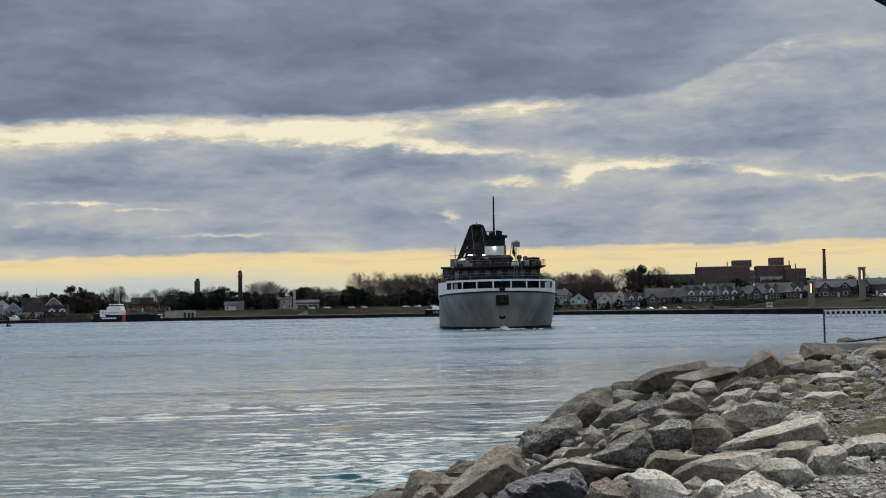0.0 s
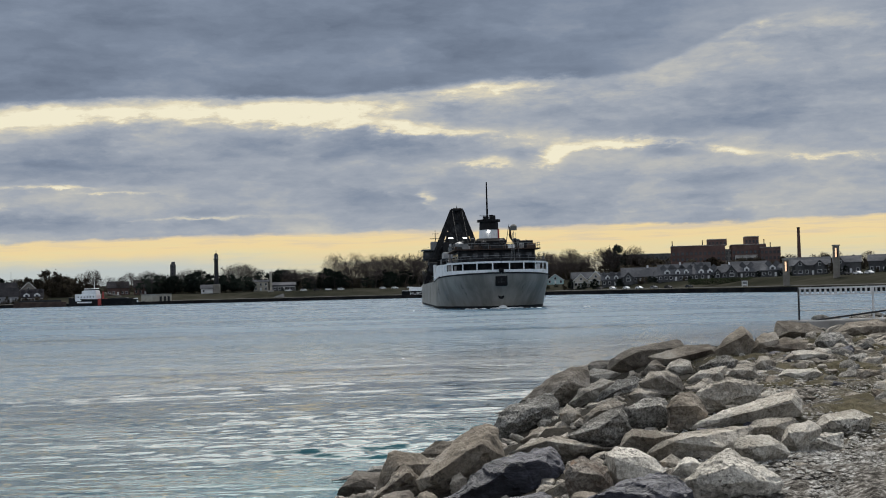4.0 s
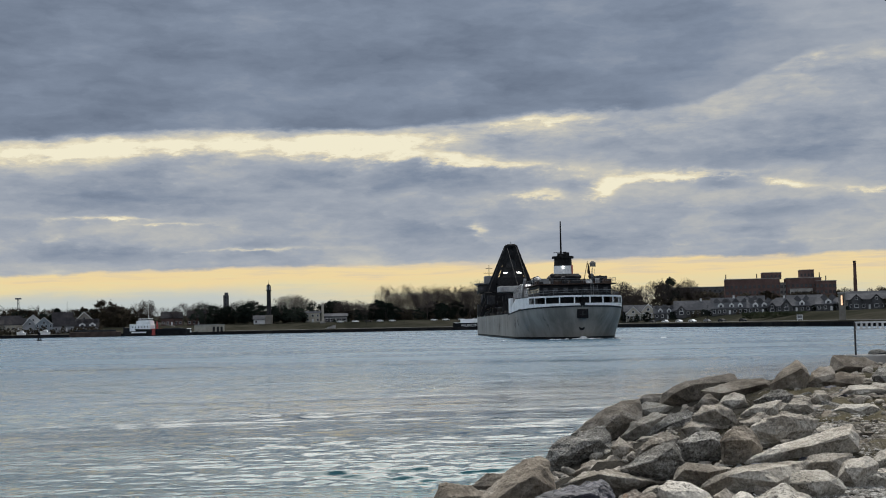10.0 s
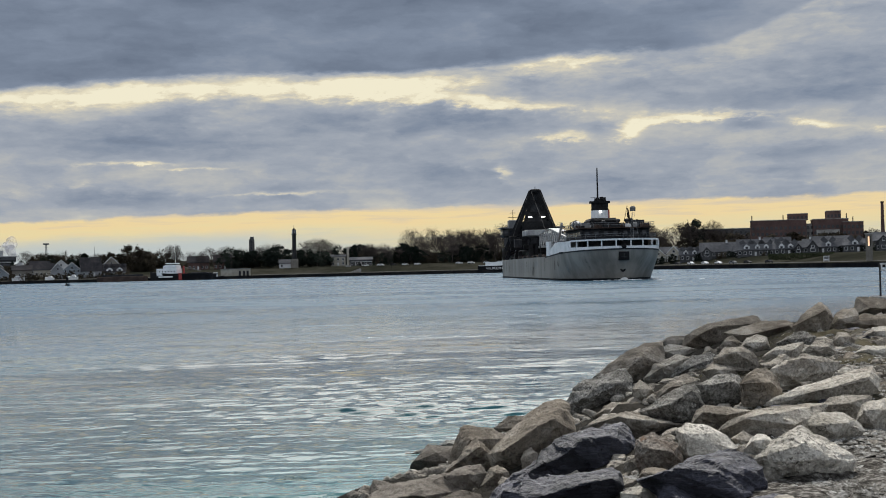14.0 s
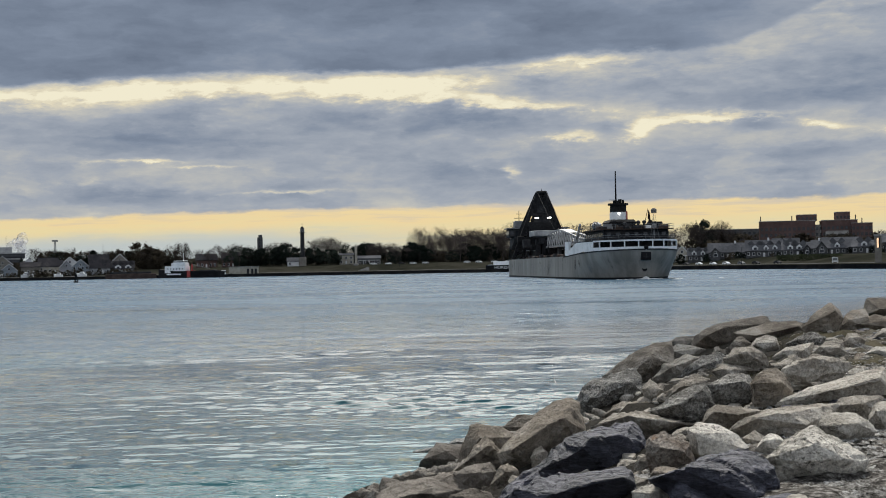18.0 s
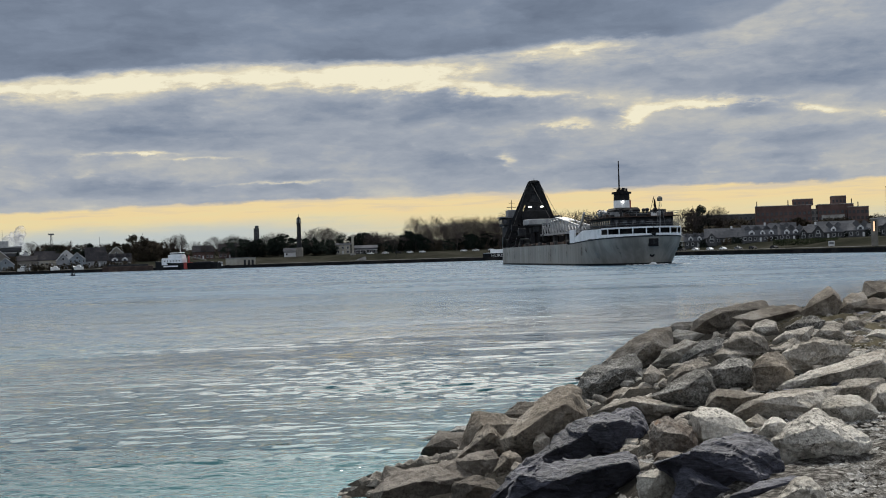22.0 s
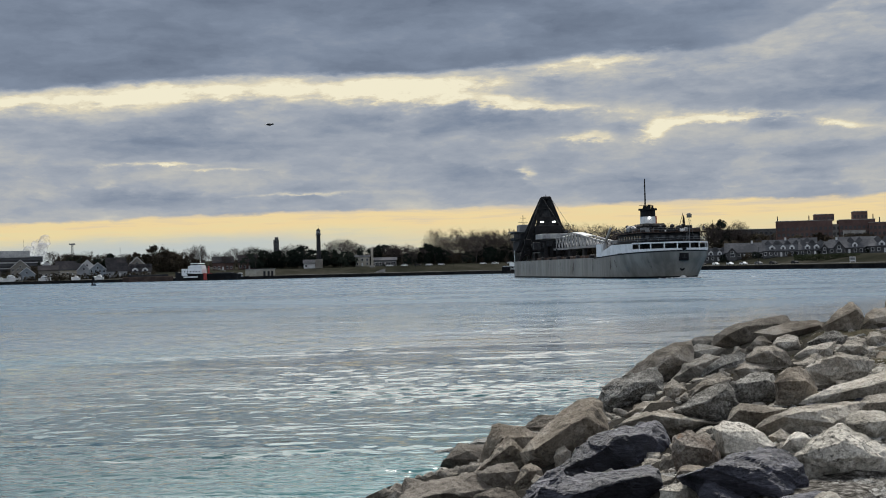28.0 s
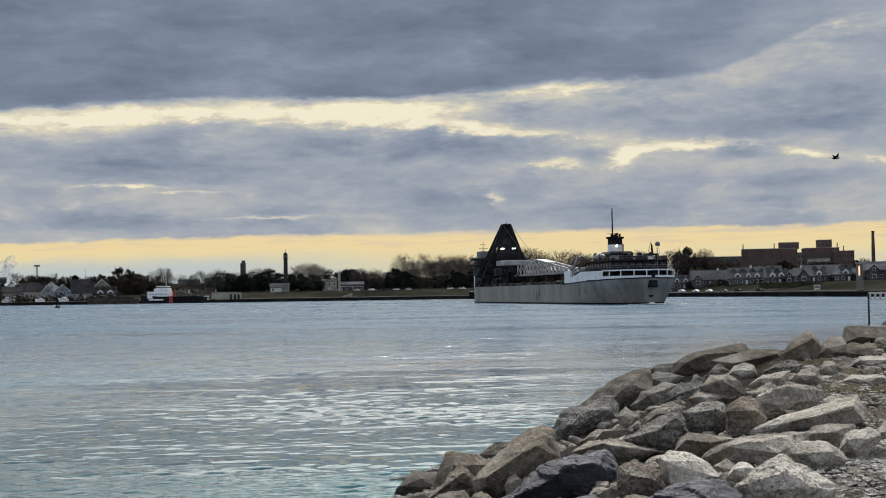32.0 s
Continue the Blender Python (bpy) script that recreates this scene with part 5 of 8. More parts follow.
stone(12.69, 39.01, 1.64, "block", "brown_block", "grey-brown block below the railing",
      (23, 54, 0.42), (5, 68, 0.36), (9, -48, 0.42), (180, 0, 0.36), (85, 55, 0.52), (86, -62, 0.49), (149, 82, 0.35), (-11, -57, 0.4), (-115, 3, 0.48), (-58, 36, 0.63), (39, -67, 0.4), (141, -67, 0.4), (0, -90, 0.31), (-115, -19, 0.48), (-120, 9, 0.48), (-169, -41, 0.37), (174, -37, 0.4), (-90, -58, 0.46), (-174, -34, 0.37), (-129, 56, 0.51), (-135, 62, 0.48))
stone(13.92, 36.55, 1.71, "slab", "brown_block", "flat brown slab on top of the bank",
      (-15, 80, 0.3), (-180, 0, 0.44), (-147, 78, 0.33), (-23, -55, 0.39), (-121, 42, 0.48), (-120, -48, 0.46), (36, 64, 0.4), (-175, -49, 0.35), (-74, 61, 0.46), (-10, -59, 0.34), (79, -31, 0.6), (0, -90, 0.27), (33, -4, 0.53), (15, -48, 0.38), (23, -18, 0.49), (142, -74, 0.34), (86, 47, 0.63), (-90, -67, 0.39), (-25, -19, 0.64), (79, -46, 0.51), (1, 23, 0.59), (38, -66, 0.36), (108, 56, 0.61), (-165, -53, 0.36))
stone(10.93, 30.87, 1.63, "stone", "speckled_stone", "dark grey stone on top of the bank",
      (-115, -13, 0.27), (-8, 71, 0.29), (25, -28, 0.3), (78, -30, 0.34), (180, 0, 0.31), (80, 32, 0.38), (-117, 31, 0.31), (54, 46, 0.35), (132, -51, 0.33), (-14, -49, 0.32), (-78, 59, 0.35), (47, -37, 0.31), (174, 77, 0.33), (24, -18, 0.33), (0, -90, 0.29), (-42, -41, 0.34), (0, 17, 0.43), (-166, -42, 0.3), (92, 39, 0.41), (-48, -29, 0.38), (-125, 35, 0.32), (-103, -23, 0.3), (-90, -39, 0.32), (-57, -24, 0.4), (-128, -19, 0.29))
stone(6.38, 27.37, 1.33, "round", "limestone", "rounded grey stone in the riprap",
      (-2, 72, 0.26), (-110, -27, 0.27), (-180, 0, 0.25), (-113, 32, 0.28), (26, -28, 0.26), (83, -21, 0.26), (84, 12, 0.27), (-30, 76, 0.26), (-15, -43, 0.27), (-86, 49, 0.31), (67, 24, 0.29), (-31, -32, 0.32), (-90, -41, 0.28), (40, 69, 0.27), (-137, 68, 0.28), (48, -36, 0.26), (0, -90, 0.25), (90, 18, 0.29), (178, -38, 0.27), (0, 17, 0.38), (109, 65, 0.3), (132, -50, 0.29), (-165, -48, 0.27), (-136, -33, 0.28), (-68, -44, 0.3))
stone(6.95, 26.37, 1.46, "stone", "speckled_stone", "dark grey stone in the riprap",
      (-111, -26, 0.28), (-8, 75, 0.23), (-180, 0, 0.28), (85, -26, 0.3), (33, 66, 0.26), (38, -17, 0.24), (-125, 67, 0.22), (-116, 52, 0.23), (-72, 77, 0.22), (-13, -46, 0.25), (-31, -39, 0.27), (47, -25, 0.24), (98, 58, 0.35), (112, -39, 0.31), (0, -90, 0.23), (-90, -43, 0.28), (-93, 62, 0.24), (180, -45, 0.27), (-167, -51, 0.26), (-146, -37, 0.28), (136, -57, 0.28), (33, -25, 0.24), (117, 61, 0.35), (0, 19, 0.38))
stone(5.67, 22.31, 1.52, "stone", "limestone", "small grey stone in the riprap",
      (-135, 74, 0.194), (-11, 78, 0.2), (-55, 82, 0.185), (-116, 53, 0.203), (-29, -40, 0.24), (-111, -35, 0.26), (180, 0, 0.257), (88, -23, 0.256), (76, -19, 0.244), (31, -27, 0.215), (52, 12, 0.281), (-13, -47, 0.22), (-97, 60, 0.215), (169, -40, 0.231), (137, -52, 0.235), (0, -90, 0.192), (-90, -49, 0.253), (43, -32, 0.218), (31, -20, 0.23), (-157, -44, 0.234), (-29, -22, 0.299), (0, 20, 0.323), (-167, -51, 0.221), (97, -18, 0.3))
stone(4.50, 16.72, 1.68, "stone", "limestone", "weathered grey stone with moss",
      (23, -26, 0.3), (-110, -19, 0.32), (83, -23, 0.33), (180, 0, 0.28), (57, 77, 0.29), (-11, -46, 0.33), (-98, 73, 0.28), (22, 7, 0.37), (-127, 63, 0.27), (167, -27, 0.31), (133, -42, 0.33), (47, -32, 0.31), (119, 73, 0.29), (62, -26, 0.32), (-115, 38, 0.31), (0, -90, 0.31), (30, 22, 0.38), (50, 68, 0.32), (-78, 61, 0.35), (-37, 28, 0.49), (99, 62, 0.34), (-45, -23, 0.45), (-90, -43, 0.35), (-166, -49, 0.33), (-34, -39, 0.39), (110, -35, 0.36), (-144, -35, 0.34), (-62, -49, 0.38))
stone(6.31, 22.27, 1.58, "stone", "limestone", "grey stone on the bank",
      (11, 71, 0.203), (-117, 44, 0.212), (-113, -30, 0.233), (-30, -37, 0.221), (81, -20, 0.217), (-180, 0, 0.226), (-13, 79, 0.199), (82, 9, 0.236), (-107, 50, 0.219), (23, -24, 0.193), (-165, -38, 0.207), (58, 29, 0.234), (-14, -42, 0.206), (-158, 76, 0.219), (134, -48, 0.229), (-90, -46, 0.237), (46, -31, 0.201), (0, -90, 0.201), (-31, -22, 0.269), (162, -39, 0.227), (0, 18, 0.285), (92, 16, 0.272))
stone(7.28, 24.13, 1.60, "stone", "limestone", "small pale stone on the bank",
      (79, -14, 0.171), (-113, -15, 0.164), (29, -16, 0.162), (83, 48, 0.194), (-42, -27, 0.199), (-114, 20, 0.19), (-180, 0, 0.196), (-166, -26, 0.181), (-14, 73, 0.207), (-16, -34, 0.198), (67, 53, 0.188), (50, -21, 0.169), (-85, 40, 0.224), (-90, -29, 0.192), (107, -29, 0.215), (173, 78, 0.214), (0, -90, 0.231), (130, -45, 0.231), (-41, -14, 0.227), (0, 15, 0.248))
stone(7.37, 22.32, 1.53, "stone", "pale_stone", "flat pale stone on the bank",
      (-11, 84, 0.145), (-20, -40, 0.212), (-158, 80, 0.151), (-118, -45, 0.262), (81, -26, 0.279), (-180, 0, 0.219), (-174, -39, 0.185), (-124, 55, 0.233), (-9, -45, 0.191), (22, -27, 0.195), (145, -51, 0.21), (0, -90, 0.166), (-89, 68, 0.227), (35, -35, 0.205), (-90, -59, 0.244), (87, 46, 0.283), (59, 62, 0.224), (-20, -31, 0.245), (1, 26, 0.278), (103, 54, 0.276))
stone(9.15, 27.30, 1.53, "stone", "limestone", "grey stone on the bank",
      (-1, 81, 0.19), (-157, 80, 0.2), (-20, -47, 0.25), (-119, -49, 0.31), (81, -33, 0.35), (-180, 0, 0.28), (17, -31, 0.24), (-121, 44, 0.32), (27, -31, 0.25), (-10, -49, 0.23), (-175, -46, 0.23), (142, -54, 0.26), (-91, 59, 0.32), (54, 67, 0.26), (0, -90, 0.19), (88, 55, 0.34), (35, -37, 0.25), (-90, -64, 0.28), (-23, -25, 0.36), (1, 25, 0.35), (105, 61, 0.33))
stone(9.52, 27.55, 1.57, "stone", "pale_stone", "small pale stone in the grass",
      (-116, -25, 0.21), (-30, -35, 0.201), (-121, 52, 0.207), (32, 76, 0.172), (-2, 76, 0.175), (180, 0, 0.209), (22, -28, 0.186), (-81, 69, 0.197), (116, 77, 0.197), (80, -31, 0.236), (176, -37, 0.195), (80, 12, 0.255), (47, 29, 0.221), (-12, -42, 0.185), (138, -57, 0.212), (-90, -42, 0.217), (0, -90, 0.177), (25, -6, 0.212), (-153, -33, 0.198), (-168, -43, 0.19), (42, -41, 0.202), (85, 18, 0.267), (-28, -23, 0.233), (1, 20, 0.261))


def fill_rocks():
    """Smaller stones that fill the slope between the large ones."""
    rng = random.Random(11)
    count = 0
    shapes, coarse = [], []
    for i in range(14):
        for group, fine in ((shapes, 0.15), (coarse, 0.45)):
            me = rock_mesh(("stone", "stone", "wedge", "round", "block")[i % 5], 1.0, 0.85, 0.6, 200 + i, fine)
            me.materials.append(M[("limestone", "speckled_stone", "limestone", "pale_stone", "brown_block", "limestone", "slate")[i % 7]])
            group.append(me)
    names = ("grey limestone stone in the riprap", "speckled grey stone in the riprap", "grey limestone stone in the riprap", "pale stone in the riprap",
             "brown stone in the riprap", "grey limestone stone in the riprap", "dark slate stone in the riprap")
    rest = []
    for k in range(1050):
        y = 11.5 + 41 * rng.random() ** 1.25 if 140 < k < 860 else rng.uniform(11.5, 18.5) if k < 200 else rng.uniform(26.0, 42.0)
        s = rng.uniform(-0.4, 7.0) if k % 2 or k < 140 else rng.uniform(5.5, 11.5)
        x = -1.3 + 0.3 * (y - 17.5) + s
        size = rng.uniform(0.2, 0.4) if s < 6.3 else rng.uniform(0.15, 0.42) if y < 17 else rng.uniform(0.25, 0.6)
        size *= 0.7 if y < 14 else 1.0
        size = min(size, 0.42) if s < 2.2 and y > 24 else size
        i = rng.choice((0, 1, 2, 4, 5, 8, 9, 11, 1, 8, 3, 6))
        g = float(bank_height(np.array(x), np.array(y)))
        m = Matrix.Translation((x, y, g + size * (0.05 if s > 8 else -0.15))) @ pose(0, 0, 0, rng.uniform(-25, 25), rng.uniform(-25, 25), rng.uniform(0, 360)) @ Matrix.Diagonal((size * rng.uniform(0.8, 1.4), size, size * rng.uniform(0.7, 1.1), 1))
        if y < 30 and size > 0.3 and count < 330:
            count += 1
            ob = new("rock", shapes[i])
            ob.matrix_world = m
            tagged(ob, names[i % 7], "rock", "riprap stones")
        else:
            rest.append((coarse[i], m))
    for k in range(420):  # chips and cobbles in the gaps
        y = rng.uniform(10.5, 25.0)
        s = rng.uniform(-0.2, 6.2)
        x = -1.3 + 0.3 * (y - 17.5) + s
        size = rng.uniform(0.12, 0.34)
        g = float(bank_height(np.array(x), np.array(y)))
        rest.append((coarse[rng.choice((0, 1, 2, 4, 5, 8, 9, 11, 6, 13))], Matrix.Translation((x, y, g + size * 0.05)) @ pose(0, 0, 0, rng.uniform(-25, 25), rng.uniform(-25, 25), rng.uniform(0, 360)) @ Matrix.Diagonal((size * rng.uniform(0.8, 1.4), size, size, 1))))
    for k in range(520):  # stones strewn over the worn grass
        y = rng.uniform(17.0, 36.0)
        s = rng.uniform(5.5, 12.0)
        x = -1.3 + 0.3 * (y - 17.5) + s
        size = rng.uniform(0.07, 0.26)
        g = float(bank_height(np.array(x), np.array(y)))
        rest.append((coarse[rng.choice((0, 2, 3, 5, 8, 9))], Matrix.Translation((x, y, g + size * 0.1)) @ pose(0, 0, 0, rng.uniform(-15, 15), rng.uniform(-15, 15), rng.uniform(0, 360)) @ Matrix.Diagonal((size * rng.uniform(0.9, 1.7), size, size * 0.8, 1))))
    tagged(joined("small_stones", rest, M["limestone"]), "small grey stones scattered over the bank", "stones", kind="stuff")


fill_rocks()


def scatter(name, material, label, category, count, seed, spot, build):
    """Many little pieces in one mesh."""
    rng = random.Random(seed)
    verts, faces = [], []
    for _ in range(count):
        place = spot(rng)
        if place:
            build(rng, place, verts, faces)
    me = bpy.data.meshes.new(name)
    me.from_pydata(verts, [], faces)
    me.materials.append(material)
    return tagged(new(name, me), label, category, kind="stuff")


def on_bank(s0, s1, y0, y1):
    def spot(rng):
        y = y0 + (y1 - y0) * rng.random() ** 1.5
        x = -1.3 + 0.3 * (y - 17.5) + rng.uniform(s0, s1)
        return x, y, float(bank_height(np.array(x), np.array(y)))
    return spot


def pebble(rng, p, verts, faces):
    r = rng.uniform(0.012, 0.045) * (1.0 if rng.random() < 0.95 else 1.5)
    a = rng.uniform(0, 6.3)
    n = len(verts)
    for i, (u, v, w) in enumerate(((1, 0, 0), (0, 1, 0), (-1, 0, 0), (0, -1, 0), (0.1, 0.1, 0.45), (0, 0, -0.5))):
        k = r * rng.uniform(0.7, 1.25)
        verts.append((p[0] + k * (u * math.cos(a) - v * math.sin(a)), p[1] + k * (u * math.sin(a) + v * math.cos(a)), p[2] + 0.01 + k * w))
    for i in range(4):
        faces.append((n + i, n + (i + 1) % 4, n + 4))
        faces.append((n + (i + 1) % 4, n + i, n + 5))


def tuft(rng, p, verts, faces):
    for _ in range(5):
        a, h, lean = rng.uniform(0, 6.3), rng.uniform(0.015, 0.055), rng.uniform(0.02, 0.1)
        x, y = p[0] + rng.gauss(0, 0.05), p[1] + rng.gauss(0, 0.05)
        n = len(verts)
        verts += [(x - 0.006 * math.sin(a), y + 0.006 * math.cos(a), p[2] - 0.02), (x + 0.006 * math.sin(a), y - 0.006 * math.cos(a), p[2] - 0.02),
                  (x + lean * math.cos(a), y + lean * math.sin(a), p[2] + h)]
        faces.append((n, n + 1, n + 2))


def grassy(rng):
    x, y, z = on_bank(4.0, 18.0, 12.5, 42.0)(rng)
    return (x, y, z) if y > 18 and noise.noise((x * 0.35, y * 0.35, 3.0)) > -0.2 else None


scatter("gravel", M["gravel"], "loose pale gravel on top of the bank", "gravel", 9000, 5, on_bank(5.2, 11.0, 7.5, 24.0), pebble)
scatter("gravel", M["gravel"], "loose pale gravel and chippings beside the stones", "gravel", 9000, 9, on_bank(4.6, 9.0, 7.6, 13.5), pebble)
scatter("grass", M["grass"], "short dry grass tufts among the stones", "grass", 22000, 6, grassy, tuft)

# ---------------------------------------------------------------- the freighter
def half_breadth(y, z):
    """Half the hull's width at a station y and a height z; the stern tucks in below."""
    low = max(0.0, 1 - z / 5.5)
    end, start = -28.2 + 2.6 * low, -5.0 + 9.0 * low
    b = 10.6
    if y < start:
        t = min(1.0, (start - y) / (start - end))
        b *= max(0.0, 1 - t ** (2.5 - 0.5 * low)) ** (0.5 + 0.12 * low)
    if y > 108:
        t = min(1.0, (y - 108) / 29.0)
        b *= max(0.0, 1 - t ** 2.4) ** 0.62
    return b


def stations():
    ys = [-28.2 + 23.2 * (1 - math.cos(i / 26 * math.pi / 2)) for i in range(27)]
    ys += [0 + 6 * i for i in range(18)] + [108 + 29 * math.sin(i / 14 * math.pi / 2) for i in range(15)]
    return sorted(set(round(y, 3) for y in ys))


def shell(levels, y_from=-99, y_to=999, inset=0.0, sides=(-1, 1)):
    """The hull's skin between heights. levels: functions of y, or numbers, from low to high."""
    bm = bmesh.new()
    for side in sides:
        rows = []
        for lev in levels:
            row = []
            for y in stations():
                if y_from <= y <= y_to:
                    z = lev(y) if callable(lev) else lev
                    end = -28.2 + 2.6 * max(0.0, 1 - z / 5.5)
                    row.append(bm.verts.new((side * max(0.0, half_breadth(y, z) - inset), max(y, end) + (inset if y < -20 else 0), z)))
            rows.append(row)
        for a, b in zip(rows, rows[1:]):
            for i in range(len(a) - 1):
                bm.faces.new((a[i], a[i + 1], b[i + 1], b[i]) if side > 0 else (a[i + 1], a[i], b[i], b[i + 1]))
    bmesh.ops.remove_doubles(bm, verts=bm.verts, dist=0.01)
    for f in bm.faces:
        f.smooth = True
    return bm


def deck_at(z, y_from, y_to, inset=0.15):
    bm = bmesh.new()
    ys = [y for y in stations() if y_from <= y <= y_to]
    left = [bm.verts.new((-max(0.01, half_breadth(y, z) - inset), y, z)) for y in ys]
    right = [bm.verts.new((max(0.01, half_breadth(y, z) - inset), y, z)) for y in ys]
    for i in range(len(ys) - 1):
        bm.faces.new((left[i], right[i], right[i + 1], left[i + 1]))
    return bm


def sheer(y):
    """Lower edge of the white after strake."""
    return 5.35 + 1.1 * min(1.0, max(0.0, (12 - y) / 40))


def sheer_top(y):
    return 6.0 + 2.25 * min(1.0, max(0.0, (9 - y) / 14))


def rail(parent, path, z, height=1.0, material=None):
    """A ship's railing along a path of x, y: two bars and its stanchions."""
    material = material or M["ship_grey"]
    bm = bmesh.new()
    for (x0, y0), (x1, y1) in zip(path, path[1:]):
        for k in (0.55, 1.0):
            beam((x0, y0, z + k * height), (x1, y1, z + k * height), 0.06, 0.06, bm)
    part("rail_bar", bm, material, parent)
    for (x0, y0), (x1, y1) in zip(path, path[1:]):
        n = max(1, int(math.hypot(x1 - x0, y1 - y0) / 3))
        for i in range(n + 1):
            x, y = x0 + (x1 - x0) * i / n, y0 + (y1 - y0) * i / n
            part("stanchion", rod((x, y, z), (x, y, z + height), 0.04, sides=5), material, parent)


def make_ship():
    ship = thing("cargo_ship", Matrix(), "grey self-unloading lake freighter with a white stern and black A-frame", "ship")
    hull = part("hull", shell([-2.5, -0.8, 0.0, 0.6, 1.6, 2.8, 4.0, lambda y: min(5.0, sheer(y) - 0.3), sheer]), M["hull_grey"], ship, "grey painted hull with dark scuffs")
    part("boot_topping", shell([-0.3, 0.15, 0.42], -27, 137, -0.02), M["ship_black"], hull, "black waterline band")
    part("rubbing_strake", shell([lambda y: sheer(y) - 0.28, sheer], -29, 12, -0.07), M["ship_dark"], hull)
    # dark scuffs and rust runs down the plating, port side and quarter
    rng = random.Random(8)
    for k in range(60):
        y = rng.uniform(-16, 112)
        z1 = rng.uniform(2.5, 5.2)
        z0 = z1 - rng.uniform(0.8, 2.8)
        wide = rng.uniform(0.08, 0.4)
        for side in ((-1,) if k % 3 else (-1, 1)):
            bm = bmesh.new()
            q = [(side * (half_breadth(y + dy, z) + 0.03), y + dy, z) for dy, z in ((0, z0), (wide, z0 + 0.3), (wide, z1), (0, z1))]
            bm.faces.new([bm.verts.new(p) for p in q])
            part("scuff", bm, M["ship_brown"] if k % 3 == 0 else M["ship_grey"], hull, "dark rust run on the plating")
    # white after strake, forward of the openings
    for side in (-1, 1):
        part("white_strake", shell([sheer, lambda y: sheer_top(y)], -18.5, 9, sides=(side,)), M["ship_white"], hull, "white painted after strake")
    part("bulwark_step", box(-10.75, -10.2, 4.0, 9.0, 5.5, 8.7), M["ship_white"], hull, "white bulwark end")
    part("bulwark_step", box(10.2, 10.75, 4.0, 9.0, 5.5, 8.7), M["ship_white"], hull, "white bulwark end")
    part("gallery_sill", shell([sheer, lambda y: 6.92], -99, -17.5), M["ship_white"], hull, "white stern bulwark")
    part("gallery_head", shell([8.08, 8.42], -99, -17.5, -0.05), M["ship_white"], hull, "white stern bulwark top")
    for x in (1.5, 4.2, 6.6, 8.35, 9.5):
        y = next(t / 50 for t in range(-1405, -700) if half_breadth(t / 50, 7.5) >= x)
        for side in (-1, 1):
            part("gallery_post", box(side * x - 0.11, side * x + 0.11, y - 0.05, y + 0.2, 6.9, 8.1), M["ship_white"], hull)
    part("gallery_wall", shell([6.4, 8.35], -99, -16, 2.2), M["ship_dark"], hull, "shaded deckhouse behind the stern gallery")
    part("forecastle_strake", shell([5.3, 7.4, 9.2], 116, 999), M["ship_white"], hull, "white bow bulwark")
    part("main_deck", deck_at(5.28, 5, 120), M["ship_brown"], ship, "rust-brown main deck")
    part("gallery_deck", deck_at(6.42, -28, 9), M["ship_dark"], ship)
    part("boat_deck", deck_at(8.38, -28.0, 4, 0.0), M["ship_dark"], ship)
    part("forecastle_deck", deck_at(8.6, 116, 137), M["ship_dark"], ship)
    # stern anchor pocket and anchor
    part("anchor_pocket", box(-1.05, 1.05, -28.32, -27.3, 4.0, 5.75, bevel=0.08), M["ship_black"], hull, "black anchor pocket in the stern")
    bm = beam((-0.6, -28.4, 4.7), (0.6, -28.4, 4.7), 0.22)
    beam((0, -28.4, 4.5), (0, -28.4, 5.4), 0.2, bm=bm)
    part("anchor", bm, M["ship_dark"], hull, "dark stern anchor")
    part("fairlead", ball(0, -28.35, 6.75, 0.5, flat=0.8), M["ship_black"], hull, "black stern fairlead")
    part("stern_port", rod((0, -26.6, 2.2), (0, -26.0, 2.2), 0.55, 0.55, 14), M["ship_black"], hull, "black stern port")
    rng = random.Random(4)
    wash = part("wash", ball(0.3, -26.2, 0.02, 0.8, flat=0.7, level=3), M["ship_white"], ship, "white propeller wash at the stern")
    for k in range(46):
        far = rng.random() ** 2
        part("foam", ball(rng.gauss(0, 2.2 + 4 * far), -25.9 - 9 * far, 0.03, rng.uniform(0.2, 0.6) * (1 - 0.5 * far), flat=rng.uniform(0.12, 0.35), level=2), M["ship_white"], wash)
    for side in (-1, 1):
        for y0, y1 in ((-15.5, -8.5), (-22, -20.5)):
            x = half_breadth((y0 + y1) / 2, 6) - 0.25
            part("name_board", box(side * x - 0.1 if side > 0 else -x - 0.45, side * x + 0.45 if side > 0 else -x + 0.1, y0 + 2.5, y1 - 1.5, 5.8, 6.1), M["ship_dark"], hull) if y0 > -20 else None
    # after deckhouses
    house = part("after_deckhouse", box(-7.1, 7.1, -19.5, 2, 8.4, 10.7, bevel=0.12), M["ship_dark"], ship, "dark after deckhouse")
    for k in range(7):
        x = -6.0 + 2.0 * k
        part("window", box(x - 0.45, x + 0.45, -19.56, -19.4, 9.3, 10.1), M["glass"], house)
    for k in range(9):
        for side in (-1, 1):
            y = -17.5 + 2.2 * k
            part("window", box(side * 7.1 - 0.04, side * 7.1 + 0.04, y - 0.4, y + 0.4, 9.3, 10.1), M["glass"], house)
    part("roof", box(-8.0, 8.0, -20.6, 2.6, 10.7, 10.9), M["ship_brown"], house, "brown deckhouse roof")
    upper = part("upper_deckhouse", box(-4.6, 4.8, -13.5, 1.0, 10.9, 11.8, bevel=0.1), M["ship_brown"], ship, "brown upper deckhouse")
    part("roof", box(-5.0, 5.2, -14, 1.5, 11.8, 11.95), M["ship_dark"], upper)
    bm = box(-3.0, 3.2, -6.5, 2.6, 11.95, 13.4, bevel=0.55)
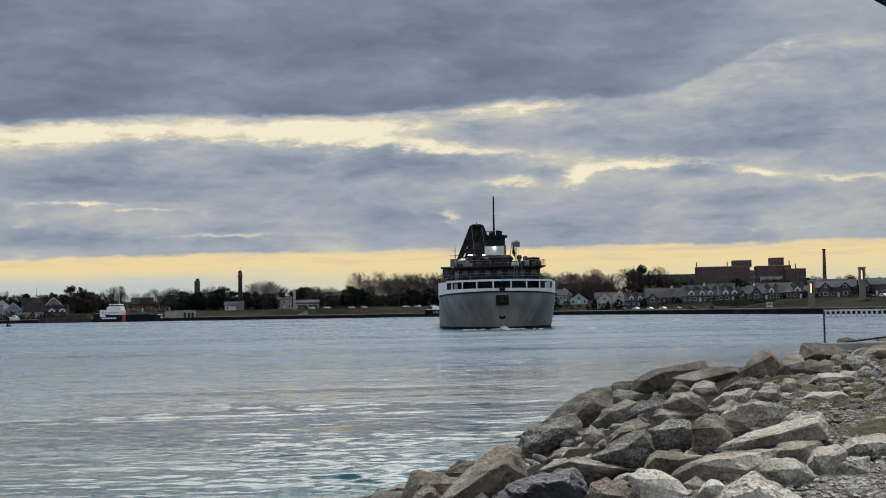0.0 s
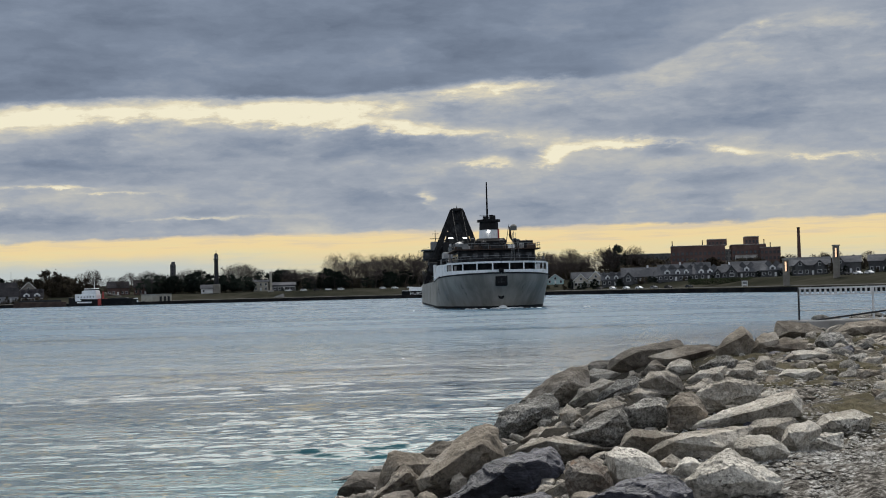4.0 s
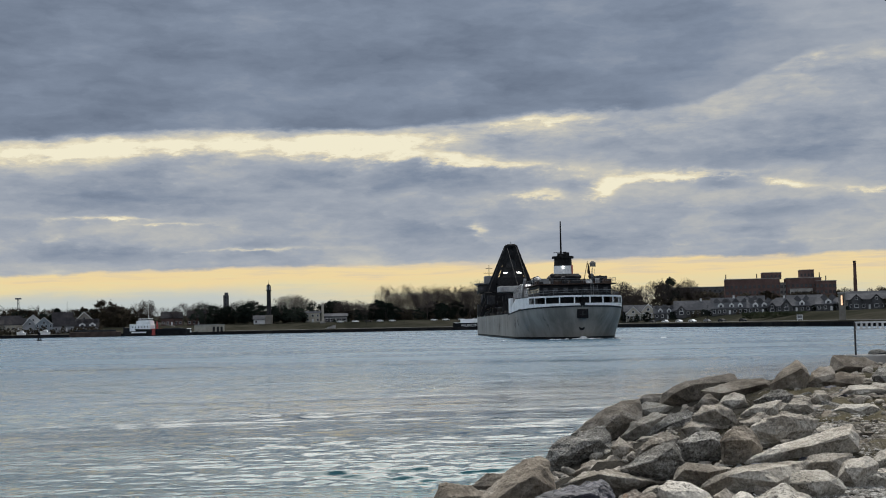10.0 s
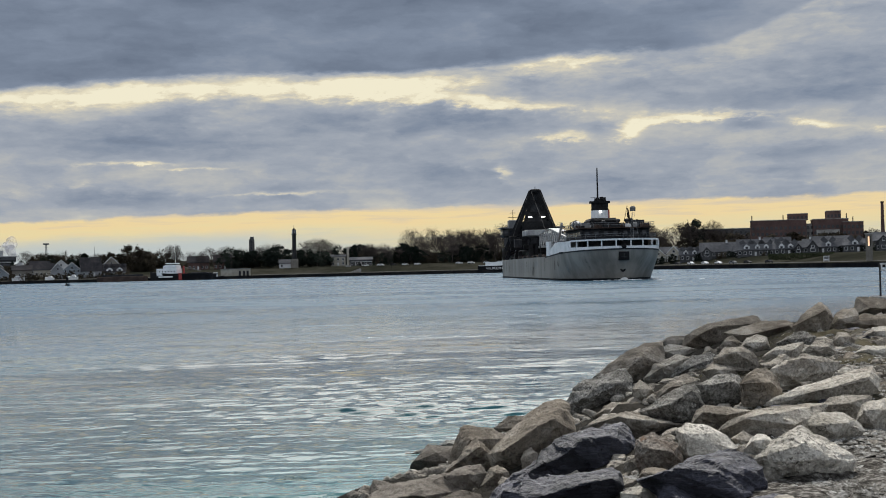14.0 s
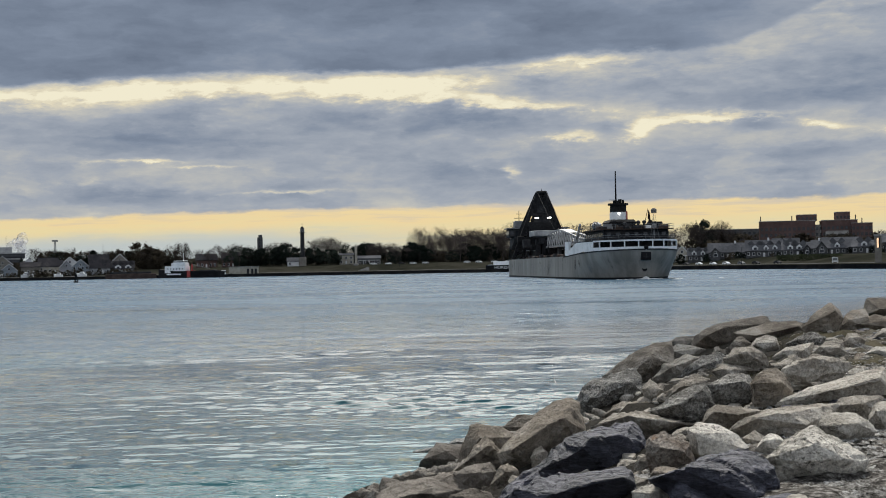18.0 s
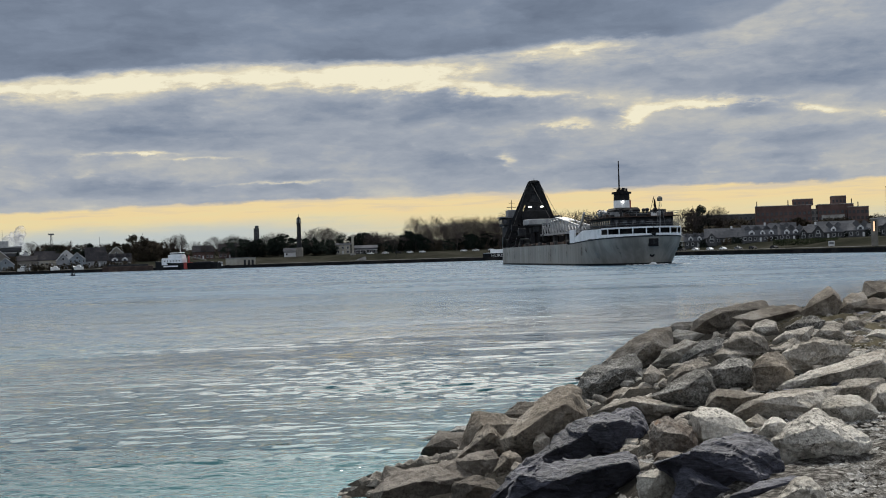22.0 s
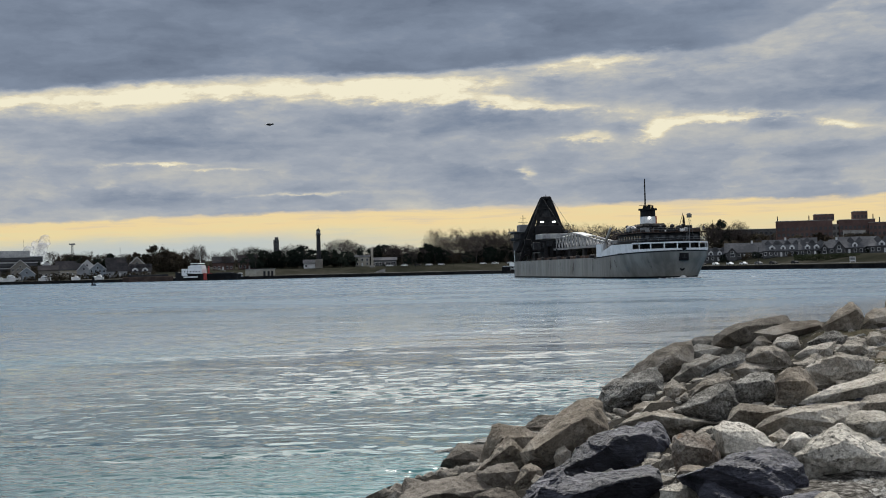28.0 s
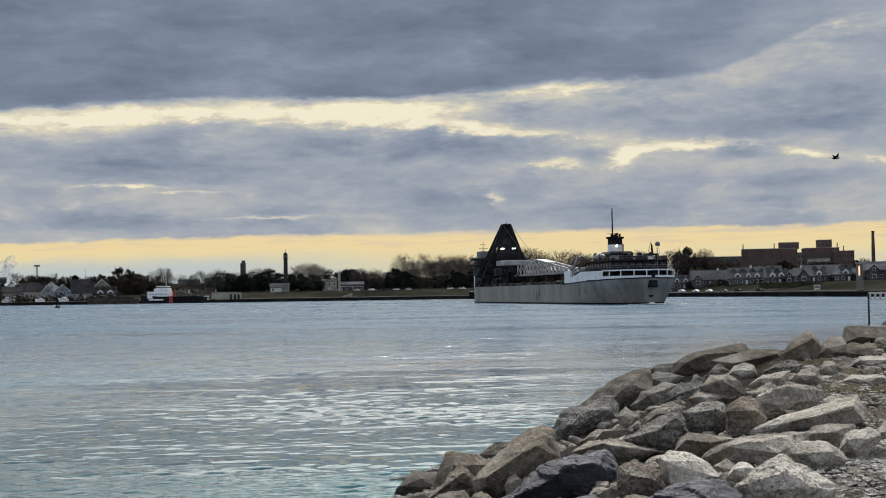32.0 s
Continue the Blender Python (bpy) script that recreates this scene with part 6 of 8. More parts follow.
    casing = part("funnel_casing", bm, M["ship_black"], ship, "black funnel casing")
    part("raised_pilot_box", box(4.9, 7.6, -12.5, -8.5, 10.9, 12.6, bevel=0.1), M["ship_dark"], ship)
    funnel = part("funnel", rod((0.15, -0.8, 13.2), (0.15, -0.8, 17.0), 1.95, 1.85, 28), M["ship_black"], ship, "black funnel with a white band")
    bm = rod((0.15, -0.8, 13.35), (0.15, -0.8, 15.25), 1.99, 1.95, 28)
    part("funnel_band", bm, M["ship_white"], funnel, "white funnel band")
    part("funnel_mark", box(1.8, 2.12, -1.9, 0.2, 13.5, 15.4, bevel=0.05), M["red_paint"], funnel, "red funnel mark")
    part("funnel_rim", rod((0.15, -0.8, 16.85), (0.15, -0.8, 17.3), 2.35, 2.3, 28), M["ship_black"], funnel)
    for x, y, r, h in ((-0.6, -0.6, 0.42, 0.7), (0.7, -0.4, 0.42, 1.0), (1.2, -1.4, 0.3, 0.8), (-0.2, -1.7, 0.35, 0.6)):
        part("exhaust_pipe", rod((x, y, 17.0), (x, y, 17.3 + h), r, r * 0.9, 10), M["ship_black"], funnel)
    part("funnel_lamp", ball(-0.1, -2.85, 14.9, 0.24, level=2), M["lamp_white"], funnel, "bright white lamp on the funnel")
    mast = part("after_mast", rod((0, 0.7, 12.5), (0, 0.7, 24.9), 0.26, 0.13, 10), M["ship_black"], ship, "black after mast")
    part("yard", beam((-1.6, 0.7, 18.2), (1.6, 0.7, 18.2), 0.1), M["ship_black"], mast)
    # stern dome mast and ensign
    dome = part("dome_mast", rod((2.75, -24.3, 8.4), (2.75, -24.3, 13.9), 0.05, 0.04, 6), M["ship_grey"], ship, "slim lattice mast with an aerial housing")
    for a in range(3):
        c, s = math.cos(a * 2.1), math.sin(a * 2.1)
        part("leg", rod((2.75 + 1.1 * c, -24.3 + 1.1 * s, 8.4), (2.75 + 0.25 * c, -24.3 + 0.25 * s, 13.7), 0.028, sides=5), M["ship_grey"], dome)
    bm = rod((2.75, -24.3, 14.0), (2.75, -24.3, 14.75), 0.58, 0.6, 18)
    rod((2.75, -24.3, 14.75), (2.75, -24.3, 15.05), 0.6, 0.3, 18, bm)
    part("dome", bm, M["tan_wall"], dome, "buff aerial housing with a domed cap")
    staff = part("ensign_staff", rod((1.6, -19.5, 10.9), (2.2, -21.4, 15.2), 0.07, 0.05, 6), M["ship_dark"], ship, "raked flagstaff")
    bm = bmesh.new()
    rows = [[bm.verts.new((2.15 + 0.5 * t + 0.10 * math.sin(5 * t + k), -21.2 - 0.3 * t + 0.12 * math.sin(6 * t), 15.0 - k * 0.55 - 0.9 * t - 0.15 * t * k)) for t in (0, 0.25, 0.5, 0.75, 1.0)] for k in range(4)]
    for a, b in zip(rows, rows[1:]):
        for i in range(4):
            bm.faces.new((a[i], a[i + 1], b[i + 1], b[i]))
    bmesh.ops.solidify(bm, geom=list(bm.faces), thickness=0.03)
    part("ensign", bm, M["ship_brown"], staff, "dark ensign hanging from the staff")
    # lifeboats, davits, vents, crane
    for side in (-1, 1):
        boat = part("lifeboat", ball(0, 0, 0, 1.0, level=2), M["ship_grey"] if side < 0 else M["ship_brown"], ship, "covered lifeboat in its davits")
        boat.matrix_local = Matrix.Translation((side * 6.3, -7.5, 12.0)) @ Matrix.Diagonal((1.0, 3.6, 0.85, 1))
        for y in (-9.8, -5.2):
            bm = beam((side * 7.2, y, 10.8), (side * 7.2, y, 12.5), 0.16)
            beam((side * 7.2, y, 12.5), (side * 6.4, y, 12.8), 0.14, bm=bm)
            part("davit", bm, M["ship_dark"], ship)
    for x, y, h in ((-4.2, -16.5, 1.6), (3.6, -17.3, 1.4), (5.6, -3.2, 1.8), (-5.4, -1.2, 1.7), (-2.2, -17.8, 1.0), (1.2, -16.2, 1.3)):
        vent = part("ventilator", rod((x, y, 10.9), (x, y, 10.9 + h), 0.32, 0.28, 10), M["ship_dark"], ship)
        part("cowl", ball(x, y - 0.15, 10.9 + h + 0.15, 0.5, flat=0.9), M["ship_dark"], vent)
    for x0, x1, y0, y1, z0, z1, mat in ((-6.8, -5.2, -18.8, -16.6, 10.9, 12.0, "ship_grey"), (2.0, 3.4, -19.2, -18.2, 10.9, 11.6, "ship_white"), (6.0, 7.4, -18.5, -15.5, 10.9, 11.8, "ship_brown"),
                                       (-7.4, -6.0, -14.5, -11.8, 10.9, 11.7, "ship_brown"), (-1.0, 1.0, -19.6, -18.4, 10.9, 11.5, "ship_dark")):
        part("deck_locker", box(x0, x1, y0, y1, z0, z1, bevel=0.06), M[mat], ship)
    rail(ship, [(-7.9, 2.4), (-7.9, -20.4), (7.9, -20.4), (7.9, 2.4)], 10.9)
    rail(ship, [(-9.6, 2), (-9.8, -12), (-8.4, -19.5), (-5.2, -25.5), (0, -27.8), (5.2, -25.5), (8.4, -19.5), (9.8, -12), (9.6, 2)], 8.45)
    crane = part("stores_crane", rod((-7.2, 13, 5.5), (-7.2, 13, 9.4), 0.45, 0.4, 10), M["boom_grey"], ship, "pale stores crane")
    part("jib", beam((-7.2, 13, 9.2), (-7.2, 7.5, 12.8), 0.45, 0.5), M["boom_grey"], crane)
    fore_house = part("engine_casing", box(-6.4, 6.4, 3.0, 9.5, 5.3, 9.6, bevel=0.1), M["ship_grey"], ship, "grey engine casing")
    for k in range(4):
        part("window", box(-6.44, -6.3, 3.8 + 1.5 * k, 4.5 + 1.5 * k, 8.2, 8.9), M["glass"], fore_house)
    for y in (16, 22, 28):
        part("deck_winch", rod((-7.5, y, 5.8), (-5.5, y, 5.8), 0.55, sides=10), M["ship_dark"], ship)
    # cargo hatches
    for k in range(12):
        y = 22 + 7.2 * k
        part("hatch_cover", box(-6.5, 6.5, y, y + 5.2, 5.3, 6.15, bevel=0.1), M["ship_brown"], ship)
    # self-unloading boom: white conveyor truss lying aft
    boom = part("unloading_boom", box(-1.3, 1.3, 36, 118, 8.6, 9.2), M["boom_grey"], ship, "pale grey conveyor boom laid along the deck")

    def top_z(y):
        return 9.9 + 3.6 * min(1, max(0, (y - 35) / 35)) if y < 72 else 13.5 - 0.9 * min(1, (y - 72) / 20)
    for side in (-1.4, 1.4):
        ys = [35 + 4.1 * i for i in range(15)]
        for y0, y1 in zip(ys, ys[1:]):
            part("chord", beam((side, y0, top_z(y0)), (side, y1, top_z(y1)), 0.34, 0.36), M["boom_grey"], boom)
            part("brace", beam((side, y0, 9.0), (side, y1, top_z(y1)), 0.2), M["boom_grey"], boom)
            part("upright", beam((side, y1, 9.0), (side, y1, top_z(y1)), 0.3), M["boom_grey"], boom)
    bm = bmesh.new()
    ys = [56 + 4 * i for i in range(10)]
    for y0, y1 in zip(ys, ys[1:]):
        q = [(-1.5, y0, top_z(y0) + 0.2), (1.5, y0, top_z(y0) + 0.2), (1.5, y1, top_z(y1) + 0.2), (-1.5, y1, top_z(y1) + 0.2)]
        bm.faces.new([bm.verts.new(p) for p in q])
    bmesh.ops.solidify(bm, geom=list(bm.faces), thickness=0.2)
    part("boom_cover", bm, M["ship_white"], boom, "white boom cover")
    for y in (45, 62, 80):
        part("boom_rest", beam((0, y, 5.3), (0, y, 8.7), 0.9, 2.4), M["ship_dark"], boom)
    hopper = part("transfer_house", box(-4.8, 4.8, 97, 108, 12.4, 14.1, bevel=0.12), M["boom_grey"], ship, "pale grey transfer house under the A-frame")
    rng = random.Random(12)
    for k in range(26):
        x, y, z = rng.uniform(-8, 7), rng.uniform(92, 114), rng.uniform(5.4, 11.0)
        w, h = rng.uniform(0.3, 1.1), rng.uniform(0.6, 2.4)
        part("machinery", box(x - w, x + w, y - w, y + w, z, z + h, bevel=0.1), M[("ship_black", "ship_dark", "ship_black")[k % 3]], hopper)
    for k in range(7):
        y = 36 + 11 * k
        part("deck_gear", box(-9.0, -8.2, y, y + rng.uniform(0.8, 3.0), 5.3, rng.uniform(5.7, 6.3), bevel=0.08), M[("ship_dark", "ship_black")[k % 2]], ship)
    for k in range(9):
        x, y = -6.8 + 1.7 * k, -19.0 + (k * 7 % 5)
        part("deck_fitting", box(x - 0.4, x + 0.4, y - 0.4, y + 0.4, 10.9, 11.4 + 0.2 * (k % 4), bevel=0.06), M[("ship_dark", "boom_grey", "ship_brown")[k % 3]], ship)
    part("hopper_leg", box(-4.0, -2.6, 99, 101, 5.3, 11.3), M["ship_dark"], hopper)
    part("hopper_leg", box(2.6, 4.0, 99, 101, 5.3, 11.3), M["ship_dark"], hopper)
    part("hopper_chute", box(-2.2, 2.2, 97, 106, 6.2, 11.3, bevel=0.6), M["ship_black"], hopper)
    # A-frame
    aframe = part("a_frame", box(-1.35, 1.35, 110.6, 113.2, 26.2, 27.1, bevel=0.25), M["ship_black"], ship, "tall black A-frame that carries the boom")
    for side in (-1, 1):
        part("leg", beam((side * 9.4, 112, 5.4), (side * 1.05, 112, 26.8), 0.75, 1.2), M["ship_black"], aframe)
        part("inner_leg", beam((side * 6.6, 112, 5.4), (side * 0.6, 112, 26.2), 0.5, 1.0), M["ship_black"], aframe)
        for k in range(9):
            a, b = 0.05 + 0.1 * k, 0.13 + 0.1 * k
            part("lacing", beam((side * (9.4 - 8.35 * a), 112, 5.4 + 21.4 * a), (side * (6.6 - 6.0 * b), 112, 5.4 + 20.8 * b), 0.28), M["ship_black"], aframe)
        part("back_leg", beam((side * 8.6, 119.5, 8.6), (side * 1.3, 112.4, 26.5), 0.9, 1.0), M["ship_black"], aframe)
        part("tie", rod((side * 1.4, 111, 26.6), (side * 1.4, 80, 13.8), 0.05, sides=5), M["ship_black"], aframe)
    for z, w in ((10.5, 8.0), (15.6, 6.0), (19.6, 4.4), (23.2, 3.0)):
        part("cross_beam", beam((-w, 112, z), (w, 112, z), 0.9, 1.0), M["ship_black"], aframe)
    for z0, w0, z1, w1 in ((10.5, 7.6, 15.6, -5.6), (10.5, -7.6, 15.6, 5.6), (5.6, 9.2, 10.5, -7.6)):
        part("diagonal", beam((w0, 112, z0), (w1, 112, z1), 0.4), M["ship_black"], aframe)
    bm = prism([(-3.0, 17.2), (3.0, 17.2), (0.8, 26.4), (-0.8, 26.4)], 112.2, 112.8)
    part("sheave_plate", bm, M["ship_dark"], aframe, "dark plate between the upper legs")
    part("machinery_house", box(-4.3, 4.3, 110, 115, 14.2, 17.2, bevel=0.1), M["ship_black"], aframe)
    for x in (-2.0, 2.0):
        part("work_lamp", box(x - 0.6, x + 0.6, 109.6, 110.0, 18.3, 18.6, bevel=0.05), M["lamp_white"], aframe, "bright white work lamp")
    part("beacon", rod((0, 112, 27.1), (0, 112, 27.8), 0.12, 0.08, 6), M["ship_black"], aframe)
    # bow deckhouse and wheelhouse
    bridge = part("forward_deckhouse", box(-8.2, 8.2, 118.5, 129.5, 8.6, 12.6, bevel=0.3), M["ship_dark"], ship, "dark forward deckhouse")
    part("wheelhouse", box(-9.6, 9.6, 120, 127.5, 12.6, 15.4, bevel=0.3), M["ship_dark"], bridge, "dark wheelhouse")
    part("wheelhouse_roof", box(-10.2, 10.2, 119.4, 128.2, 15.4, 15.7), M["ship_grey"], bridge)
    part("chart_house", box(-7.4, -3.2, 121, 126, 15.7, 18.0, bevel=0.15), M["ship_grey"], bridge)
    for k in range(10):
        x = -8.6 + 1.9 * k
        part("window", box(x - 0.6, x + 0.6, 119.95, 120.05, 13.5, 14.7), M["glass"], bridge)
    for k in range(5):
        y = 120.9 + 1.45 * k
        part("window", box(-9.66, -9.55, y - 0.5, y + 0.5, 13.5, 14.7), M["glass"], bridge)
    foremast = part("foremast", rod((-6.0, 122, 15.5), (-6.0, 122, 21.4), 0.16, 0.08, 6), M["ship_dark"], ship, "slim foremast with radar arms")
    part("radar_arm", beam((-7.6, 122, 18.9), (-4.4, 122, 18.9), 0.16), M["ship_dark"], foremast)
    part("radar_arm", beam((-7.0, 122, 20.3), (-5.0, 122, 20.3), 0.12), M["ship_dark"], foremast)
    return ship


ship = make_ship()

# ---------------------------------------------------------------- far bank, large forms
FAR_LEVELS = [(0.0, 1.75), (14, 2.1), (26, 2.4), (45, 5.6), (70, 6.4), (160, 9.0), (330, 15.0), (900, 24.0), (3600, 30.0)]


def far_ground(x, y):
    best = 1e9
    p = Vector((x, y))
    for a, b in zip(SHORE, SHORE[1:]):
        a, b = Vector(a), Vector(b)
        t = max(0.0, min(1.0, (p - a).dot(b - a) / (b - a).length_squared))
        best = min(best, (p - (a + t * (b - a))).length)
    return float(np.interp(best, [k[0] for k in FAR_LEVELS], [k[1] for k in FAR_LEVELS]))


def facing(x, y, extra=0.0):
    """A turn that shows a thing's front (its -y side) to the river."""
    return -math.degrees(math.atan2(x, y)) + extra


# ---- trees
def tubes(name, limbs, material, sides=4):
    """Tapered limbs (a, b, ra, rb) in one mesh."""
    verts, faces = [], []
    for a, b, ra, rb in limbs:
        d = (b - a).normalized()
        u = d.orthogonal().normalized()
        v = d.cross(u)
        n = len(verts)
        for p, r in ((a, ra), (b, rb)):
            for k in range(sides):
                t = 2 * math.pi * k / sides
                verts.append(p + (u * math.cos(t) + v * math.sin(t)) * r)
        for k in range(sides):
            faces.append((n + k, n + (k + 1) % sides, n + sides + (k + 1) % sides, n + sides + k))
    me = bpy.data.meshes.new(name)
    me.from_pydata(verts, [], faces)
    me.materials.append(material)
    return me


def tree_limbs(seed, height, spread, sides, depth):
    """A leader with side limbs along it, which branch in turn down to fine twigs."""
    rng = random.Random(seed)
    trunk, twigs = [], []

    def grow(p, way, length, r, level):
        steps = sides[level]
        first = 0.22 if level == 0 else 0.15
        for k in range(steps):
            way = (way + Vector((rng.gauss(0, 0.1), rng.gauss(0, 0.1), 0.06 * level))).normalized()
            q = p + way * length * (first + rng.uniform(-0.03, 0.03) if k == 0 else (1 - first) / (steps - 1))
            (trunk if level < 2 else twigs).append((p, q, r, r * 0.84))
            p, r = q, r * 0.84
            if level < depth:
                for _ in range(2 if level == 0 else 1):
                    a = rng.uniform(0, 2 * math.pi)
                    out = Vector((math.cos(a), math.sin(a), 0.0)) * spread * rng.uniform(0.8, 1.5)
                    far = 1.08 - 0.85 * abs(k / steps - 0.3)
                    grow(p, (way * 0.8 + out).normalized(), length * rng.uniform(0.4, 0.55) * far * (1 if level else 0.95), max(r * 0.6, 0.05), level + 1)

    grow(Vector((0, 0, -0.3)), Vector((0, 0, 1)), height * 0.9, height * 0.017, 0)
    return trunk, twigs


BARE, LEAFY = [], []


def make_tree_kinds():
    for seed, spread, fork, depth in ((1, 0.65, (9, 6, 5, 4), 3), (2, 0.8, (8, 6, 5, 4), 3), (3, 0.55, (10, 6, 5, 4), 3), (5, 0.7, (8, 6, 5, 4), 3), (8, 0.65, (9, 6, 5, 4), 3)):
        trunk, twigs = tree_limbs(seed, 20.0, spread, fork, depth)
        top = max(q.z for _, q, _, _ in twigs)
        k = 20.0 / top
        rng = random.Random(seed + 50)
        limb_mesh = tubes("crown", [(a * k, b * k, max(r0 * 0.7, 0.035), max(r1 * 0.7, 0.028)) for a, b, r0, r1 in twigs], M["bark"], 3)
        verts = [v.co.copy() for v in limb_mesh.vertices]
        faces = [tuple(f.vertices) for f in limb_mesh.polygons]
        bpy.data.meshes.remove(limb_mesh)
        for _ in range(3400):  # the haze of finest twigs that rounds the crown
            u, a = rng.uniform(-0.75, 1), rng.uniform(0, 6.3)
            q = Vector((math.cos(a) * math.sqrt(1 - u * u), math.sin(a) * math.sqrt(1 - u * u), u)) * rng.random() ** 0.3
            lump = 1 + 0.35 * noise.noise(q * 2.2 + Vector((seed, 0, 0)))
            p = Vector((0, 0, 12.2)) + Vector((q.x * 6.6, q.y * 6.6, q.z * 7.4)) * lump
            d = (q + Vector((rng.gauss(0, 0.5), rng.gauss(0, 0.5), 0.5 + rng.gauss(0, 0.4)))).normalized() * rng.uniform(0.5, 1.3)
            w = d.orthogonal().normalized() * rng.uniform(0.025, 0.05)
            n = len(verts)
            verts += [p - w, p + w, p + d]
            faces.append((n, n + 1, n + 2))
        crown = bpy.data.meshes.new("crown")
        crown.from_pydata(verts, [], faces)
        crown.materials.append(M["bark"])
        BARE.append((tubes("trunk", [(a * k, b * k, r0, r1) for a, b, r0, r1 in trunk], M["bark"], 5),
                     crown))
    for seed, mat, shape in ((11, "evergreen", "round"), (12, "evergreen", "cone"), (13, "dry_leaf", "round"), (14, "evergreen", "broad"), (15, "dry_leaf", "broad")):
        rng = random.Random(seed)
        trunk, twigs = tree_limbs(seed, 14.0, 0.8, (5, 3), 1)
        k = 12.0 / max(q.z for _, q, _, _ in trunk + twigs)
        verts, faces = [], []
        clumps = []
        for _ in range(46):
            z = rng.uniform(0.12, 1.0)
            if shape == "cone":
                r = 0.42 * (1.03 - z)
            elif shape == "broad":
                r = 0.62 * math.sqrt(max(0.02, 1 - (abs(z - 0.5) / 0.52) ** 2.2))
            else:
                r = 0.46 * math.sqrt(max(0.02, 1 - (abs(z - 0.52) / 0.5) ** 2.4))
            a = rng.uniform(0, 6.3)
            rr = r * math.sqrt(rng.uniform(0.1, 1.0))
            clumps.append((Vector((rr * math.cos(a), rr * math.sin(a), z)) * 14.0, rng.uniform(0.9, 2.0)))
        for c, r in clumps:
            for _ in range(60):
                p = c + Vector((rng.gauss(0, 0.5), rng.gauss(0, 0.5), rng.gauss(0, 0.42))) * r
                u = Vector((rng.gauss(0, 1), rng.gauss(0, 1), rng.gauss(0, 1))).normalized()
                v = u.orthogonal().normalized()
                s = rng.uniform(0.25, 0.55)
                n = len(verts)
                verts += [p - u * s, p + v * s * 0.7, p + u * s, p - v * s * 0.7]
                faces.append((n, n + 1, n + 2, n + 3))
        me = bpy.data.meshes.new("crown")
        me.from_pydata(verts, [], faces)
        me.materials.append(M[mat])
        LEAFY.append((tubes("trunk", [(a * k, b * k, r0, r1) for a, b, r0, r1 in trunk + twigs], M["bark"], 5), me))


make_tree_kinds()


def tree(kind, i, x, y, height, wide=1.0, turn=0.0):
    trunk, crown = (BARE if kind == "bare" else LEAFY)[i]
    label = "bare deciduous tree with fine twigs on the far bank" if kind == "bare" else \
        ("dark evergreen tree on the far bank" if i in (0, 1, 3) else "tree with brown autumn leaves on the far bank")
    t = thing("tree", Matrix.Translation((x, y, far_ground(x, y))) @ pose(0, 0, 0, 0, 0, turn), label, "tree", "trees on the far bank")
    k = height / (20.0 if kind == "bare" else 14.5)
    t.scale = (k * wide, k * wide, k)
    part("trunk", trunk, None, t)
    part("crown", crown, None, t)
    return t


